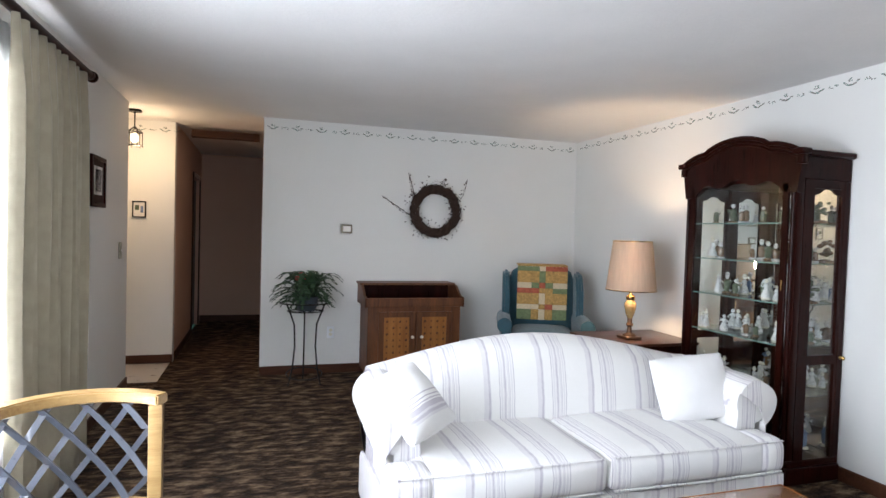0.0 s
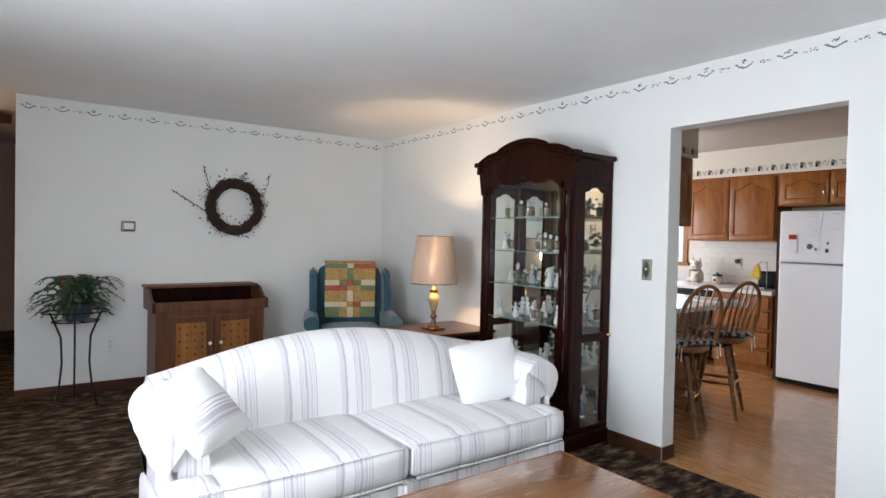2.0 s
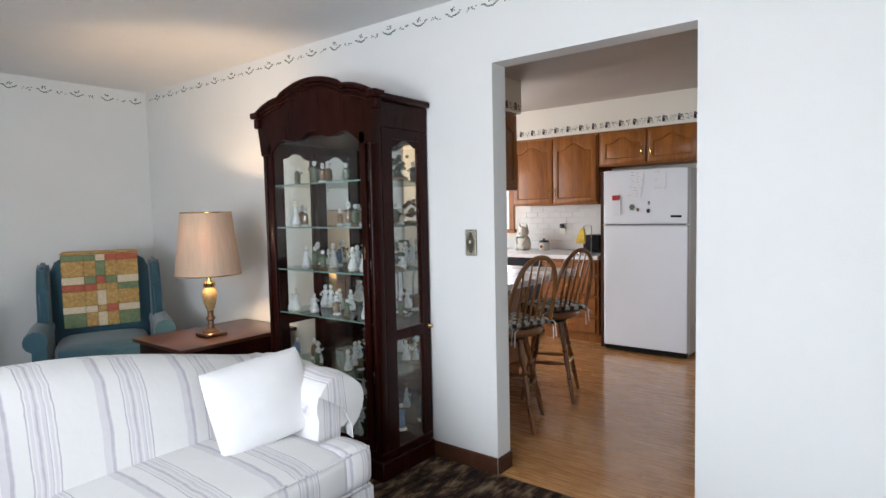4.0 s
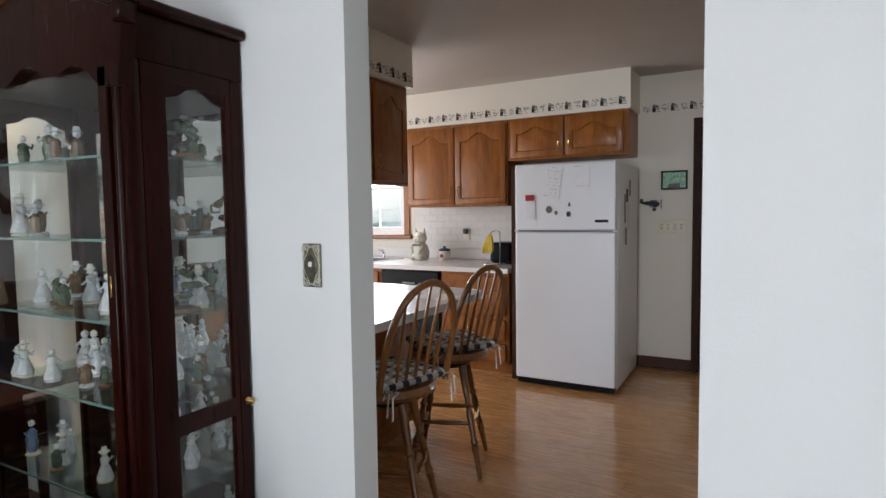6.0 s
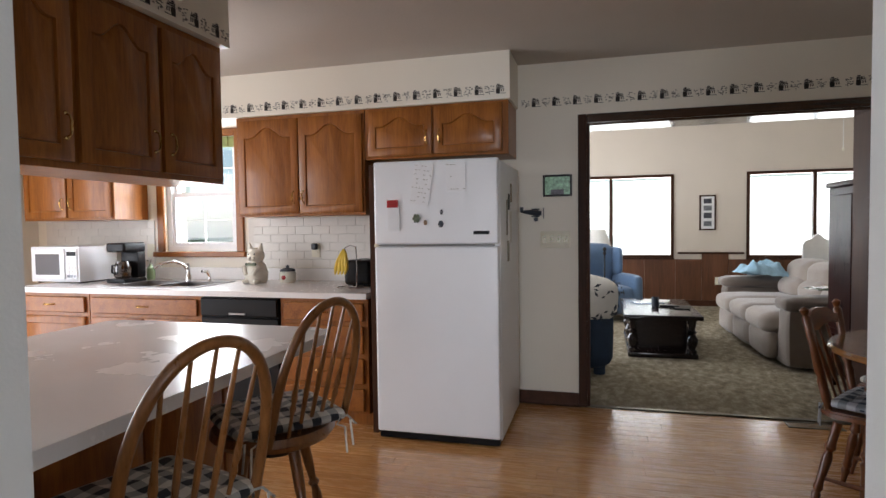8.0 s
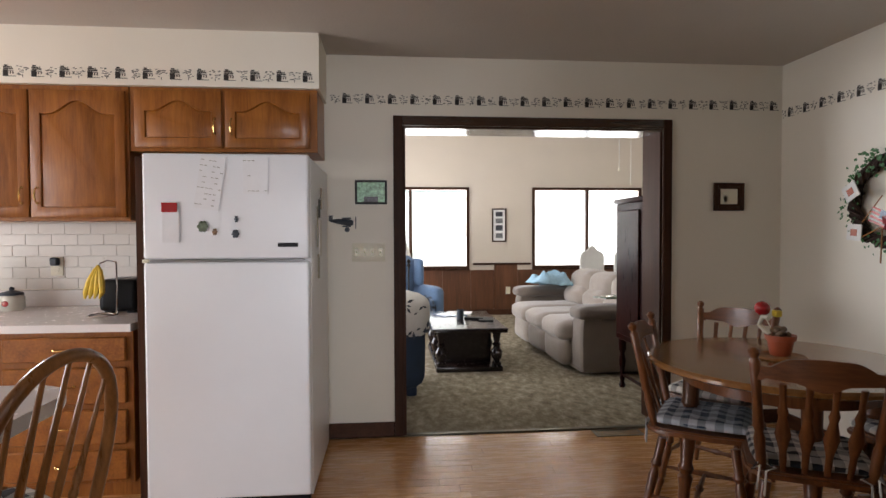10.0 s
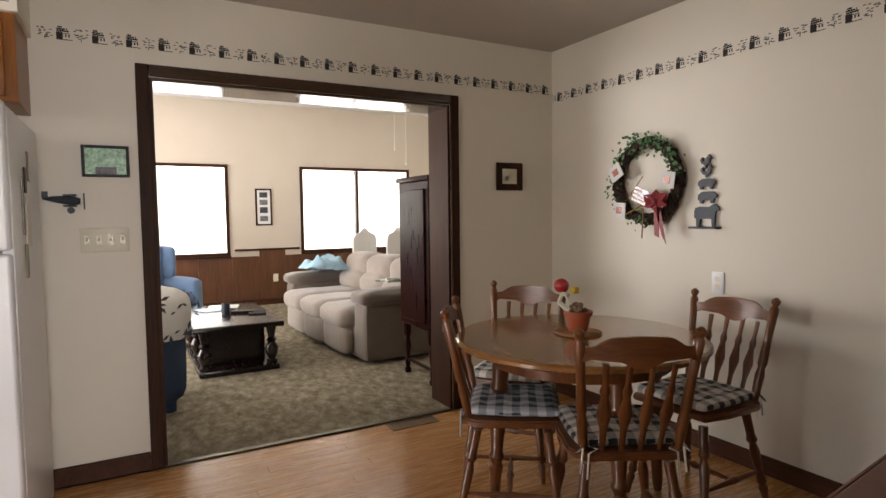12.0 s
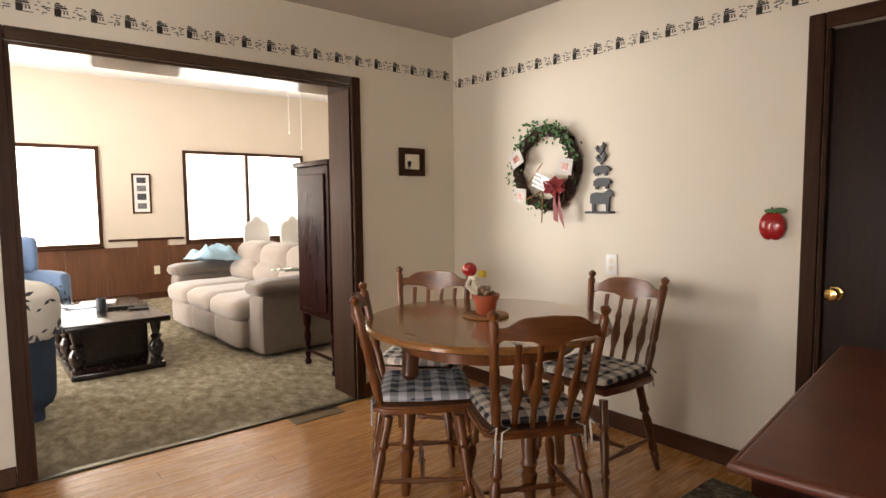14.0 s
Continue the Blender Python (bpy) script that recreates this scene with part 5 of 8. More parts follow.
ob = part("fronds", bm, M["fern"], fn, smooth=False)
ob["kind"] = "stuff"
for c in ((-0.06, -0.06, 0.33), (-0.03, -0.08, 0.31), (-0.09, -0.05, 0.30)):
    bm = bmesh.new()
    for k in range(5):
        ball(bm, (c[0] + 0.014 * math.cos(k * 1.26), c[1], c[2] + 0.014 * math.sin(k * 1.26)), 0.011, 1, 0.5, 1, 1)
    part("flower", bm, M["flower"], fn, "small red blossom")

# ---------- wing chair with quilt ----------
wc = thing("wing_chair", "teal blue wing armchair in the corner", "armchair", 4.28, 4.85, 0, -22)
bm = bmesh.new(); soft(bm, -0.30, -0.36, 0.20, 0.30, 0.30, 0.42, 0.04, 0.01); part("seat", bm, M["wing"], wc)
bm = bmesh.new(); soft(bm, -0.27, -0.38, 0.40, 0.27, 0.20, 0.52, 0.04, 0.02); part("seat_cushion", bm, M["wing"], wc)
bm = bmesh.new(); soft(bm, -0.31, 0.18, 0.30, 0.31, 0.34, 1.07, 0.07, 0.02); part("backrest", bm, M["wing"], wc)
for s in (-1, 1):
    bm = bmesh.new()
    slab(bm, [(-0.02, 0.45), (0.28, 0.45), (0.30, 1.0), (0.24, 1.06), (0.10, 1.02), (0.03, 0.86), (-0.02, 0.66)], 0.07, Matrix(((0, 1, 0, s * 0.355 - 0.035), (1, 0, 0, 0.0), (0, 0, 1, 0), (0, 0, 0, 1))))
    bmesh.ops.bevel(bm, geom=bm.edges[:], offset=0.022, segments=2, affect="EDGES")
    part("wing", bm, M["wing"], wc)
    bm = bmesh.new(); box(bm, s * 0.31, -0.36, 0.20, s * 0.40, 0.28, 0.56, 0.02, 2)
    tube(bm, [(s * 0.375, -0.37, 0.58), (s * 0.375, 0.0, 0.585), (s * 0.37, 0.25, 0.58)], 0.068, 14); part("arm", bm, M["wing"], wc)
for sx in (-1, 1):
    for y in (-0.32, 0.28):
        bm = bmesh.new(); rod(bm, (sx * 0.33, y, 0), (sx * 0.32, y, 0.21), 0.015, 0.028); part("leg", bm, M["trimz"], wc)
q = thing("patchwork_quilt", "patchwork quilt in red, green and cream draped over the wing chair", "quilt", 4.28, 4.85, 0.5, -22)
cols = {"r": surf("quilt_red", (0.40, 0.10, 0.055), 0.9, var=0.3, scale=40, relief=0.5), "g": surf("quilt_green", (0.17, 0.22, 0.11), 0.9, var=0.3, scale=40, relief=0.5),
        "c": surf("quilt_cream", (0.66, 0.56, 0.40), 0.9, var=0.15, scale=60, relief=0.5), "o": surf("quilt_gold", (0.46, 0.28, 0.09), 0.9, var=0.45, scale=45, relief=0.5)}
cuts_x = (-0.245, -0.105, -0.030, 0.030, 0.105, 0.245)
cuts_z = (0.600, 0.555, 0.440, 0.385, 0.335, 0.225, 0.175, 0.072)
pat = ("ggcrr", "oogoo", "cgrgc", "rroog", "oocoo", "ccorc", "gocog")
for j, row in enumerate(pat):
    for i, ch in enumerate(row):
        bm = bmesh.new()
        box(bm, cuts_x[i], 0.117 + 0.003 * math.sin(i * 2 + j), cuts_z[j + 1], cuts_x[i + 1], 0.147, cuts_z[j], 0.004)
        part("patch", bm, cols[ch], q)
bm = bmesh.new(); box(bm, -0.247, 0.128, 0.601, 0.247, 0.39, 0.617, 0.006); part("fold", bm, cols["o"], q)

# ---------- end table, lamp ----------
et = thing("end_table", "mahogany end table with a drawer", "table", 4.55, 3.80, 0)
bm = bmesh.new(); box(bm, -0.40, -0.30, 0.585, 0.40, 0.30, 0.61, 0.006, 2); part("tabletop", bm, M["endtop"], et)
bm = bmesh.new(); box(bm, -0.37, -0.27, 0.44, 0.37, 0.27, 0.584, 0.003); part("apron", bm, M["cherry"], et)
for sx in (-1, 1):
    for sy in (-1, 1):
        bm = bmesh.new(); turned(bm, (sx * 0.35, sy * 0.25, 0), (sx * 0.35, sy * 0.25, 0.44), [(0, 0.012), (0.3, 0.018), (0.8, 0.026), (1, 0.028)]); part("leg", bm, M["cherry"], et)
lp = thing("table_lamp", "lit brass and amber glass table lamp with a tan drum shade", "lamp", 4.475, 3.74, 0.611)
bm = bmesh.new(); box(bm, -0.07, -0.07, 0, 0.07, 0.07, 0.022, 0.005); lathe(bm, [(0.055, 0.022), (0.05, 0.035), (0.022, 0.05), (0.016, 0.09), (0.03, 0.11), (0.018, 0.13), (0.02, 0.16)], 18); part("base", bm, M["bronze"], lp, "dark bronze base")
bm = bmesh.new(); lathe(bm, [(0.018, 0.16), (0.026, 0.175), (0.038, 0.21), (0.047, 0.255), (0.046, 0.280), (0.034, 0.297), (0.026, 0.31)], 20); part("glass_body", bm, M["amber"], lp, "amber glass body")
bm = bmesh.new(); lathe(bm, [(0.034, 0.31), (0.036, 0.335), (0.014, 0.35), (0.010, 0.42)], 16); part("neck", bm, M["brass"], lp)
bm = bmesh.new()
rings = []
for r, z in ((0.195, 0.385), (0.150, 0.775), (0.147, 0.775), (0.192, 0.385)):
    rings.append([bm.verts.new((r * math.cos(k * math.pi / 18), r * math.sin(k * math.pi / 18), z)) for k in range(36)])
rings.append(rings[0])
for a, b in zip(rings, rings[1:]):
    for k in range(36):
        bm.faces.new((a[k], a[(k + 1) % 36], b[(k + 1) % 36], b[k]))
part("shade", bm, M["shade"], lp, "tan fabric drum shade")
bm = bmesh.new()
for r, z in ((0.195, 0.387), (0.151, 0.773)):
    tube(bm, [(r * math.cos(k * math.pi / 18), r * math.sin(k * math.pi / 18), z) for k in range(36)], 0.004, 6, True)
part("shade_trim", bm, M["brass"], lp)
bm = bmesh.new(); ball(bm, (0, 0, 0.50), 0.035); part("bulb", bm, M["bulb"], lp)
li = bpy.data.lights.new("lamp_light", "POINT"); li.energy, li.color, li.shadow_soft_size = 34, WARM, 0.045
lo = new("lamp_light", li); lo.location = (4.40, 3.62, 1.22)
# ---------- china cabinet ----------
CX0, CX1, CY0, CY1 = 4.580, 4.984, 2.365, 3.270
cc = thing("china_cabinet", "dark cherry curio cabinet with arched bonnet and glass shelves of figurines", "display cabinet", CX0, CY0, 0)
CW, CD = CY1 - CY0, CX1 - CX0        # local: x depth, y width


def cpart(name, mat, fn, label="", parent=None, smooth=True):
    b = bmesh.new()
    fn(b)
    return part(name, b, mat, parent or cc, label, smooth)


cpart("base", M["cherry"], lambda b: (box(b, -0.015, -0.012, 0, CD, CW + 0.012, 0.10, 0.006), box(b, 0, 0, 0.10, CD, CW, 0.14, 0.004)))
for y in (0.0, CW - 0.05):
    cpart("post", M["cherry"], lambda b, y=y: (box(b, 0, y, 0.141, 0.05, y + 0.05, 1.78, 0.008, 2), tube(b, [(-0.002, y + 0.025, 0.2), (-0.002, y + 0.025, 1.7)], 0.012, 10)))
    cpart("post", M["cherry"], lambda b, y=y: box(b, CD - 0.05, y, 0.141, CD - 0.001, y + 0.05, 1.78, 0.004))
for y in (0.0, CW - 0.02):
    cpart("side_frame", M["cherry"], lambda b, y=y: (box(b, 0.051, y, 0.141, 0.125, y + 0.02, 1.78), box(b, 0.335, y, 0.141, CD - 0.051, y + 0.02, 1.78), box(b, 0.125, y, 0.70, 0.335, y + 0.02, 0.755),
                                                   box(b, 0.125, y, 1.73, 0.335, y + 0.02, 1.78)))
    for z0, z1 in ((0.141, 0.70), (0.755, 1.73)):
        g = cpart("glass_pane", M["glass"], lambda b, y=y, z0=z0, z1=z1: box(b, 0.125, y + 0.008, z0, 0.335, y + 0.011, z1))
        g.visible_shadow = False
dr = cpart("door", M["cherry"], lambda b: (box(b, -0.012, 0.055, 0.145, 0.008, 0.095, 1.76, 0.003), box(b, -0.012, CW - 0.095, 0.145, 0.008, CW - 0.055, 1.76, 0.003), box(b, -0.012, 0.095, 0.145, 0.008, CW - 0.095, 0.20, 0.003)))
g = cpart("glass_pane", M["glass"], lambda b: box(b, -0.003, 0.095, 0.20, 0.0, CW - 0.095, 1.76), parent=dr)
g.visible_shadow = False
cpart("side_knob", M["brass"], lambda b: lathe(b, [(0.012, 0), (0.005, 0.008), (0.013, 0.018), (0.004, 0.026)], 12, Matrix.Translation((0.385, 0, 0.735)) @ pose(0, 0, 0, 90, 0, 0)), "small brass knob")
cpart("key_plate", M["brass"], lambda b: box(b, -0.016, 0.070, 1.13, -0.012, 0.078, 1.19, 0.001))


def arch_z(y):
    """Height of the bonnet's curve over the front's width, 0 at the ends to 1 in the middle."""
    u = abs(y - CW / 2) / (CW / 2 + 0.05)
    if u > 0.97:
        return 0.0
    if u > 0.5:
        return 0.54 * math.sin(math.pi / 2 * (0.97 - u) / 0.47) ** 0.8
    return 0.60 + 0.40 * math.cos(math.pi / 2 * u / 0.5) ** 0.8


def bonnet(b):
    n = 30
    top = [(-0.035 + (CW + 0.07) * i / n, 1.925 + 0.140 * arch_z(-0.035 + (CW + 0.07) * i / n)) for i in range(n + 1)]
    low = [(0.055 + (CW - 0.11) * i / n, 1.70 + 0.085 * max(0, math.sin(math.pi * i / n)) ** 0.6 - 0.02 * math.cos(6 * math.pi * i / n)) for i in range(n + 1)]
    m = Matrix(((0, 1, 0, -0.012), (1, 0, 0, 0), (0, 0, 1, 0), (0, 0, 0, 1)))
    a = [b.verts.new((-0.012, y, z)) for y, z in top]
    c = [b.verts.new((-0.012, min(max(y, 0), CW), z)) for y, z in [(0.0, 1.70)] + low[1:-1] + [(CW, 1.70)]]
    a2 = [b.verts.new((0.03, y, z)) for y, z in top]
    c2 = [b.verts.new((0.03, v.co.y, v.co.z)) for v in c]
    for i in range(n):
        b.faces.new((a[i], a[i + 1], c[i + 1], c[i]))
        b.faces.new((a2[i + 1], a2[i], c2[i], c2[i + 1]))
        b.faces.new((a[i + 1], a[i], a2[i], a2[i + 1]))
        b.faces.new((c[i], c[i + 1], c2[i + 1], c2[i]))
    b.faces.new((a[0], c[0], c2[0], a2[0]))
    b.faces.new((a[n], a2[n], c2[n], c[n]))


cpart("bonnet", M["cherry"], bonnet)


def cornice(b):
    n = 30
    for r, off, dz in ((0.014, -0.026, 0.0), (0.009, -0.020, -0.024), (0.006, -0.015, -0.045)):
        tube(b, [(off, -0.035 + (CW + 0.07) * i / n, 1.925 + dz + 0.140 * arch_z(-0.035 + (CW + 0.07) * i / n)) for i in range(n + 1)], r, 10)
    for s, y in ((-1, -0.02), (1, CW + 0.02)):
        box(b, -0.045, y - 0.035, 1.915, 0.03, y + 0.035, 1.95, 0.006)
        box(b, -0.03, y - 0.025, 1.86, 0.02, y + 0.02, 1.914, 0.006)


cpart("crest_moulding", M["cherry"], cornice)
cpart("top_box", M["cherry"], lambda b: (box(b, 0.031, 0.0, 1.781, CD, CW, 1.91, 0.002), box(b, 0.031, -0.03, 1.911, CD, CW + 0.03, 1.945, 0.008)))
for y in (0.0, CW - 0.016):
    cpart("scallop_rail", M["cherry"], lambda b, y=y: slab(b, [(0.126, 1.729), (0.126, 1.69), (0.165, 1.700), (0.195, 1.722), (0.23, 1.728), (0.265, 1.722), (0.295, 1.700), (0.334, 1.69), (0.334, 1.729)], 0.014, Matrix.Translation((0, y + 0.001, 0))))
cpart("back_mirror", M["mirror"], lambda b: box(b, CD - 0.014, 0.051, 0.15, CD - 0.010, CW - 0.051, 1.78), "mirror back panel")
cpart("back_panel", M["cherry"], lambda b: (box(b, CD - 0.008, 0.051, 0.142, CD - 0.001, CW - 0.051, 1.78), box(b, CD - 0.022, CW / 2 - 0.03, 0.15, CD - 0.0145, CW / 2 + 0.03, 1.78)))
SHELVES = (0.145, 0.50, 0.80, 1.05, 1.29, 1.53)
for z in SHELVES[1:]:
    g = cpart("glass_shelf", M["shelfglass"], lambda b, z=z: box(b, 0.02, 0.052, z - 0.008, CD - 0.025, CW - 0.052, z, 0.001), "green-edged glass shelf")
    g.visible_shadow = False
    cpart("shelf_edge", surf("glass_edge", (0.18, 0.30, 0.27), 0.15, coat=0.5) if z == SHELVES[1] else bpy.data.materials["glass_edge"], lambda b, z=z: box(b, 0.0165, 0.052, z - 0.008, 0.0195, CW - 0.052, z - 0.0005))


def figurine(kind):
    """A small standing porcelain figure about its base."""
    mats = [("porcelain", "porcblue"), ("porcbrown", "porcelain"), ("porcelain", "porcbrown"), ("porcgreen", "porcbrown"), ("porcblue", "porcelain"), ("porcelain", "porcelain")][kind]
    f = thing("figurine", ("white porcelain lady figurine in a blue dress", "small brown and white child figurine", "white glazed figurine with brown hat",
                           "green and brown painted figurine", "blue and white porcelain figurine", "plain white porcelain figurine")[kind] + " on a glass shelf", "figurine", 0, 0, -3, 0, "porcelain figurines")
    s = (1.0, 0.8, 0.95, 0.85, 1.1, 0.9)[kind]
    b = bmesh.new(); lathe(b, [(0.026, 0), (0.028, 0.006), (0.020, 0.012)], 10); part("base", b, M[mats[1] if kind % 2 else "cream"], f)
    b = bmesh.new()
    prof = [(0.030, 0.0121), (0.027, 0.03), (0.018, 0.055), (0.012, 0.070), (0.016, 0.085), (0.014, 0.096), (0.006, 0.102)] if kind in (0, 2, 5) else [(0.014, 0.0121), (0.018, 0.03), (0.020, 0.048), (0.016, 0.066), (0.018, 0.082), (0.007, 0.096)]
    lathe(b, [(r, 0.0121 + (z - 0.0121) * s) for r, z in prof], 9)
    part("body", b, M[mats[0]], f)
    b = bmesh.new(); ball(b, (0, 0, 0.012 + 0.102 * s), 0.013, 1, 1, 1.1, 1)
    if kind in (1, 2):
        lathe(b, [(0.021, 0.012 + 0.108 * s), (0.011, 0.016 + 0.110 * s), (0.009, 0.028 + 0.110 * s)], 8)
    part("head", b, M["porcelain" if kind % 2 else "cream"], f)
    b = bmesh.new()
    tube(b, [(-0.015, 0, 0.012 + 0.074 * s), (-0.026, -0.010, 0.012 + 0.060 * s), (-0.014, -0.022, 0.012 + 0.055 * s)], 0.0045, 5)
    tube(b, [(0.015, 0, 0.012 + 0.074 * s), (0.026, -0.006, 0.012 + 0.062 * s), (0.022, -0.018, 0.012 + 0.078 * s)], 0.0045, 5)
    part("arms", b, M[mats[0]], f)
    return f


FIGS = [figurine(k) for k in range(6)]
rnd = random.Random(11)
first = set()
for si, z in enumerate(SHELVES):
    cnt = (9, 13, 16, 16, 12, 12)[si]
    for i in range(cnt):
        k = rnd.choice((0, 2, 5, 1, 3, 5, 2, 4, 1)) if si < 4 else rnd.choice((1, 3, 2, 3, 1))
        y = CY0 + 0.09 + (CW - 0.18) * (i + 0.5 + rnd.uniform(-0.25, 0.25)) / cnt
        x = CX0 + 0.07 + rnd.random() * 0.27
        sc = rnd.uniform(0.75, 1.2)
        m = pose(x, y, z + 0.0005, 0, 0, rnd.uniform(0, 360)) @ Matrix.Diagonal((sc, sc, sc, 1))
        if k not in first:
            first.add(k)
            FIGS[k].matrix_world = m
        else:
            o = copy_thing(FIGS[k], Matrix.Identity(4))
            o.matrix_basis = m
for k in range(6):
    if k not in first:
        FIGS[k].matrix_world = pose(CX0 + 0.2, CY0 + 0.1 + 0.02 * k, SHELVES[1])
# a larger dark carriage and a plant sprig between the figures
for nm, lb, y, z, mt, r in (("ornament", "dark bronze animal ornament with rider", 2.62, 1.29, "porcbrown", 0.055), ("ornament", "green leafy china ornament", 2.47, 1.05, "porcgreen", 0.05), ("ornament", "green leafy china ornament", 2.42, 1.53, "porcgreen", 0.045)):
    t = thing(nm, lb, "ornament", CX0 + 0.24, y, z + 0.0005)
    b = bmesh.new(); lathe(b, [(r, 0), (r * 0.9, 0.012), (r * 0.4, 0.02)], 12); part("base", b, M["porcbrown"], t)
    b = bmesh.new()
    for j in range(14):
        ball(b, (rnd.uniform(-r, r) * 0.8, rnd.uniform(-r, r) * 0.9, 0.04 + rnd.random() * r * 1.9), r * rnd.uniform(0.22, 0.4), 1, 1, 0.8, 1)
    part("body", b, M[mt], t)

# ---------- living room: window, drapes, small things on the walls ----------
lw = tagged(new("window_4"), "wide white picture window", "window", "", "structure")
lw.location = (LX0, 1.4, 1.32)
cc2 = Matrix.Translation((-LX0, -1.4, -1.32))


def lpart(name, mat, fn, label="", parent=None):
    b = bmesh.new()
    fn(b)
    bmesh.ops.transform(b, matrix=cc2, verts=b.verts)
    return part(name, b, mat, parent or lw, label)


lpart("window_frame", M["vinyl"], lambda b: (frame_y(b, LX0 - 0.09, LX0 - 0.03, -0.3, 3.1, 0.42, 2.22, 0.05), box(b, LX0 - 0.085, 0.55, 0.47, LX0 - 0.035, 0.61, 2.17), box(b, LX0 - 0.085, 2.20, 0.47, LX0 - 0.035, 2.26, 2.17)))
g = lpart("pane", M["glass"], lambda b: box(b, LX0 - 0.06, -0.25, 0.47, LX0 - 0.057, 3.05, 2.17))
g.visible_shadow = False
rd = thing("curtain_rod", "dark wood curtain rod with ball finial", "curtain rod", LX0 + 0.10, 3.78, 2.285)
b = bmesh.new(); rod(b, (0, 0, 0), (0, -4.1, 0), 0.024, seg=14); part("rod", b, M["cherry"], rd)
b = bmesh.new(); ball(b, (0, 0.035, 0), 0.036); rod(b, (0, -0.03, 0), (0, 0.015, 0), 0.026, seg=14); part("finial", b, M["cherry"], rd)
b = bmesh.new(); box(b, -0.099, 0.0 - 0.09, -0.02, -0.015, -0.07, 0.02, 0.003); part("bracket", b, M["cherry"], rd)


def drape(name, label, x, y0, y1, z0, z1, folds, depth, mat, seed):
    rr = random.Random(seed)
    b = bmesh.new()
    n, mm = folds * 8, 14
    ph = [rr.uniform(-0.5, 0.5) for _ in range(folds + 2)]
    grid = []
    for j in range(mm + 1):
        v = j / mm
        row = []
        for i in range(n + 1):
            u = i / n
            k = u * folds
            f = math.sin(2 * math.pi * k + ph[int(k)] * v)
            pinch = 0.45 if v > 0.97 else (0.7 if v > 0.9 else 1.0)
            yy = y0 + (y1 - y0) * u + 0.012 * math.sin(9 * v + i * 0.3)
            row.append(b.verts.new((x + depth * f * pinch * (0.75 + 0.25 * math.sin(3 * u * 7)), yy, z0 + (z1 - z0) * v)))
        grid.append(row)
    for j in range(mm):
        for i in range(n):
            b.faces.new((grid[j][i], grid[j][i + 1], grid[j + 1][i + 1], grid[j + 1][i]))
    ob = solo(name, b, mat, label, "curtain")
    md = ob.modifiers.new("thick", "SOLIDIFY")
    md.thickness = 0.003
    return ob


drape("curtain", "full length pleated linen drape drawn to the window's end", LX0 + 0.105, 2.62, 3.69, 0.015, 2.265, 10, 0.045, M["drape"], 4)
drape("sheer_curtain", "thin white sheer curtain over the picture window", LX0 + 0.035, 1.9, 2.85, 0.03, 2.25, 9, 0.015, M["sheer"], 9)


def picture(name, label, m, w, h, fr, mat_in, mat_fr, mount=0.0, art=None):
    """A framed picture on a wall; m has its centre, its front along -y."""
    t = new(name)
    t.matrix_world = m
    tagged(t, label, "picture")
    b = bmesh.new()
    box(b, -w / 2, -0.020, -h / 2, -w / 2 + fr, 0, h / 2, 0.003); box(b, w / 2 - fr, -0.020, -h / 2, w / 2, 0, h / 2, 0.003)
    box(b, -w / 2 + fr, -0.020, -h / 2, w / 2 - fr, 0, -h / 2 + fr, 0.003); box(b, -w / 2 + fr, -0.020, h / 2 - fr, w / 2 - fr, 0, h / 2, 0.003)
    part("picture_frame", b, mat_fr, t)
    b = bmesh.new(); box(b, -w / 2 + fr, -0.010, -h / 2 + fr, w / 2 - fr, -0.001, h / 2 - fr); part("mount", b, mat_in, t)
    for x0, z0, x1, z1, mm in art or ():
        b = bmesh.new(); box(b, x0 * w, -0.012, z0 * h, x1 * w, -0.0101, z1 * h); part("print", b, mm, t)
    return t


grey1, grey2 = surf("photo_grey", (0.18, 0.18, 0.18), 0.5, var=0.7, scale=25), surf("photo_dark", (0.06, 0.06, 0.07), 0.4, var=0.9, scale=40)
picture("framed_photo", "dark framed black and white photograph", pose(LX0 + 0.001, 4.36, 1.69, 0, 0, 90), 0.36, 0.35, 0.03, M["cherry"], M["cherry"], art=[(-0.28, -0.26, 0.28, 0.30, M["paper"]), (-0.22, -0.20, 0.22, 0.24, grey2)])
picture("framed_print", "small black framed print in the foyer", pose(0.50, 6.239, 1.55), 0.125, 0.165, 0.012, M["paper"], M["black"], art=[(-0.3, -0.05, 0.0, 0.25, M["porcgreen"]), (0.1, -0.2, 0.3, 0.2, M["porcblue"])])


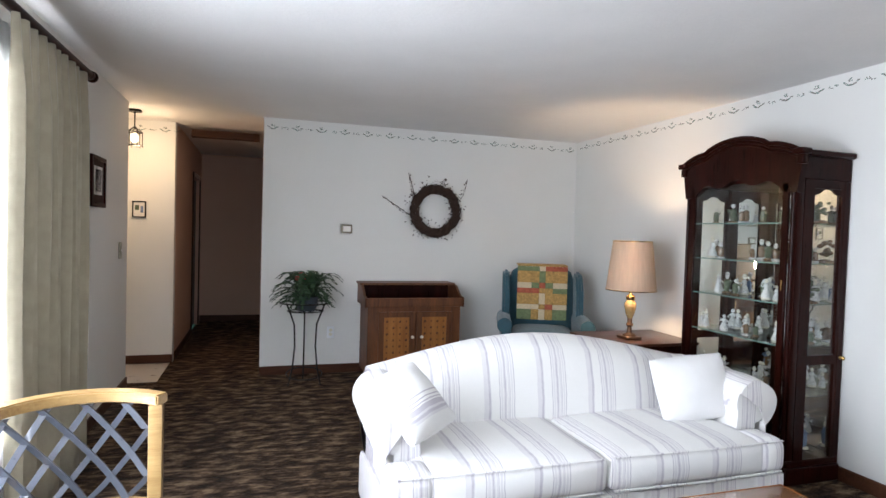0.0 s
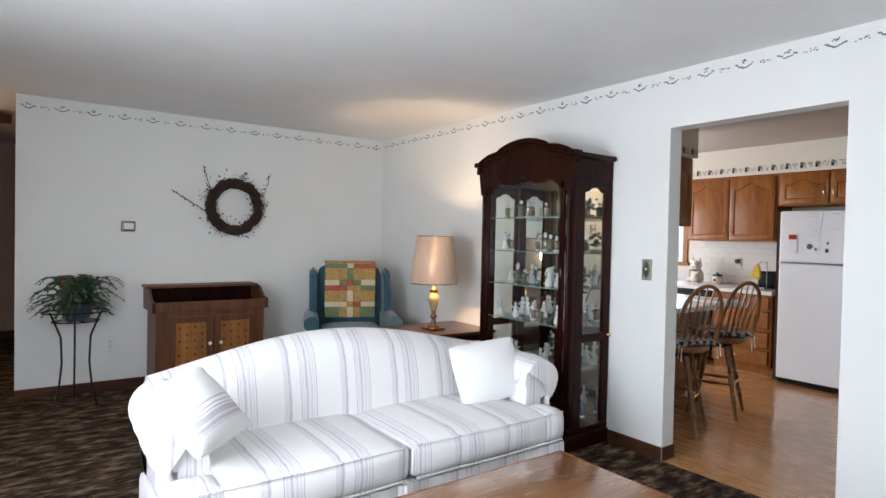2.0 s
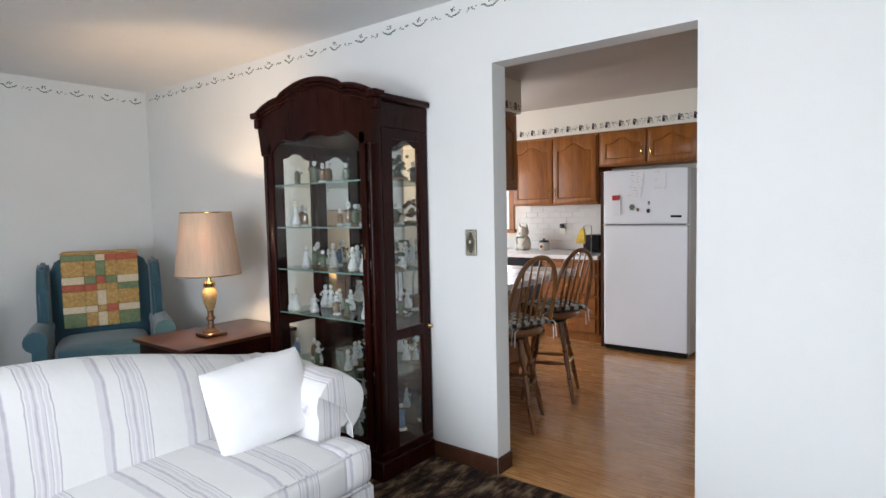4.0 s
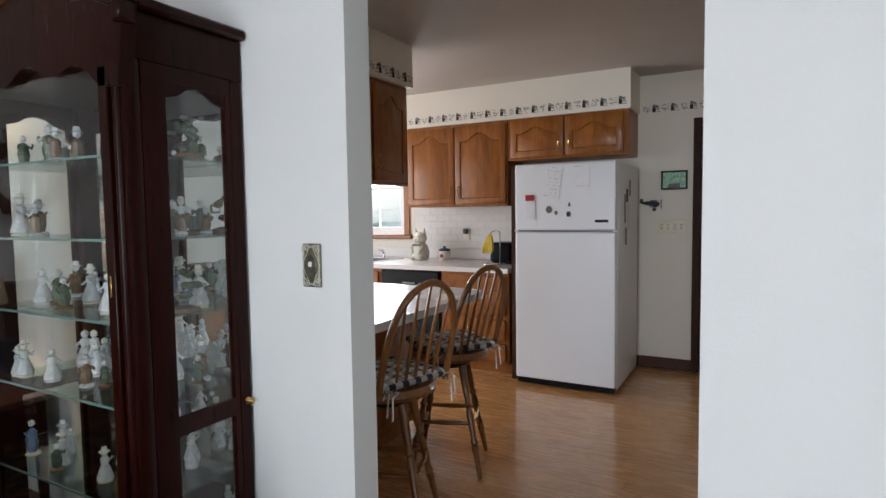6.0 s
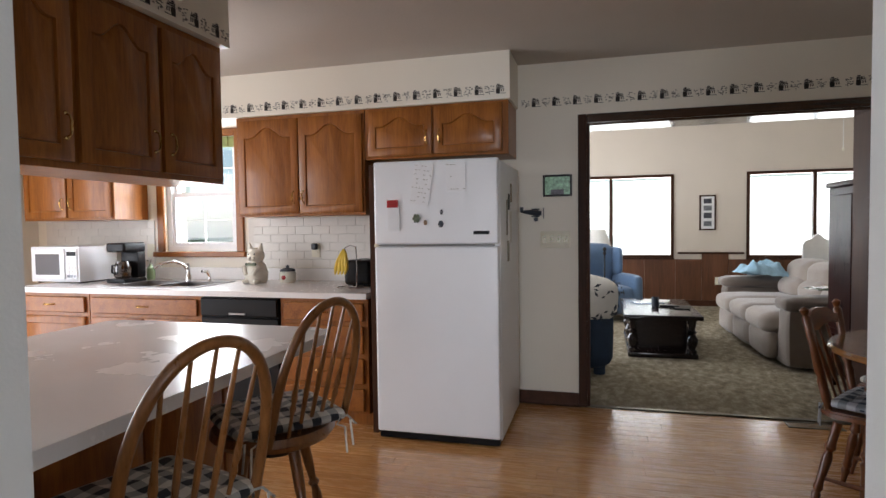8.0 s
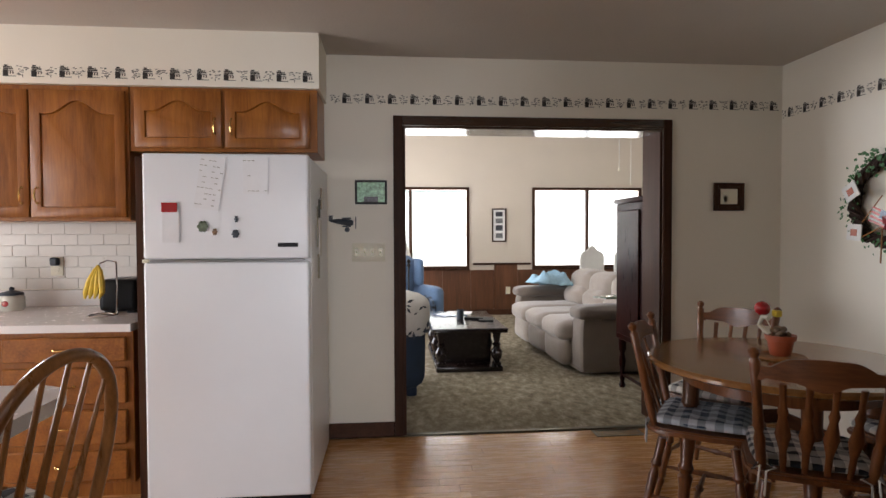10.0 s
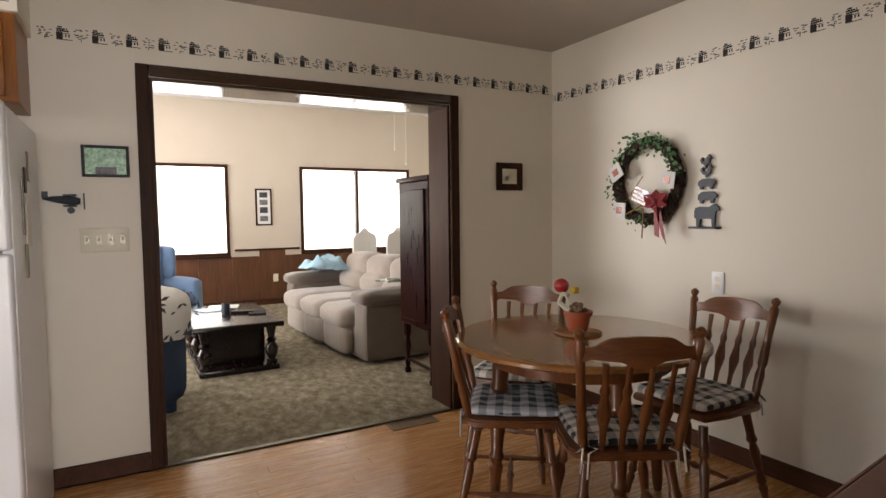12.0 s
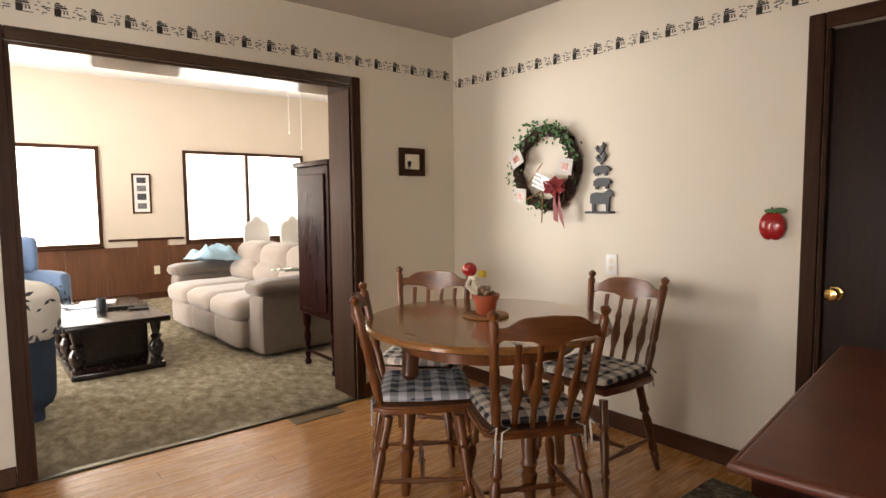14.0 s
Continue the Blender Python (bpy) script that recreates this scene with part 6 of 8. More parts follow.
def wall_plate(name, label, m, w, h, mat, kind="switch", n=1):
    t = new(name)
    t.matrix_world = m
    tagged(t, label, "light switch" if kind == "switch" else "electrical outlet")
    b = bmesh.new(); box(b, -w / 2, -0.010, -h / 2, w / 2, 0, h / 2, 0.005, 2); part("plate", b, mat, t)
    if n > 1:
        for i in range(n):
            b = bmesh.new(); x = (i - (n - 1) / 2) * w / (n + 0.15); box(b, x - 0.011, -0.0115, -0.021, x + 0.011, -0.0099, 0.025); part("slot", b, M["pewter"], t)
    for i in range(n):
        x = (i - (n - 1) / 2) * w / (n + 0.15) if n > 1 else 0
        b = bmesh.new()
        if kind == "switch":
            box(b, x - 0.005, -0.020, -0.004, x + 0.005, -0.009, 0.012, 0.002)
        else:
            for z in (-0.02, 0.02):
                lathe(b, [(0.016, 0.006), (0.016, 0.0115)], 12, Matrix.Translation((x, 0, z)) @ pose(0, 0, 0, 90, 0, 0))
        part("toggle" if kind == "switch" else "socket", b, M["ivory"] if mat is not M["pewter"] else M["white"], t)
    return t


def ornate(t, w, h):
    b = bmesh.new()
    pts = [(w * 0.40 * math.cos(a) * (1 + 0.12 * math.cos(4 * a)), -0.008, h * 0.40 * math.sin(a) * (1 + 0.10 * math.cos(4 * a))) for a in [k * math.pi / 14 for k in range(28)]]
    tube(b, pts, 0.003, 6, True)
    for sx in (-1, 1):
        for sz in (-1, 1):
            tube(b, [(sx * w * 0.44, -0.0095, sz * h * 0.10), (sx * w * 0.43, -0.0095, sz * h * 0.30), (sx * w * 0.44, -0.0095, sz * h * 0.46), (sx * w * 0.22, -0.0095, sz * h * 0.46), (sx * w * 0.05, -0.0095, sz * h * 0.43)], 0.0032, 6)
            tube(b, [(sx * w * 0.40 + 0.006 * math.cos(a), -0.0105, sz * h * 0.34 + 0.007 * math.sin(a)) for a in [k * math.pi / 5 for k in range(9)]], 0.0024, 5)
            tube(b, [(sx * w * 0.30 + 0.005 * math.cos(a), -0.0105, sz * h * 0.42 + 0.004 * math.sin(a)) for a in [k * math.pi / 5 for k in range(9)]], 0.0022, 5)
    part("scrollwork", b, M["scroll"], t, "worn pale brass scrollwork")
    b = bmesh.new()
    for sz in (-1, 1):
        for k in range(5):
            a = radians(30 + 30 * k)
            ball(b, (w * 0.30 * math.cos(a), -0.0105, sz * (h * 0.30 + h * 0.12 * math.sin(a))), 0.0036, 1, 0.5, 1, 1)
    part("beading", b, M["scroll"], t)
    b = bmesh.new(); lathe(b, [(w * 0.30, 0.0), (w * 0.27, 0.003), (w * 0.10, 0.003)], 20, Matrix.Translation((0, -0.0101, 0)) @ pose(0, 0, 0, 90, 0, 0) @ Matrix.Diagonal((1, 1.7, 1, 1)))
    part("medallion", b, M["pewter"], t)


ornate(wall_plate("switch_plate", "ornate antique brass switch plate beside the kitchen opening", pose(WX - 0.001, 2.085, 1.195, 0, 0, -90), 0.070, 0.135, M["pewter"]), 0.070, 0.135)
ornate(wall_plate("switch_plate", "ornate antique brass switch plate by the foyer", pose(LX0 + 0.001, 5.06, 1.185, 0, 0, 90), 0.070, 0.135, M["pewter"]), 0.070, 0.135)
wall_plate("outlet", "white duplex wall outlet", pose(2.33, NY - 0.001, 0.40), 0.07, 0.115, M["white"], "outlet")
th = thing("thermostat", "small round-cornered grey thermostat on the wall", "thermostat", 2.462, NY - 0.001, 1.415)
b = bmesh.new(); box(b, -0.055, -0.025, -0.045, 0.055, 0, 0.045, 0.014, 3); part("housing", b, M["pewter"], th)
b = bmesh.new(); box(b, -0.035, -0.028, -0.025, 0.040, -0.0251, 0.028, 0.001); part("cover", b, M["paper"], th)

# foyer lantern
ln = thing("ceiling_lantern", "lit wrought iron and glass lantern hanging in the foyer", "ceiling lamp", 0.55, 5.70, H - 0.055)
b = bmesh.new(); lathe(b, [(0.06, 0.035), (0.055, 0.055)], 16); rod(b, (0, 0, 0.035), (0, 0, -0.13), 0.006); part("canopy", b, M["iron"], ln)
b = bmesh.new()
for k in range(6):
    a = k * math.pi / 3
    tube(b, [(0.03 * math.cos(a), 0.03 * math.sin(a), -0.12), (0.065 * math.cos(a), 0.065 * math.sin(a), -0.15), (0.065 * math.cos(a), 0.065 * math.sin(a), -0.27), (0.07 * math.cos(a), 0.07 * math.sin(a), -0.285)], 0.004, 6)
for z, r in ((-0.15, 0.065), (-0.27, 0.065)):
    tube(b, [(r * math.cos(k * math.pi / 6), r * math.sin(k * math.pi / 6), z) for k in range(12)], 0.005, 6, True)
lathe(b, [(0.03, -0.115), (0.012, -0.10)], 12)
part("cage", b, M["iron"], ln)
b = bmesh.new(); ball(b, (0, 0, -0.20), 0.032, 1, 1, 1.3); part("bulb", b, M["bulb"], ln)
li = bpy.data.lights.new("foyer_light", "POINT"); li.energy, li.color, li.shadow_soft_size = 14, WARM, 0.05
new("foyer_light", li).location = (0.56, 5.70, H - 0.34)


# dried wreath on the north wall
def vine_ring(b, R, r, strands, rr, squash=1.0):
    for s in range(strands):
        ph, tw, off = rr.uniform(0, 6.28), rr.choice((5, 6, 7, 8)), rr.uniform(0.4, 1.0)
        pts = [((R + r * off * math.cos(tw * a + ph)) * math.cos(a), -r - r * 0.9 * off * math.sin(tw * a + ph), (R + r * off * math.cos(tw * a + ph)) * math.sin(a) * squash) for a in [k * 2 * math.pi / 44 for k in range(44)]]
        tube(b, pts, rr.uniform(0.005, 0.010), 5, True)


rr = random.Random(2)
wr = thing("grapevine_wreath", "dark dried grapevine wreath with berry twigs", "wreath", 3.355, NY - 0.004, 1.625)
b = bmesh.new(); vine_ring(b, 0.222, 0.048, 30, rr); part("ring", b, M["vine"], wr)["kind"] = "stuff"
b = bmesh.new()
for k in range(520):
    a, q = rr.uniform(0, 6.28), rr.gauss(0, 0.045)
    c = Vector(((0.235 + q) * math.cos(a), -rr.uniform(0.02, 0.075), (0.235 + q) * math.sin(a)))
    d = Vector((rr.uniform(-1, 1), rr.uniform(-0.6, 0.2), rr.uniform(-1, 1))) * 0.022
    w = Vector((d.z, 0.004, -d.x)) * 0.35
    b.faces.new([b.verts.new(v) for v in (c - w, c + d, c + w)])
part("dry_leaves", b, M["vine"], wr, smooth=False)["kind"] = "stuff"
b = bmesh.new()
for p0, p1, n in (((-0.20, -0.04, 0.0), (-0.29, -0.04, 0.37), 16), ((-0.17, -0.05, -0.10), (-0.56, -0.05, 0.13), 20), ((0.22, -0.04, 0.06), (0.34, -0.04, 0.34), 10), ((0.0, -0.04, 0.23), (0.10, -0.05, 0.34), 10)):
    p0, p1 = Vector(p0), Vector(p1)
    tube(b, [p0, (p0 + p1) / 2 + Vector((0.02, 0, -0.02)), p1], 0.003, 5)
    for i in range(n):
        t = 0.3 + 0.7 * i / n
        ball(b, p0.lerp(p1, t) + Vector((rr.uniform(-0.014, 0.014), rr.uniform(-0.01, 0.01), rr.uniform(-0.012, 0.012) - 0.02 * t * (1 - t) * 4 * 0.5)), rr.uniform(0.005, 0.009), sub=1)
part("berry_twigs", b, M["vine"], wr)["kind"] = "stuff"

# rattan chair with lattice back in the foreground
rc = thing("lattice_chair", "blond rattan chair with a curved grey lattice back", "chair", 1.215, 1.55, 0, 0)


def bow(u, z=0.0, out=0.0):
    """A point on the curved back; u from -1 to 1."""
    a = radians(135 - 75 * u)
    return Vector(((0.285 + out) * math.cos(a), (0.285 + out) * math.sin(a), z))


def top_at(u):
    return 0.872 - 0.010 * u * u


b = bmesh.new()
n = 24
rows = []
for i in range(n + 1):
    u = -1.06 + 2.12 * i / n
    p = bow(u)
    z = top_at(u) - 0.012
    q = bow(u, 0, 0.0)
    rows.append([b.verts.new((p.x * k_, p.y * k_, z + dz)) for k_, dz in ((0.92, 0), (1.09, 0), (1.09, 0.034), (0.92, 0.034))])
for a, c in zip(rows, rows[1:]):
    for k in range(4):
        b.faces.new((a[k], a[(k + 1) % 4], c[(k + 1) % 4], c[k]))
b.faces.new(rows[0]); b.faces.new(rows[-1][::-1])
bmesh.ops.bevel(b, geom=b.edges[:], offset=0.005, segments=2, affect="EDGES")
part("top_rail", b, M["rattan"], rc)
b = bmesh.new(); tube(b, [bow(-1 + 2 * i / 20, 0.53) for i in range(21)], 0.019, 8); part("lower_rail", b, M["rattan"], rc)
for u in (-1, 1):
    b = bmesh.new(); p = bow(u); box(b, p.x - 0.02, p.y - 0.02, 0.0, p.x + 0.02, p.y + 0.02, top_at(u) - 0.012, 0.004, 2); part("post", b, M["rattan"], rc)
for s in (-1, 1):
    for i in range(-3, 9):
        u0 = -1.35 + i * 0.30
        pts = []
        for j in range(9):
            v = j / 8
            u = (u0 + 0.62 * (v ** (0.85 if s > 0 else 1.15))) * s
            if -0.97 <= u <= 0.97:
                pts.append(bow(u, 0.545 + (top_at(u) - 0.02 - 0.545) * v))
        if len(pts) > 2:
            b = bmesh.new()
            prev = None
            for p in pts:
                row = [b.verts.new(p + Vector(o)) for o in ((-0.011, -0.004 + s * 0.003, 0), (0.011, -0.004 + s * 0.003, 0), (0.011, 0.004 + s * 0.003, 0), (-0.011, 0.004 + s * 0.003, 0))]
                if prev:
                    for k in range(4):
                        b.faces.new((prev[k], prev[(k + 1) % 4], row[(k + 1) % 4], row[k]))
                else:
                    b.faces.new(row)
                prev = row
            b.faces.new(prev[::-1])
            part("lattice_slat", b, M["lattice"], rc)
b = bmesh.new(); lathe(b, [(0.20, 0.411), (0.25, 0.415), (0.258, 0.45), (0.24, 0.485), (0.15, 0.50), (0.001, 0.503)], 32); part("seat_cushion", b, M["black"], rc)
b = bmesh.new(); lathe(b, [(0.255, 0.37), (0.268, 0.38), (0.268, 0.40), (0.255, 0.41)], 32); part("seat_frame", b, M["rattan"], rc)
for a in (-15, -60, 150):
    b = bmesh.new(); rod(b, (0.24 * math.cos(radians(a)), 0.24 * math.sin(radians(a)), 0), (0.24 * math.cos(radians(a)), 0.24 * math.sin(radians(a)), 0.372), 0.018); part("leg", b, M["rattan"], rc)

# ---------- kitchen: counter things ----------
mw = thing("microwave", "white countertop microwave oven", "microwave", 8.25, 5.78, CZ, -90)
b = bmesh.new(); box(b, 0, 0, 0.012, 0.50, 0.38, 0.30, 0.008, 2); part("body", b, M["white"], mw)
b = bmesh.new(); box(b, 0.02, -0.012, 0.03, 0.36, -0.001, 0.285, 0.006); dd = part("door", b, M["white"], mw)
b = bmesh.new(); box(b, 0.06, -0.015, 0.07, 0.31, -0.0121, 0.24, 0.002); part("window", b, surf("smoked_window", (0.16, 0.16, 0.17), 0.15), dd, "grey mesh window")
b = bmesh.new(); box(b, 0.37, -0.010, 0.03, 0.485, -0.001, 0.285, 0.004); cpn = part("control_panel", b, M["white"], mw)
for i in range(3):
    for j in range(4):
        b = bmesh.new(); box(b, 0.385 + i * 0.032, -0.013, 0.05 + j * 0.034, 0.408 + i * 0.032, -0.0101, 0.072 + j * 0.034); part("button", b, M["paper"] if j else M["lattice"], cpn)
b = bmesh.new(); box(b, 0.385, -0.013, 0.225, 0.475, -0.0101, 0.26); part("display", b, M["black"], cpn)
for x in (0.04, 0.46):
    b = bmesh.new(); box(b, x - 0.015, 0.03, 0, x + 0.015, 0.35, 0.013); part("foot", b, M["rubber"], mw)
cm = thing("coffee_maker", "black drip coffee maker with glass carafe", "coffee maker", 8.42, 4.98, CZ, -90)
b = bmesh.new(); box(b, -0.09, -0.12, 0, 0.09, 0.12, 0.035, 0.012, 2); part("base", b, M["black"], cm)
b = bmesh.new(); box(b, -0.085, 0.03, 0.035, 0.085, 0.118, 0.25, 0.012, 2); part("tank", b, M["black"], cm)
b = bmesh.new(); box(b, -0.09, -0.115, 0.25, 0.09, 0.12, 0.325, 0.018, 3); part("brew_head", b, M["black"], cm)
b = bmesh.new(); lathe(b, [(0.055, 0.036), (0.068, 0.06), (0.070, 0.12), (0.052, 0.165), (0.050, 0.175), (0.001, 0.176)], 18, Matrix.Translation((0, -0.04, 0))); part("carafe", b, surf("dark_glass", (0.03, 0.02, 0.015), 0.05, coat=1.0), cm, "dark glass carafe")
b = bmesh.new(); tube(b, [(0, -0.10, 0.15), (0, -0.145, 0.145), (0, -0.15, 0.09), (0, -0.11, 0.075)], 0.008, 8); part("carafe_handle", b, M["black"], cm)
sb = thing("soap_bottle", "clear green soap dispenser beside the sink", "bottle", 8.62, 4.92, CZ)
b = bmesh.new(); lathe(b, [(0.03, 0), (0.033, 0.02), (0.033, 0.10), (0.012, 0.125), (0.012, 0.14)], 14); part("bottle", b, surf("green_soap", (0.35, 0.50, 0.28), 0.15, coat=0.5), sb)
b = bmesh.new(); rod(b, (0, 0, 0.14), (0, 0, 0.17), 0.006); rod(b, (0.005, 0, 0.17), (-0.04, 0, 0.168), 0.006); part("pump", b, M["chrome"], sb)
ca = thing("cat_cookie_jar", "white ceramic cat shaped cookie jar", "cookie jar", 8.50, 3.82, CZ)
b = bmesh.new(); lathe(b, [(0.075, 0), (0.088, 0.03), (0.092, 0.08), (0.075, 0.14), (0.055, 0.165)], 22); part("body", b, M["cream"], ca)
b = bmesh.new(); ball(b, (0, 0, 0.215), 0.068, 1, 1, 0.92, 3)
for s in (-1, 1):
    rod(b, (0, s * 0.040, 0.255), (0, s * 0.052, 0.315), 0.026, 0.003, 8)
    ball(b, (-0.060, s * 0.018, 0.195), 0.018, sub=1)
part("head", b, M["cream"], ca)
b = bmesh.new()
for s in (-1, 1):
    ball(b, (-0.062, s * 0.026, 0.228), 0.007, sub=1)
ball(b, (-0.077, 0, 0.205), 0.006, sub=1)
part("eyes_and_nose", b, M["iris"], ca)
b = bmesh.new()
for s in (-1, 1):
    tube(b, [(-0.055, s * 0.065, 0.13), (-0.085, s * 0.045, 0.10), (-0.088, s * 0.03, 0.07)], 0.017, 8)
    ball(b, (-0.070, s * 0.045, 0.02), 0.030, 1.2, 1, 0.65, 2)
part("paws", b, M["cream"], ca)
b = bmesh.new()
for k in range(5):
    ball(b, (-0.075 + 0.002 * k, -0.04 + k * 0.02, 0.150), 0.013, sub=1)
part("bow", b, M["porcgreen"], ca)
ck = thing("apple_crock", "small white crock with painted red apple and dark lid", "canister", 8.56, 3.58, CZ)
b = bmesh.new(); lathe(b, [(0.055, 0), (0.064, 0.015), (0.064, 0.075), (0.055, 0.09)], 20); part("body", b, M["cream"], ck)
b = bmesh.new(); lathe(b, [(0.060, 0.0905), (0.055, 0.105), (0.012, 0.118), (0.014, 0.132), (0.004, 0.138)], 18); part("lid", b, M["iris"], ck, "dark glazed lid")
b = bmesh.new(); ball(b, (-0.062, 0, 0.045), 0.019, 0.25, 1, 1, 2); part("painted_apple", b, M["red"], ck)
bn = thing("toaster", "black toaster on the worktop", "toaster", 8.47, 2.90, CZ, -90)
b = bmesh.new(); box(b, -0.10, -0.13, 0.012, 0.10, 0.13, 0.19, 0.03, 3); part("body", b, M["black"], bn)
b = bmesh.new(); box(b, -0.04, -0.10, 0.186, -0.02, 0.10, 0.1915); box(b, 0.02, -0.10, 0.186, 0.04, 0.10, 0.1915); part("slots", b, M["steel"], bn)
for x in (-0.06, 0.06):
    b = bmesh.new(); box(b, x - 0.02, -0.10, 0, x + 0.02, 0.10, 0.013); part("foot", b, M["rubber"], bn)
bh = thing("banana_holder", "chrome wire banana holder with a round base", "stand", 8.24, 2.93, CZ)
b = bmesh.new(); tube(b, [(0.07 * math.cos(k * 0.5236), 0.07 * math.sin(k * 0.5236), 0.006) for k in range(12)], 0.005, 6, True); part("base", b, M["chrome"], bh)
b = bmesh.new(); tube(b, [(0.04, -0.055, 0.006), (0.04, -0.06, 0.15), (0.04, -0.055, 0.29), (0.02, -0.02, 0.30), (0.0, 0.01, 0.285), (0.0, 0.012, 0.272)], 0.004, 6); part("hook", b, M["chrome"], bh)
ba = thing("bananas", "bunch of yellow bananas hanging on the holder", "fruit", 8.24, 2.94, CZ + 0.275)
for k in range(4):
    a = -0.9 + k * 0.45
    b = bmesh.new()
    tube(b, [(-0.02 + 0.0 * k, 0.0, 0.0), (-0.035, 0.02 * a, -0.03), (-0.050, 0.045 * a + 0.01, -0.085), (-0.042, 0.060 * a + 0.025, -0.14), (-0.02, 0.055 * a + 0.045, -0.175)], [0.006, 0.013, 0.017, 0.015, 0.005], 8)
    part("banana", b, M["yellow"], ba)
# outlets and pictures on the east wall
wall_plate("outlet", "ivory wall outlet on the backsplash with a dark air freshener", pose(EX - 0.005, 3.43, 1.13, 0, 0, -90), 0.075, 0.115, M["ivory"], "outlet")
b = bmesh.new(); box(b, -0.022, -0.045, -0.02, 0.022, -0.001, 0.03, 0.008); solo("air_freshener", b, M["iris"], "small dark plug-in air freshener", "air freshener", pose(EX - 0.0135, 3.43, 1.155, 0, 0, -90))
wall_plate("outlet", "ivory wall outlet beside the kitchen window", pose(EX - 0.005, 5.03, 1.13, 0, 0, -90), 0.075, 0.115, M["ivory"], "outlet")
wall_plate("switch_plate", "cream white four-gang light switch plate", pose(EX - 0.001, 1.530, 1.203, 0, 0, -90), 0.212, 0.120, M["ivory"], "switch", 4)
# green trees mirrored in the picture glass are painted as its colour
picture("framed_photo", "photograph in a dark frame, green window reflection painted into its colour", pose(EX - 0.001, 1.512, 1.590, 0, 0, -90), 0.205, 0.155, 0.014, surf("reflected_leaves", (0.22, 0.46, 0.26), 0.3, var=0.8, scale=45), M["black"],
        art=[(-0.22, -0.42, 0.22, -0.18, grey2)])
pl = thing("airplane_plaque", "dark metal biplane wall plaque", "wall decoration", EX - 0.001, 1.685, 1.395, -90)
b = bmesh.new(); tube(b, [(-0.09, -0.02, 0.012), (-0.04, -0.022, 0.008), (0.03, -0.024, 0.0), (0.06, -0.022, -0.002)], [0.006, 0.016, 0.022, 0.014], 8); part("fuselage", b, M["iris"], pl)
for z in (-0.024, 0.028):
    b = bmesh.new(); box(b, -0.01, -0.045, z - 0.004, 0.045, -0.006, z + 0.004, 0.002); part("wing", b, M["iris"], pl)
b = bmesh.new(); box(b, -0.095, -0.022, 0.01, -0.07, -0.018, 0.045, 0.001); part("tail", b, M["iris"], pl)
b = bmesh.new(); lathe(b, [(0.016, -0.006), (0.016, 0.006)], 12, Matrix.Translation((0.02, -0.02, -0.045)) @ pose(0, 0, 0, 90, 0, 0)); part("wheel", b, M["iris"], pl)
b = bmesh.new(); box(b, 0.072, -0.024, -0.04, 0.078, -0.018, 0.038, 0.001); part("propeller", b, M["iris"], pl)
picture("framed_print", "small dark framed print with tan mount", pose(EX - 0.001, -0.914, 1.566, 0, 0, -90), 0.215, 0.19, 0.028, M["trimz"], M["trimz"], art=[(-0.28, -0.26, 0.28, 0.28, M["ivory"]), (-0.18, -0.16, -0.04, 0.02, M["porcbrown"])])


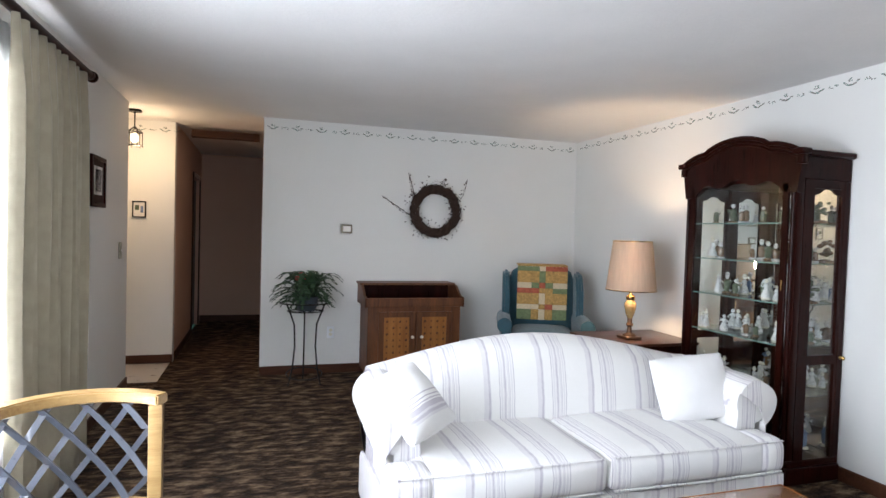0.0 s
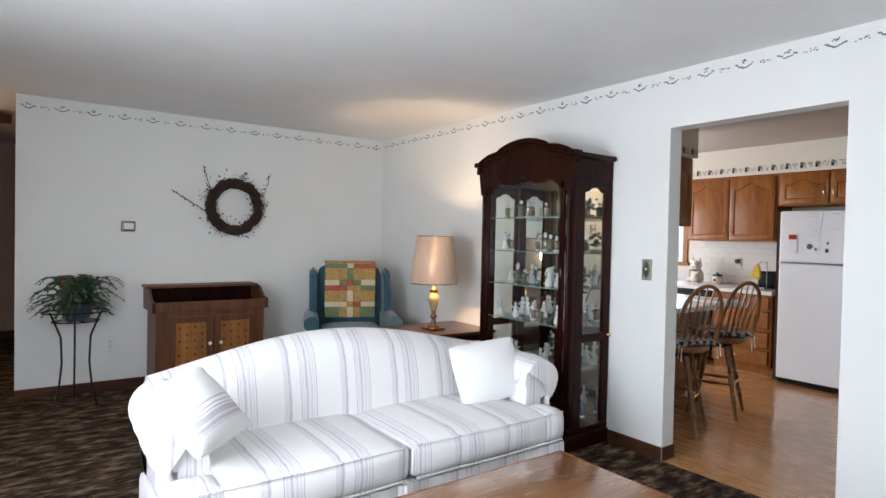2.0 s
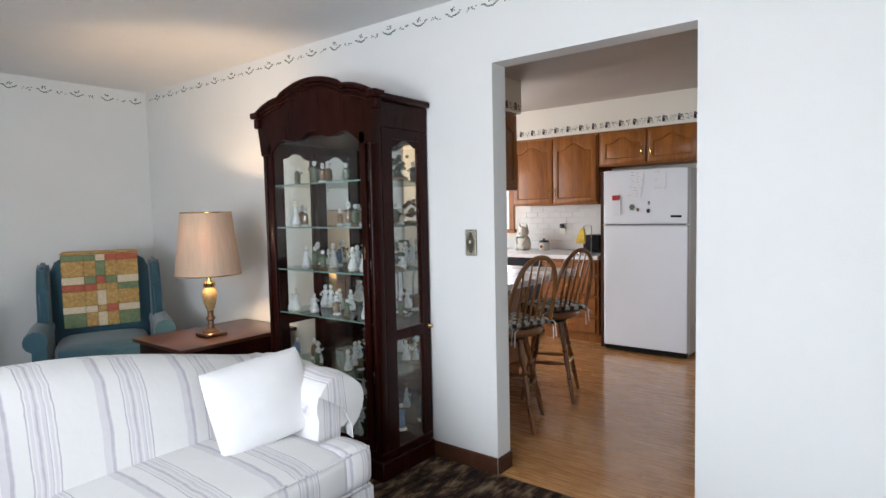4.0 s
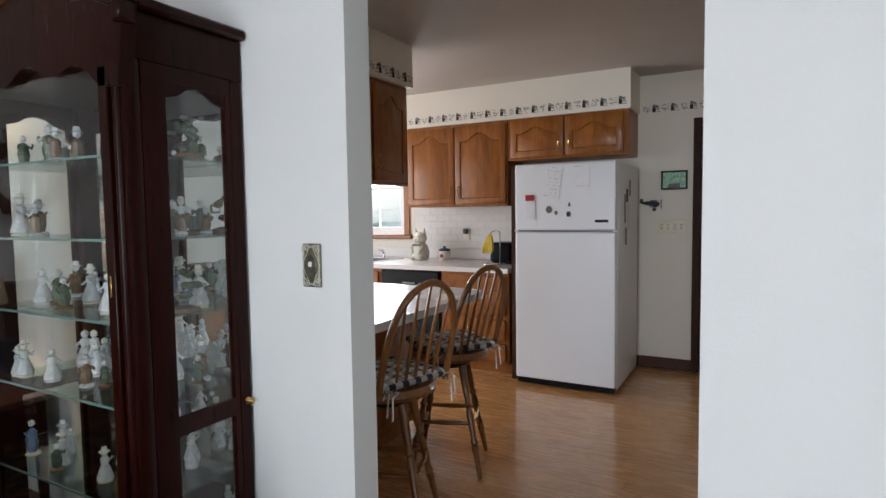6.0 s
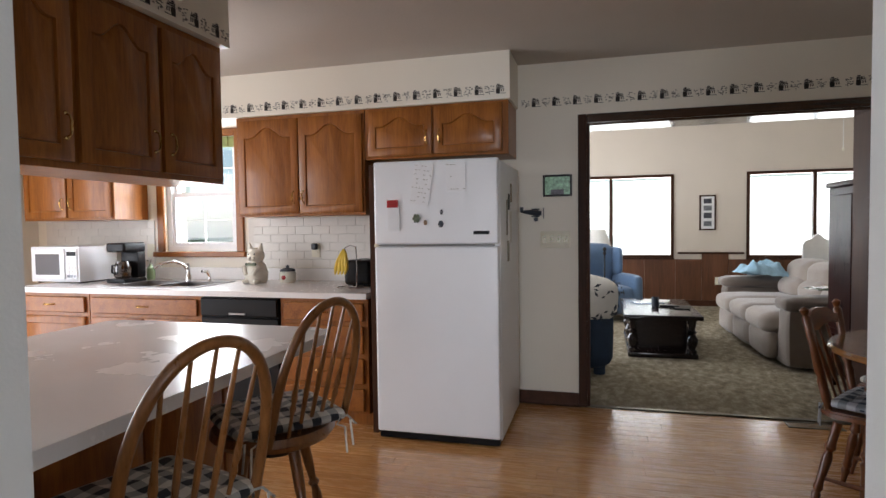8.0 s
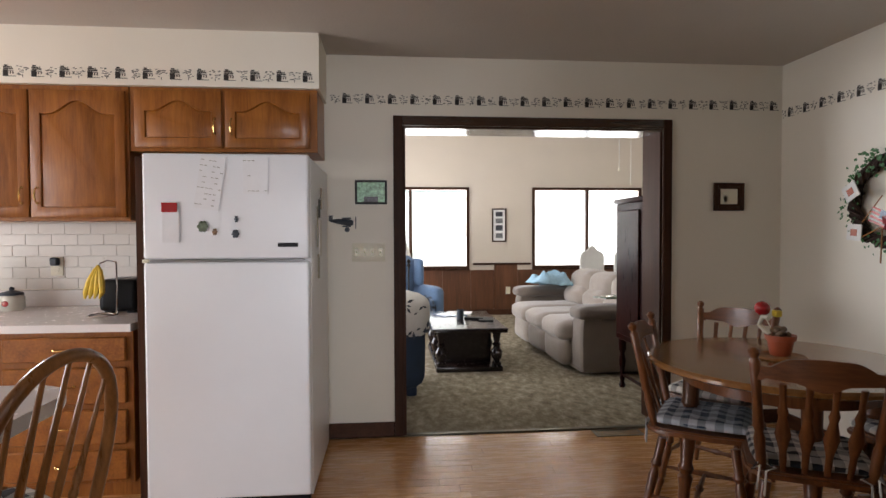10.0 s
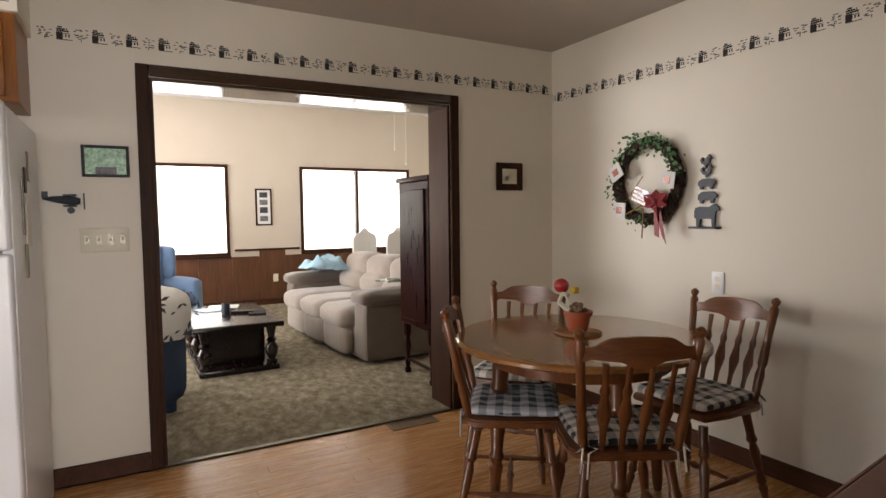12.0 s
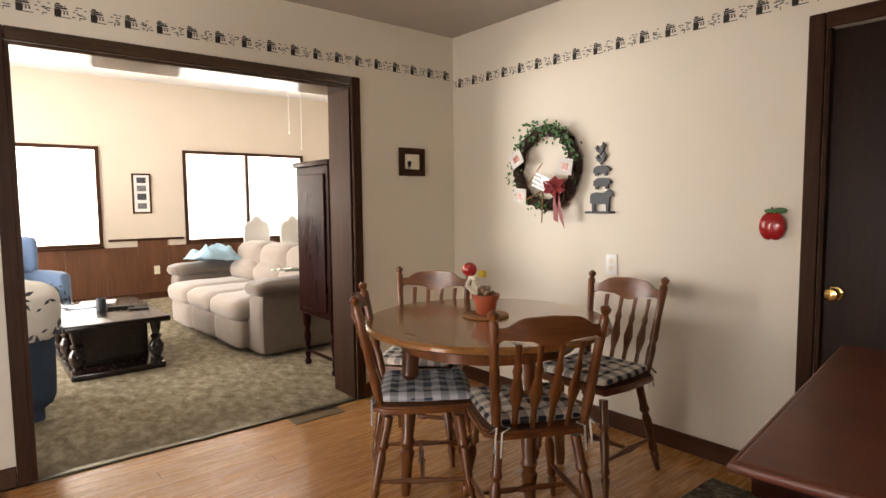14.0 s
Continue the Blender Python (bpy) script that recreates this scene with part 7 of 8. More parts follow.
# bar stools
def stool(x, y, rz, leg_rz, first=None):
    st = thing("bar_stool", "oak swivel bar stool with hoop spindle back and checked cushion", "bar stool", x, y, 0, rz, "bar stools")
    b = bmesh.new(); lathe(b, [(0.14, 0.585), (0.20, 0.59), (0.215, 0.61), (0.205, 0.635), (0.12, 0.630), (0.001, 0.628)], 24); part("seat", b, M["stool"], st)
    b = bmesh.new(); lathe(b, [(0.11, 0.545), (0.12, 0.56), (0.11, 0.584)], 18); part("swivel", b, M["iron"], st)
    d = math.radians(leg_rz - rz)
    feet, hips = [], []
    for k in range(4):
        a = d + math.pi / 4 + k * math.pi / 2
        feet.append(Vector((0.255 * math.cos(a), 0.255 * math.sin(a), 0)))
        hips.append(Vector((0.115 * math.cos(a), 0.115 * math.sin(a), 0.555)))
        b = bmesh.new()
        turned(b, feet[-1], hips[-1], [(0, 0.010), (0.02, 0.013), (0.22, 0.015), (0.27, 0.020), (0.29, 0.013), (0.31, 0.020), (0.36, 0.014), (0.55, 0.019), (0.62, 0.013), (0.645, 0.022), (0.67, 0.013), (0.8, 0.019), (1, 0.020)], 10)
        part("leg", b, M["stool"], st)
    for k in range(4):
        t = 0.40 if k % 2 == 0 else 0.48
        p, q = feet[k].lerp(hips[k], t), feet[(k + 1) % 4].lerp(hips[(k + 1) % 4], t)
        b = bmesh.new()
        if k == 2:
            t = 0.50
            p, q = feet[k].lerp(hips[k], t), feet[(k + 1) % 4].lerp(hips[(k + 1) % 4], t)
            o = (p + q).normalized() * 0.045
            o.z = 0
            tube(b, [p, p.lerp(q, 0.12) + o * 0.9, p.lerp(q, 0.5) + o * 1.1, p.lerp(q, 0.88) + o * 0.9, q], 0.011, 8)
            part("footrest", b, M["brass"], st, "brass plated footrest")
        else:
            turned(b, p, q, [(0, 0.008), (0.5, 0.014), (1, 0.008)], 8)
            part("stretcher", b, M["stool"], st)
    hoop = []
    HH_ = 0.445
    for i in range(25):
        a = math.pi * i / 24
        hx = 0.185 * math.cos(a) * (1 + 0.08 * math.sin(a))
        hz = 0.63 + HH_ * max(0.0, math.sin(a)) ** 0.62
        hoop.append(Vector((hx, -0.165 - 0.27 * (hz - 0.63), hz)))
    b = bmesh.new(); tube(b, hoop, 0.0145, 10); part("hoop", b, M["stool"], st)
    for i in range(5):
        u = -0.115 + 0.0575 * i
        zt = 0.63 + HH_ * (1 - (abs(u) / 0.2) ** 2.2) ** 0.36
        b = bmesh.new()
        turned(b, (u * 0.85, -0.165, 0.632), (u * 1.05, -0.165 - 0.27 * (zt - 0.63), zt - 0.004), [(0, 0.006), (0.2, 0.006), (0.27, 0.011), (0.31, 0.007), (0.36, 0.011), (0.5, 0.007), (1, 0.005)] if i in (0, 4) else [(0, 0.006), (0.35, 0.009), (1, 0.005)], 8)
        part("spindle", b, M["stool"], st)
    return st


def cushion(x, y, z, rz, w, d, mat, label):
    c = thing("seat_cushion", label, "cushion", x, y, z, rz, "seat cushions")
    b = bmesh.new()
    soft(b, -w / 2, -d / 2, 0.004, w / 2, d / 2, 0.045, 0.022, 0.010, 10, 0.004, int(x * 10))
    for ix in (-1, 0, 1):
        for iy in (-1, 0, 1):
            for v in b.verts:
                q = (v.co.x - ix * w / 3.4) ** 2 + (v.co.y - iy * d / 3.4) ** 2
                if v.co.z > 0.02:
                    v.co.z -= 0.016 * math.exp(-q / 0.0009)
    for v in b.verts:
        v.co.z = max(v.co.z, 0.001)
    part("pad", b, mat, c)
    for s in (-1, 1):
        b = bmesh.new()
        x0, y0 = s * w * 0.42, -d / 2 + 0.01
        tube(b, [(x0, y0, 0.02), (x0 + s * 0.02, y0 - 0.03, 0.03), (x0 + s * 0.045, y0 - 0.045, 0.0), (x0 + s * 0.02, y0 - 0.05, 0.02), (x0 + s * 0.03, y0 - 0.05, -0.07)], 0.004, 5)
        tube(b, [(x0, y0 - 0.02, 0.02), (x0 - s * 0.03, y0 - 0.05, 0.015), (x0, y0 - 0.05, 0.0), (x0 + s * 0.005, y0 - 0.052, -0.09)], 0.004, 5)
        part("tie", b, mat, c, "tied fabric bow")
    return c


stool(5.66, 2.28, -16, 20)
stool(6.31, 2.33, -14, 20)
lab = "navy and white checked tufted cushion with tied bows"
cushion(5.66, 2.28, 0.637, -16, 0.38, 0.37, PLAID, lab)
cushion(6.32, 2.33, 0.637, -38, 0.38, 0.37, PLAID, lab)

# ---------- dining ----------
TX, TY, TZ = 7.405, -0.33, 0.758
dt = thing("dining_table", "round oak dining table with turned legs", "table", TX, TY, 0)
b = bmesh.new(); lathe(b, [(0.540, TZ - 0.032), (0.555, TZ - 0.024), (0.555, TZ - 0.010), (0.545, TZ), (0.001, TZ)], 56); part("tabletop", b, M["table"], dt, "woodgrain oak top")
b = bmesh.new(); lathe(b, [(0.40, TZ - 0.11), (0.405, TZ - 0.033), (0.38, TZ - 0.033), (0.375, TZ - 0.11)], 40); part("apron", b, M["chair"], dt)
for k in range(4):
    a = math.radians(72 + 90 * k)
    b = bmesh.new()
    turned(b, (0.40 * math.cos(a), 0.40 * math.sin(a), 0), (0.36 * math.cos(a), 0.36 * math.sin(a), TZ - 0.035), [(0, 0.018), (0.06, 0.024), (0.2, 0.026), (0.27, 0.034), (0.29, 0.024), (0.33, 0.036), (0.36, 0.026), (0.62, 0.040), (0.72, 0.028), (0.75, 0.040), (0.78, 0.036), (1, 0.040)], 14)
    part("leg", b, M["chair"], dt)


def dining_chair(x, y, face, label="maple spindle-back dining chair with shaped crest rail"):
    """face: the plan angle towards which it is turned, in degrees."""
    c = thing("dining_chair", label, "chair", x, y, 0, face - 90, "dining chairs")
    b = bmesh.new()
    slab(b, [(-0.19, -0.19), (0.19, -0.19), (0.215, -0.05), (0.215, 0.15), (0.17, 0.21), (-0.17, 0.21), (-0.215, 0.15), (-0.215, -0.05)], 0.030, pose(0, 0, 0.445, 90, 0, 0) @ Matrix.Diagonal((1, 1, 1, 1)))
    bmesh.ops.bevel(b, geom=b.edges[:], offset=0.008, segments=2, affect="EDGES")
    part("seat", b, M["chair"], c)
    feet = {}
    for k, (sx, sy) in enumerate(((-1, 1), (1, 1), (-1, -1), (1, -1))):
        b = bmesh.new()
        lo, hi = Vector((sx * 0.205, sy * 0.20 - (0.03 if sy < 0 else 0), 0)), Vector((sx * 0.15, sy * 0.145, 0.416))
        feet[sx, sy] = (lo, hi)
        turned(b, lo, hi, [(0, 0.011), (0.12, 0.014), (0.20, 0.020), (0.23, 0.013), (0.27, 0.021), (0.34, 0.016), (0.6, 0.022), (0.68, 0.014), (0.72, 0.024), (0.78, 0.018), (1, 0.020)], 12)
        part("leg", b, M["chair"], c)
    for sx in (-1, 1):
        p, q = feet[sx, 1][0].lerp(feet[sx, 1][1], 0.38), feet[sx, -1][0].lerp(feet[sx, -1][1], 0.38)
        b = bmesh.new(); turned(b, p, q, [(0, 0.007), (0.4, 0.012), (0.5, 0.016), (0.6, 0.012), (1, 0.007)], 8); part("stretcher", b, M["chair"], c)
    p = (feet[-1, 1][0].lerp(feet[-1, 1][1], 0.38) + feet[-1, -1][0].lerp(feet[-1, -1][1], 0.38)) / 2
    q = Vector((-p.x, p.y, p.z))
    b = bmesh.new(); turned(b, p, q, [(0, 0.007), (0.3, 0.012), (0.42, 0.010), (0.5, 0.018), (0.58, 0.010), (0.7, 0.012), (1, 0.007)], 8); part("stretcher", b, M["chair"], c)
    zt = 0.925
    for sx in (-1, 1):
        lo, hi = Vector((sx * 0.165, -0.17, 0.444)), Vector((sx * 0.205, -0.27, zt))
        b = bmesh.new()
        turned(b, lo, hi, [(0, 0.014), (0.1, 0.017), (0.3, 0.020), (0.36, 0.014), (0.40, 0.020), (0.62, 0.016), (0.90, 0.019), (0.925, 0.011), (0.95, 0.018), (0.975, 0.020), (1, 0.006)], 12)
        part("post", b, M["chair"], c)
    # crest rail with shaped edges, bowed backwards
    b = bmesh.new()
    n = 26
    rows = []
    for i in range(n + 1):
        u = -1 + 2 * i / n
        au = abs(u)
        top = 0.872 + (0.030 if au < 0.42 else 0.030 * max(0, math.cos((au - 0.42) / 0.36 * math.pi / 2)) if au < 0.78 else 0.0) - 0.012 * au
        low = 0.812 - 0.020 * max(0, math.cos(u * 4.4)) + 0.012 * au - (0.01 if au > 0.9 else 0)
        xx, yy = u * 0.195, -0.255 - 0.035 * (1 - u * u)
        rows.append([b.verts.new((xx, yy + d, z)) for d, z in ((-0.010, low), (0.010, low), (0.008, top), (-0.008, top))])
    for a, d in zip(rows, rows[1:]):
        for k in range(4):
            b.faces.new((a[k], a[(k + 1) % 4], d[(k + 1) % 4], d[k]))
    b.faces.new(rows[0][::-1]); b.faces.new(rows[-1])
    part("crest_rail", b, M["chairx"], c)
    for i in range(4):
        u = -0.6 + 0.4 * i
        lo, hi = Vector((u * 0.165, -0.172, 0.446)), Vector((u * 0.195, -0.255 - 0.035 * (1 - u * u), 0.807))
        b = bmesh.new()
        prof = [(0.0, 0.009), (0.22, 0.012), (0.30, 0.012), (0.48, 0.026), (0.66, 0.013), (0.72, 0.018), (0.80, 0.010), (1.0, 0.012)]
        m = Matrix.Translation(lo) @ (hi - lo).to_track_quat("Z", "Y").to_matrix().to_4x4() @ Matrix.Diagonal((1, 0.45, 1, 1))
        lathe(b, [(r, s_ * (hi - lo).length) for s_, r in prof], 10, m)
        part("spindle", b, M["chair"], c)
    return c


CH = [(7.47, -0.01, 234), (7.02, -0.165, -28), (7.88, -0.32, 127), (7.135, -0.775, 91)]
for i, (x, y, f) in enumerate(CH):
    dining_chair(x, y, f)
    cushion(x + 0.01 * math.cos(radians(f)), y + 0.01 * math.sin(radians(f)), 0.4765, f - 90, 0.37, 0.36, PLAIDB if i == 0 else PLAID, ("blue" if i == 0 else "navy") + " and white checked tufted cushion with tied bows")

mt_ = thing("woven_mat", "round woven trivet mat on the dining table", "mat", 7.435, -0.355, TZ)
b = bmesh.new()
for k in range(8):
    r = 0.014 + 0.0125 * k
    tube(b, [(r * math.cos(j * 0.314), r * math.sin(j * 0.314), 0.006) for j in range(20)], 0.0062, 5, True)
part("coils", b, M["drypanel"], mt_)
pt = thing("flower_pot", "terracotta pot with a red heart pick and dried flowers", "plant pot", 7.435, -0.355, TZ + 0.0125)
b = bmesh.new(); lathe(b, [(0.040, 0), (0.044, 0.006), (0.055, 0.068), (0.064, 0.070), (0.066, 0.092), (0.056, 0.092), (0.050, 0.075), (0.001, 0.075)], 22); part("pot", b, M["terracotta"], pt)
b = bmesh.new()
rr = random.Random(4)
for k in range(40):
    a = rr.uniform(0, 6.28); r = rr.random() * 0.045
    ball(b, (r * math.cos(a), r * math.sin(a), 0.085 + rr.random() * 0.035), rr.uniform(0.008, 0.014), sub=1)
part("moss", b, M["porcbrown"], pt)["kind"] = "stuff"
b = bmesh.new(); tube(b, [(0.03, 0.01, 0.09), (0.05, 0.03, 0.15), (0.055, 0.04, 0.19)], 0.003, 5); tube(b, [(0.02, 0.03, 0.08), (0.06, 0.06, 0.13), (0.045, 0.055, 0.17), (0.01, 0.05, 0.165)], 0.012, 7); part("raffia", b, M["ivory"], pt)
b = bmesh.new(); ball(b, (0.055, 0.05, 0.205), 0.036, 1, 1, 0.95, 2); part("heart_pick", b, M["red"], pt, "glossy red apple pick")
b = bmesh.new(); box(b, 0.0, -0.01, 0.17, 0.035, 0.02, 0.20, 0.004); part("bow", b, M["yellow"], pt, "yellow paper bow")

# wall decorations on the south wall
w2 = thing("floral_wreath", "vine wreath with ivy, small cards, flag and red bow", "wreath", 7.852, SY + 0.004, 1.487, 180)
rr = random.Random(6)
b = bmesh.new(); vine_ring(b, 0.225, 0.036, 22, rr, 1.0); part("ring", b, M["vine"], w2)["kind"] = "stuff"
b = bmesh.new()
for k in range(250):
    a = rr.gauss(1.65, 0.75) if k < 190 else rr.uniform(3.0, 5.4)
    q = rr.gauss(0.0, 0.028)
    c = Vector(((0.235 + q) * math.cos(a) * 1.0, -rr.uniform(0.04, 0.095), (0.235 + q) * math.sin(a)))
    d = Vector((rr.uniform(-1, 1), rr.uniform(-0.5, 0.1), rr.uniform(-1, 1))).normalized() * rr.uniform(0.016, 0.03)
    w = Vector((d.z, 0.006, -d.x)) * 0.45
    m_ = c + d * 0.5
    b.faces.new([b.verts.new(v) for v in (c, m_ + w, c + d, m_ - w)])
part("ivy", b, M["green"], w2, smooth=False)["kind"] = "stuff"
for cx, cz, t in ((-0.195, 0.065, -28), (-0.165, -0.165, 4), (0.190, 0.0, 8)):
    m_ = pose(cx, -0.088, cz, 0, t, 0)
    b = bmesh.new(); box(b, -0.050, -0.003, -0.046, 0.050, 0.003, 0.046); bmesh.ops.transform(b, matrix=m_, verts=b.verts); cd_ = part("card", b, M["paper"], w2)
    b = bmesh.new(); box(b, -0.022, -0.005, -0.020, 0.022, -0.0031, 0.018); bmesh.ops.transform(b, matrix=m_, verts=b.verts); part("print", b, M["terracotta"], cd_)
b = bmesh.new(); rod(b, (-0.11, -0.09, -0.19), (0.07, -0.10, -0.12), 0.004); rod(b, (0.02, -0.095, -0.33), (0.035, -0.10, -0.12), 0.004); rod(b, (-0.10, -0.098, -0.11), (0.03, -0.10, 0.03), 0.003); part("flag_stick", b, M["drypanel"], w2)
m_ = pose(-0.005, -0.105, -0.125, 0, 22, 0)
for k in range(7):
    b = bmesh.new(); box(b, -0.05, -0.002, 0.004 + k * 0.012, 0.06, 0.0, 0.016 + k * 0.012); bmesh.ops.transform(b, matrix=m_, verts=b.verts); part("flag_stripe", b, M["red"] if k % 2 == 0 else M["paper"], w2)
b = bmesh.new(); box(b, 0.008, -0.004, 0.045, 0.061, -0.0021, 0.089); bmesh.ops.transform(b, matrix=m_, verts=b.verts); part("flag_corner", b, M["porcblue"], w2)
b = bmesh.new()
for k, (ax, az) in enumerate(((-1, 0.6), (1, 0.7), (-0.9, -0.3), (1, -0.2), (0.1, 1.0), (0.2, -0.8))):
    p = Vector((0.125, -0.10, -0.125))
    e = p + Vector((ax * 0.085, -0.01, az * 0.075))
    w = Vector((az, 0, -ax)) * 0.022
    for s in (-1, 1):
        vs = [b.verts.new(v) for v in (p, p.lerp(e, 0.55) + w + Vector((0, -0.02 * s, 0)), e, p.lerp(e, 0.55) - w + Vector((0, -0.02 * s, 0)))]
        b.faces.new(vs)
for s in (-1, 1):
    vs = [b.verts.new(v) for v in ((0.11, -0.10, -0.13), (0.15, -0.10, -0.13), (0.175 + s * 0.025, -0.10, -0.345 - 0.02 * s), (0.14 + s * 0.025, -0.10, -0.31))]
    b.faces.new(vs)
ball(b, (0.12, -0.11, -0.12), 0.02, sub=1)
part("bow", b, surf("burgundy_ribbon", (0.30, 0.045, 0.05), 0.5, var=0.2, scale=30), w2, "burgundy ribbon bow", smooth=False)

an = thing("stacked_animals_plaque", "black wooden cut-out of stacked farm animals", "wall decoration", 7.470, SY + 0.001, 1.215, 180)


def blob(pts, x, z, s):
    return [(x + px * s, z + pz * s) for px, pz in pts]


COW = [(-1, -0.05), (-1, 0.5), (-0.9, 0.75), (-0.5, 0.85), (0.3, 0.8), (0.55, 0.95), (0.75, 1.05), (1.0, 0.85), (1.15, 0.6), (1.0, 0.5), (0.85, 0.5), (0.8, 0.2), (0.75, -0.7), (0.55, -0.7), (0.5, -0.1), (-0.5, -0.1), (-0.6, -0.7), (-0.8, -0.7), (-0.85, 0.0)]
PIG = [(-1, 0.0), (-0.95, 0.5), (-0.5, 0.8), (0.3, 0.8), (0.7, 0.75), (1.1, 0.45), (1.05, 0.2), (0.8, 0.15), (0.7, -0.35), (0.45, -0.35), (0.4, -0.05), (-0.4, -0.05), (-0.5, -0.35), (-0.75, -0.35), (-0.8, 0.0)]
HEN = [(-1, 0.7), (-0.6, 1.1), (-0.5, 0.5), (0.2, 0.4), (0.3, 1.1), (0.55, 1.5), (0.8, 1.1), (1.0, 0.9), (0.75, 0.8), (0.6, 0.1), (0.1, -0.25), (0.1, -0.5), (-0.1, -0.5), (-0.15, -0.2), (-0.7, 0.1)]
b = bmesh.new(); box(b, -0.085, -0.05, 0, 0.085, 0, 0.012, 0.002); part("shelf", b, M["iris"], an)
for nm, pts, x, z, s in (("cow", COW, 0.0, 0.060, 0.070), ("pig", PIG, 0.005, 0.155, 0.055), ("sheep", PIG, 0.0, 0.228, 0.050), ("goose", HEN, 0.0, 0.291, 0.036), ("rooster", HEN, -0.005, 0.345, 0.034)):
    b = bmesh.new(); slab(b, blob(pts, x, z, s), -0.014, Matrix.Translation((0, -0.006, 0))); part(nm, b, M["iris"], an, smooth=False)
ap = thing("apple_plaque", "glossy red apple wall plaque with green leaf", "wall decoration", 6.565, SY + 0.001, 1.165, 180)
b = bmesh.new(); ball(b, (-0.014, -0.022, 0.0), 0.047, 0.88, 0.5, 1.3, 3); ball(b, (0.014, -0.022, 0.0), 0.047, 0.88, 0.5, 1.3, 3); part("apple", b, M["red"], ap)
b = bmesh.new(); ball(b, (0.03, -0.022, 0.070), 0.026, 1.2, 0.3, 0.5, 2); ball(b, (-0.012, -0.022, 0.068), 0.02, 1.2, 0.3, 0.5, 2); part("leaf", b, M["green"], ap)
b = bmesh.new(); tube(b, [(0, -0.02, 0.05), (-0.004, -0.02, 0.085)], 0.004, 6); part("stem", b, M["vine"], ap)
wall_plate("outlet", "white wall outlet above the dining chair", pose(7.400, SY + 0.001, 0.93, 0, 0, 180), 0.070, 0.115, M["white"], "outlet")
fv = thing("floor_vent", "brown metal floor register by the opening", "floor vent", 8.66, -0.10, 0)
b = bmesh.new()
box(b, -0.06, -0.16, 0.0, -0.048, 0.16, 0.005); box(b, 0.048, -0.16, 0.0, 0.06, 0.16, 0.005); box(b, -0.048, -0.16, 0, 0.048, -0.148, 0.005); box(b, -0.048, 0.148, 0, 0.048, 0.16, 0.005)
part("rim", b, M["pewter"], fv)
for i in range(20):
    b = bmesh.new(); box(b, -0.047, -0.142 + i * 0.0148, 0.0, 0.047, -0.136 + i * 0.0148, 0.004); part("slat", b, M["pewter"], fv)

# chest in the foreground and rug
ch = thing("low_chest", "glossy dark mahogany chest against the partition wall", "chest of drawers", 5.295, -0.869, 0, 7.5)
b = bmesh.new(); box(b, 0.0, 0, 0.776, 0.84, 1.17, 0.800, 0.008, 3); part("top", b, M["cherrytop"], ch)
b = bmesh.new(); tube(b, [(0.842, 0.0, 0.788), (0.842, 1.172, 0.788), (0.0, 1.172, 0.788)], 0.0105, 8); part("edge_moulding", b, M["cherrytop"], ch)
b = bmesh.new(); box(b, 0.0, 0.03, 0.06, 0.79, 1.14, 0.775, 0.006); part("body", b, M["cherry"], ch)
b = bmesh.new(); box(b, 0.0, 0.01, 0.0, 0.80, 1.16, 0.07, 0.008); part("plinth", b, M["cherry"], ch)
b = bmesh.new(); box(b, 0.0, 0.015, 0.735, 0.815, 1.155, 0.7755, 0.008, 2); part("moulding", b, M["cherry"], ch)
for z0, z1 in ((0.10, 0.40), (0.43, 0.72)):
    b = bmesh.new(); box(b, 0.791, 0.07, z0, 0.807, 1.10, z1, 0.004); dr_ = part("drawer", b, M["cherry"], ch)
    for y in (0.30, 0.87):
        b = bmesh.new(); lathe(b, [(0.014, 0), (0.006, 0.010), (0.016, 0.020), (0.004, 0.028)], 12, Matrix.Translation((0.807, y, (z0 + z1) / 2)) @ pose(0, 0, 0, 0, 90, 0)); part("knob", b, M["pewter"], dr_)
rgm = carpet("olive_rug", [(0.35, (0.03, 0.028, 0.02)), (0.5, (0.12, 0.11, 0.08)), (0.62, (0.32, 0.29, 0.22))], 24, 0.4)
b = bmesh.new(); box(b, 0, 0, 0.001, 0.70, 1.05, 0.012, 0.003)
solo("rug", b, rgm, "small olive patterned rug beside the chest", "rug", pose(6.02, -1.10, 0, 0, 0, 0))

# ---------- family room ----------
ft = thing("coffee_table", "dark espresso coffee table with turned corner posts on a plinth", "table", 11.00, 0.64, 0.006)
b = bmesh.new(); box(b, -0.64, -0.36, 0.375, 0.64, 0.36, 0.42, 0.012, 3); part("tabletop", b, M["espresso"], ft)
b = bmesh.new(); box(b, -0.60, -0.32, 0.0, 0.60, 0.32, 0.05, 0.012, 2); part("plinth", b, M["espresso"], ft)
b = bmesh.new(); box(b, -0.40, -0.24, 0.051, 0.56, 0.24, 0.374, 0.006); part("chest_body", b, M["espresso"], ft)
for sx in (-1, 0, 1):
    for sy in (-1, 1):
        b = bmesh.new(); turned(b, (sx * 0.53, sy * 0.27, 0.051), (sx * 0.53, sy * 0.27, 0.374), [(0, 0.045), (0.08, 0.045), (0.1, 0.028), (0.25, 0.05), (0.4, 0.055), (0.55, 0.03), (0.62, 0.045), (0.68, 0.026), (0.9, 0.04), (1, 0.045)], 14); part("post", b, M["espresso"], ft)
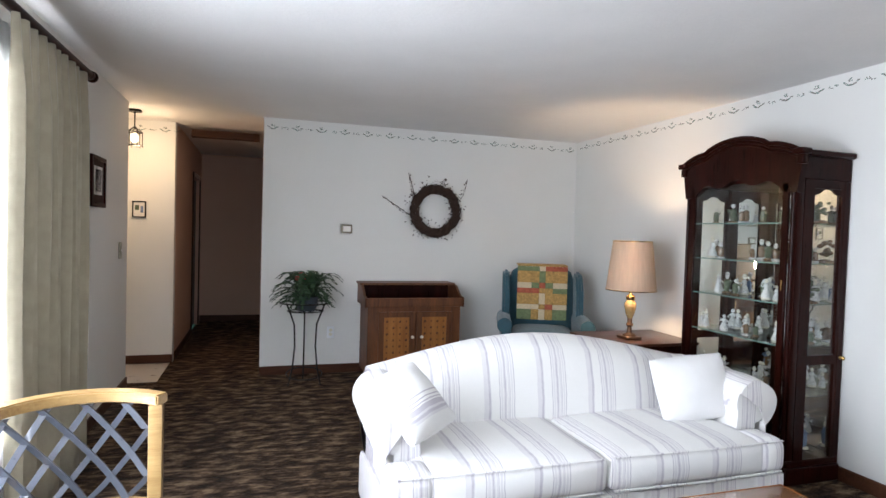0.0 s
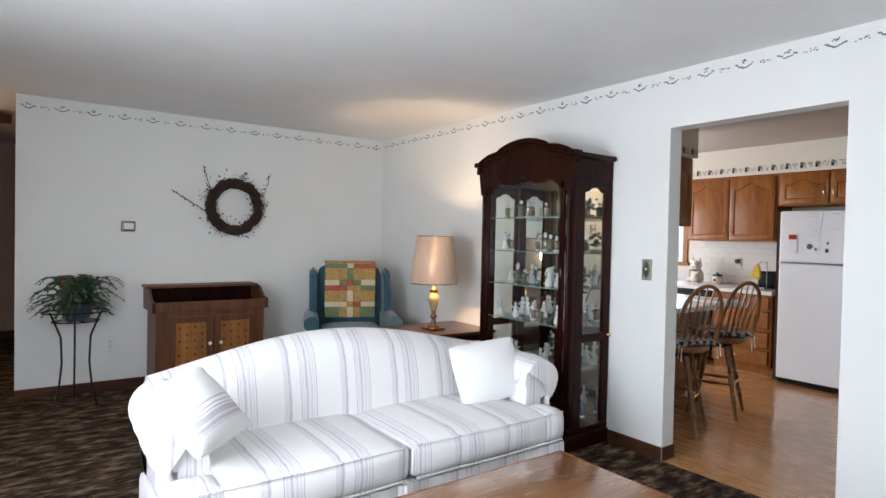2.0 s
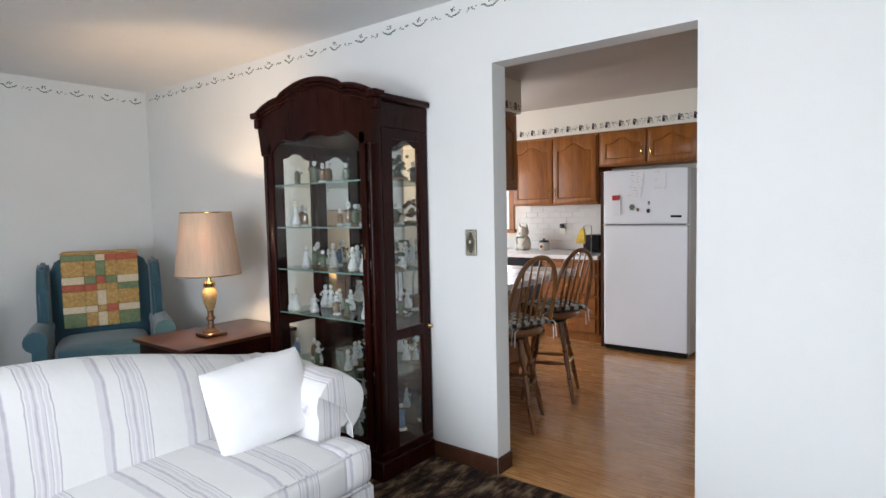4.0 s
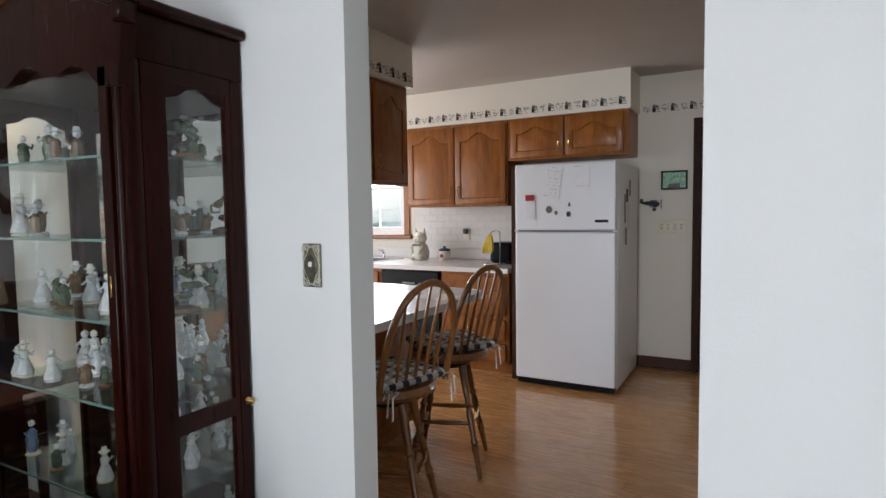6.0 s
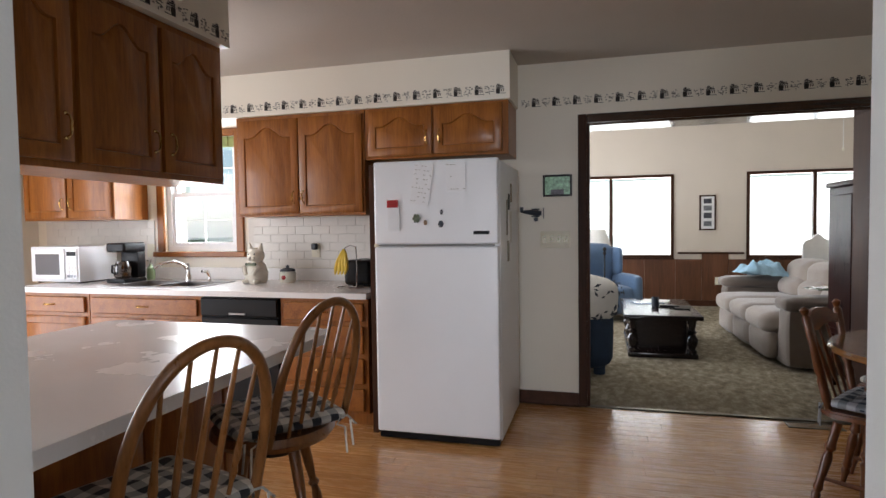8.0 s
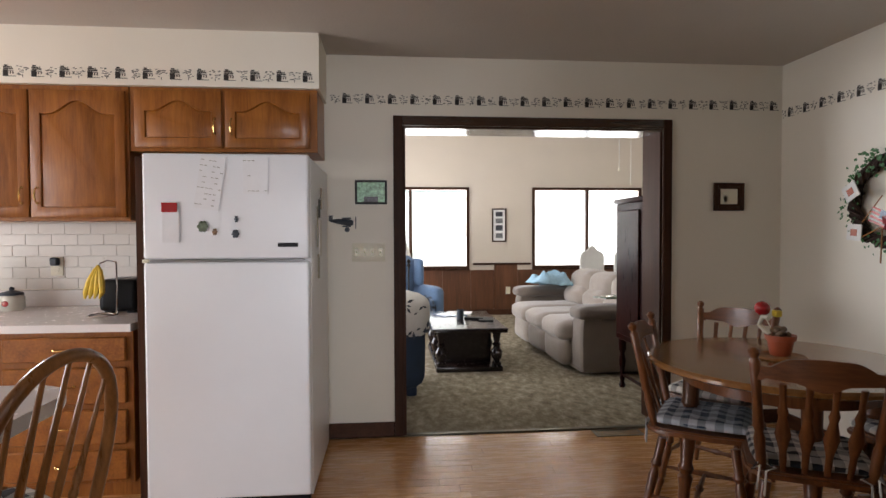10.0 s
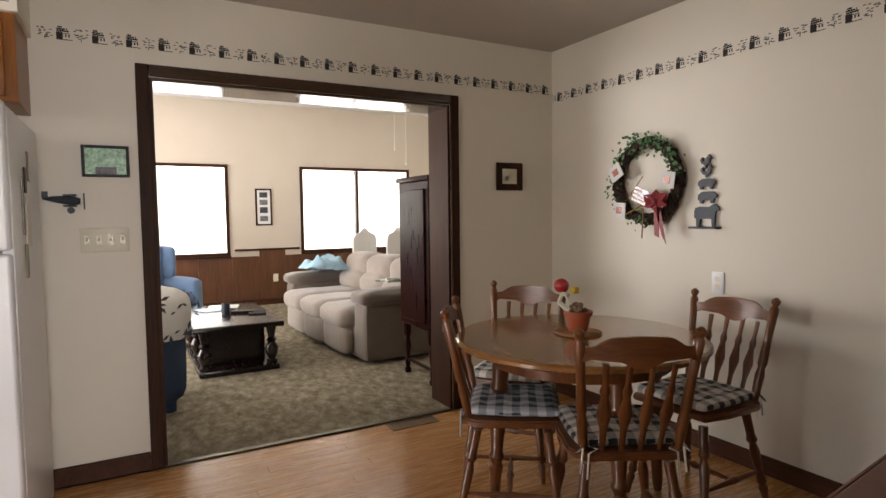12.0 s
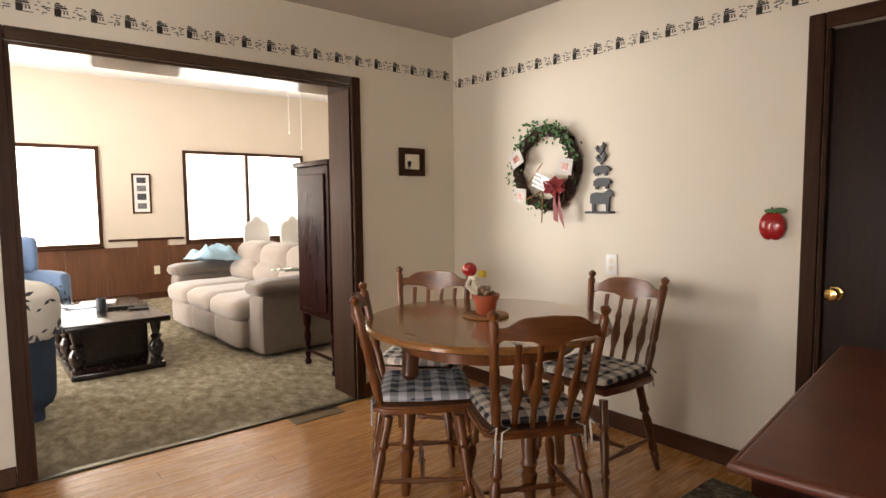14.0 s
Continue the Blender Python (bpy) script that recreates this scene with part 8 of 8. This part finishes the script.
for nm, lb, x, y, w, d, h, mt, rz in (("magazine", "blue glossy magazine on the coffee table", 11.30, 0.72, 0.22, 0.30, 0.006, "porcblue", 20), ("magazine", "white magazine on the coffee table", 11.42, 0.62, 0.22, 0.28, 0.008, "paper", -14),
                                      ("remote_control", "black remote control on the coffee table", 10.95, 0.52, 0.20, 0.06, 0.022, "black", 75), ("tablet", "black tablet computer on the coffee table", 10.90, 0.40, 0.15, 0.24, 0.012, "black", 80)):
    b = bmesh.new(); box(b, -w / 2, -d / 2, 0.0003, w / 2, d / 2, h, 0.002)
    solo(nm, b, M[mt], lb, nm.split("_")[0], pose(x, y, 0.427, 0, 0, rz))
mg = thing("mug", "dark blue mug on the coffee table", "mug", 10.98, 0.66, 0.427)
b = bmesh.new(); lathe(b, [(0.034, 0), (0.038, 0.01), (0.038, 0.10), (0.034, 0.10), (0.032, 0.02), (0.001, 0.015)], 16); part("cup", b, M["iris"], mg)
b = bmesh.new(); tube(b, [(0.036, 0, 0.08), (0.062, 0, 0.075), (0.062, 0, 0.035), (0.036, 0, 0.025)], 0.005, 6); part("handle", b, M["iris"], mg)

fs = thing("reclining_sofa", "beige three-seat reclining sofa with plump back cushions", "sofa", 11.25, -0.70, 0.006, 3)
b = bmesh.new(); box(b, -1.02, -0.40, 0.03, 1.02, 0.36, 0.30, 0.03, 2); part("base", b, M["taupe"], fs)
for i in range(3):
    x0 = -0.80 + i * 0.535
    b = bmesh.new(); soft(b, x0, -0.25, 0.27, x0 + 0.53, 0.47, 0.46, 0.07, 0.016, 9, 0.007, 30 + i); part("seat_cushion", b, M["beige"], fs)
    b = bmesh.new(); soft(b, x0 + 0.004, 0.34, 0.05, x0 + 0.526, 0.44, 0.29, 0.04, 0.015, 8, 0.004, 40 + i); part("footrest_panel", b, M["beige"], fs)
    b = bmesh.new(); soft(b, x0, -0.42, 0.42, x0 + 0.53, -0.12, 0.66, 0.10, 0.030, 9, 0.006, 50 + i); part("lumbar_cushion", b, M["beige"], fs)
    b = bmesh.new(); soft(b, x0, -0.50, 0.54, x0 + 0.53, -0.20, 0.84, 0.09, 0.022, 9, 0.004, 60 + i); part("back_cushion", b, M["beige"], fs)
for s in (-1, 1):
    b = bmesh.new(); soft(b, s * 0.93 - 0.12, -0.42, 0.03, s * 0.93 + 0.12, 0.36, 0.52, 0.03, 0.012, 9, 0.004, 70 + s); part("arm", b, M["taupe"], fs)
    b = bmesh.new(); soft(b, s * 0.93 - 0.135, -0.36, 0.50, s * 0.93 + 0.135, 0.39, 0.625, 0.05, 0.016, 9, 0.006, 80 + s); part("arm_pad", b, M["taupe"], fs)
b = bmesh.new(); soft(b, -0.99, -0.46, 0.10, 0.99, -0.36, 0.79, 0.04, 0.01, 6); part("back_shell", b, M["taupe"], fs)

fs.scale = (1.09, 1.14, 1.02)


def cloth(name, label, mat, m, w, d, seed, amp=0.03, cat="blanket"):
    b = bmesh.new()
    bmesh.ops.create_grid(b, x_segments=22, y_segments=18, size=0.5, matrix=Matrix.Diagonal((w, d, 1, 1)))
    for v in b.verts:
        k = noise.noise(Vector((v.co.x * 7 + seed, v.co.y * 7, 0))) + 0.5 * noise.noise(Vector((v.co.x * 17 + seed, v.co.y * 17, 3)))
        edge = max(abs(v.co.x) / (w / 2), abs(v.co.y) / (d / 2))
        v.co.z = amp * (1.0 + k) * (1 - 0.8 * edge ** 4) + 0.008
        v.co.x += 0.03 * noise.noise(Vector((v.co.y * 9, seed, 1)))
        v.co.y += 0.03 * noise.noise(Vector((v.co.x * 9, seed, 5)))
    bmesh.ops.solidify(b, geom=b.faces[:], thickness=0.006)
    return solo(name, b, mat, label, cat, m)


cloth("blanket", "crumpled light blue blanket lying on the sofa arm", M["lightblue"], pose(12.06, -0.62, 0.66, 6, 5, 10), 0.38, 0.56, 3, 0.12)
cloth("small_cloth", "pale green folded cloth on the sofa arm", M["porcgreen"], pose(10.30, -0.72, 0.692, 4, 0, 20), 0.16, 0.34, 8, 0.025, "cloth")

rc2 = thing("blue_recliner", "light blue upholstered recliner facing the room", "armchair", 12.75, 1.25, 0.006, -60)
b = bmesh.new(); soft(b, -0.30, -0.42, 0.10, 0.30, 0.30, 0.46, 0.06, 0.02); part("seat", b, M["recliner"], rc2)
b = bmesh.new(); soft(b, -0.34, 0.12, 0.40, 0.34, 0.36, 1.0, 0.09, 0.03); part("backrest", b, M["recliner"], rc2)
for s in (-1, 1):
    b = bmesh.new(); soft(b, s * 0.38 - 0.08, -0.40, 0.06, s * 0.38 + 0.08, 0.30, 0.60, 0.06, 0.015); part("arm", b, M["recliner"], rc2)
    b = bmesh.new(); soft(b, s * 0.35 - 0.05, 0.0, 0.58, s * 0.35 + 0.05, 0.30, 0.96, 0.05, 0.01); part("wing", b, M["recliner"], rc2)
lt = thing("side_table", "small dark side table in the corner by the window", "table", 13.55, 1.25, 0.006)
b = bmesh.new(); lathe(b, [(0.24, 0.56), (0.25, 0.57), (0.25, 0.59), (0.001, 0.59)], 24); part("tabletop", b, M["espresso"], lt)
b = bmesh.new(); lathe(b, [(0.18, 0), (0.17, 0.02), (0.03, 0.05), (0.025, 0.3), (0.035, 0.5), (0.06, 0.56)], 16); part("pedestal", b, M["espresso"], lt)
l2 = thing("table_lamp", "table lamp with white pleated shade by the window", "lamp", 13.55, 1.25, 0.597)
b = bmesh.new(); lathe(b, [(0.07, 0), (0.065, 0.02), (0.02, 0.04), (0.045, 0.10), (0.05, 0.17), (0.02, 0.25), (0.01, 0.36)], 18); part("base", b, M["brass"], l2)
b = bmesh.new(); lathe(b, [(0.185, 0.36), (0.11, 0.62)], 30); part("shade", b, M["shade_white"], l2)
sp = thing("slim_stand", "slim dark metal stand with ball finial", "stand", 11.75, 1.17, 0.006)
b = bmesh.new(); turned(b, (0, 0, 0), (0, 0, 1.02), [(0, 0.11), (0.015, 0.10), (0.03, 0.012), (0.4, 0.009), (0.5, 0.02), (0.52, 0.009), (0.9, 0.009), (0.93, 0.022), (0.95, 0.01), (0.97, 0.026), (1, 0.01)], 12); part("pole", b, M["iron"], sp)

nc = thing("navy_armchair", "navy blue armchair partly covered by a leaf-patterned throw", "armchair", 9.86, 1.68, 0.006, 25)
b = bmesh.new(); soft(b, -0.40, -0.40, 0.10, 0.40, 0.38, 0.46, 0.07, 0.02); part("seat", b, M["navy"], nc)
b = bmesh.new(); soft(b, -0.42, 0.16, 0.10, 0.42, 0.44, 0.90, 0.10, 0.03); part("backrest", b, M["navy"], nc)
for s in (-1, 1):
    b = bmesh.new(); soft(b, s * 0.38 - 0.10, -0.42, 0.08, s * 0.38 + 0.10, 0.36, 0.76 if s < 0 else 0.66, 0.08, 0.02); part("arm", b, M["navy"], nc)
    b = bmesh.new(); rod(b, (s * 0.34, -0.34, 0), (s * 0.34, -0.34, 0.10), 0.05, 0.05, 12); part("foot", b, M["navy"], nc)
tw = thing("leaf_throw", "white throw with dark leaf pattern draped over the navy armchair", "throw", 9.86, 1.68, 0.006, 25)
b = bmesh.new()
soft(b, -0.53, -0.45, 0.48, 0.0, 0.40, 0.84, 0.11, 0.03, 12, 0.012, 5)
part("cover", b, surf("throw_white", (0.66, 0.64, 0.60), 0.9, var=0.05, scale=15, relief=0.4), tw)
b = bmesh.new()
rr = random.Random(14)
for k in range(80):
    x, y, z = (-0.575 + rr.uniform(-0.004, 0.004), rr.uniform(-0.40, 0.36), rr.uniform(0.52, 0.80)) if k % 2 else (rr.uniform(-0.5, -0.05), -0.492, rr.uniform(0.52, 0.80))
    s1, a = rr.uniform(0.018, 0.035), rr.uniform(0, 3.14)
    u = Vector((0, math.cos(a), math.sin(a))) if k % 2 else Vector((math.cos(a), 0, math.sin(a)))
    w = (Vector((0, -math.sin(a), math.cos(a))) if k % 2 else Vector((-math.sin(a), 0, math.cos(a)))) * 0.38
    c = Vector((x, y, z))
    b.faces.new([b.verts.new(v) for v in (c - u * s1, c + w * s1, c + u * s1, c - w * s1)])
part("leaf_print", b, M["iris"], tw, smooth=False)["kind"] = "stuff"

ar = thing("tall_cabinet", "dark mahogany cabinet on turned legs beside the opening", "cabinet", 9.26, -1.10, 0.006)
b = bmesh.new(); box(b, 0, 0, 0.42, 0.52, 0.56, 1.56, 0.006); part("body", b, M["cherry"], ar)
b = bmesh.new(); box(b, -0.02, -0.02, 1.561, 0.54, 0.58, 1.60, 0.010, 2); part("top", b, M["cherry"], ar)
b = bmesh.new(); box(b, 0.05, 0.561, 0.47, 0.47, 0.575, 1.50, 0.006); part("door", b, M["cherry"], ar)
for x in (0.04, 0.48):
    for y in (0.04, 0.52):
        b = bmesh.new(); turned(b, (x, y, 0), (x, y, 0.419), [(0, 0.022), (0.05, 0.030), (0.12, 0.016), (0.2, 0.024), (0.28, 0.014), (0.55, 0.030), (0.7, 0.018), (0.78, 0.032), (1, 0.034)], 12); part("leg", b, M["cherry"], ar)
b = bmesh.new(); box(b, 0.03, 0.03, 0.10, 0.05, 0.53, 0.125, 0.004); box(b, 0.03, 0.51, 0.10, 0.49, 0.53, 0.125, 0.004); part("stretcher", b, M["cherry"], ar)
picture("framed_photos", "narrow dark frame with a column of four small photographs", pose(FX - 0.001, -0.372, 1.452, 0, 0, -90), 0.235, 0.54, 0.022, M["paper"], M["trimz"],
        art=[(-0.24, 0.26, 0.24, 0.40, grey2), (-0.24, 0.06, 0.24, 0.20, grey1), (-0.24, -0.16, 0.24, 0.0, grey2), (-0.24, -0.38, 0.24, -0.24, grey1)])
wall_plate("outlet", "ivory wall outlet in the wainscot", pose(FX - 0.016, -0.515, 0.40, 0, 0, -90), 0.075, 0.115, M["ivory"], "outlet")
for y in (-1.06, -1.19):
    pc = thing("pull_cord", "long white ceiling fan pull cord", "cord", 11.0, y, FH)
    b = bmesh.new(); rod(b, (0, 0, -1.10 if y < -1.1 else -0.95), (0, 0, 0), 0.004, seg=6); part("cord", b, M["paper"], pc)
    b = bmesh.new(); ball(b, (0, 0, -1.11 if y < -1.1 else -0.96), 0.012, 1, 1, 1.6, 1); part("pull", b, M["ivory"], pc)
for x, y in ((12.95, -1.58), (12.85, -2.05)):
    wk = thing("wicker_chair", "white painted chair with scalloped back behind the sofa", "chair", x, y, 0.006, -80)
    b = bmesh.new()
    slab(b, [(-0.19, 0.45), (0.19, 0.45), (0.19, 0.98), (0.15, 1.04), (0.08, 1.06), (0.04, 1.11), (0, 1.13), (-0.04, 1.11), (-0.08, 1.06), (-0.15, 1.04), (-0.19, 0.98)], 0.03, Matrix.Translation((0, 0.20, 0)))
    part("backrest", b, M["paper"], wk)
    b = bmesh.new(); box(b, -0.21, -0.22, 0.42, 0.21, 0.22, 0.46, 0.01, 2); part("seat", b, M["paper"], wk)
    for sx in (-1, 1):
        for sy in (-1, 1):
            b = bmesh.new(); rod(b, (sx * 0.18, sy * 0.18, 0), (sx * 0.17, sy * 0.17, 0.42), 0.014); part("leg", b, M["paper"], wk)

# ---------- pieces: backsplash tiles and floor strips ----------
def piece(name, me, x, y, z, parent):
    ob = new(name, me)
    ob.location = (x, y, z)
    ob.parent = parent
    return ob


TW_, TH_ = 0.152, 0.0674
bm = bmesh.new(); box(bm, -0.0035, -TW_ / 2 + 0.0010, -TH_ / 2 + 0.0018, 0.0, TW_ / 2 - 0.0010, TH_ / 2 - 0.0018, 0.0012)
tme = mesh_of("tile", bm, M["splash"])
bm = bmesh.new(); box(bm, -0.0035, -TW_ / 4 + 0.0010, -TH_ / 2 + 0.0018, 0.0, TW_ / 4 - 0.0010, TH_ / 2 - 0.0018, 0.0012)
tmh = mesh_of("tile", bm, M["splash"])
for y0, y1 in ((2.70, 4.05), (4.99, 6.2)):
    n = int((y1 - y0) / TW_)
    for j in range(6):
        for i in range(n):
            piece("tile", tme, -0.0045, y0 + (i + 0.5 + 0.5 * (j % 2)) * TW_, 0.99 + (j + 0.5) * TH_, bs)
        piece("tile", tmh, -0.0045, y0 + TW_ * (n + 0.25) if j % 2 == 0 else y0 + TW_ * 0.25, 0.99 + (j + 0.5) * TH_, bs)
fk = bpy.data.objects["floor_kitchen"]
PW = 0.083
rr = random.Random(21)
lens = (0.55, 0.8, 1.05, 1.3, 1.55)
pm = {}
for L in lens:
    bm = bmesh.new(); box(bm, -PW / 2 + 0.0003, -L / 2 + 0.0003, -0.008, PW / 2 - 0.0003, L / 2 - 0.0003, 0.0, 0.0005)
    pm[L] = mesh_of("floor_strip", bm, M["plank"])
x = WX2 - 0.115 + PW / 2
cnt = 0
while x < EX - 0.01:
    y = SY - rr.uniform(0.0, 0.9)
    while y < 5.2:
        L = rr.choice(lens[1:]) if y < 3.2 else 1.55
        if y <= SY:
            L = round(rr.choice((0.4, 0.6, 0.8, 1.0, 1.2)) + 0.0, 2)
            y = SY - 0.01
            if L not in pm:
                bm = bmesh.new(); box(bm, -PW / 2 + 0.0003, -L / 2 + 0.0003, -0.008, PW / 2 - 0.0003, L / 2 - 0.0003, 0.0, 0.0005)
                pm[L] = mesh_of("floor_strip", bm, M["plank"])
        piece("floor_strip", pm[L], x, y + L / 2, 0.0, fk)
        cnt += 1
        y += L
    x += PW
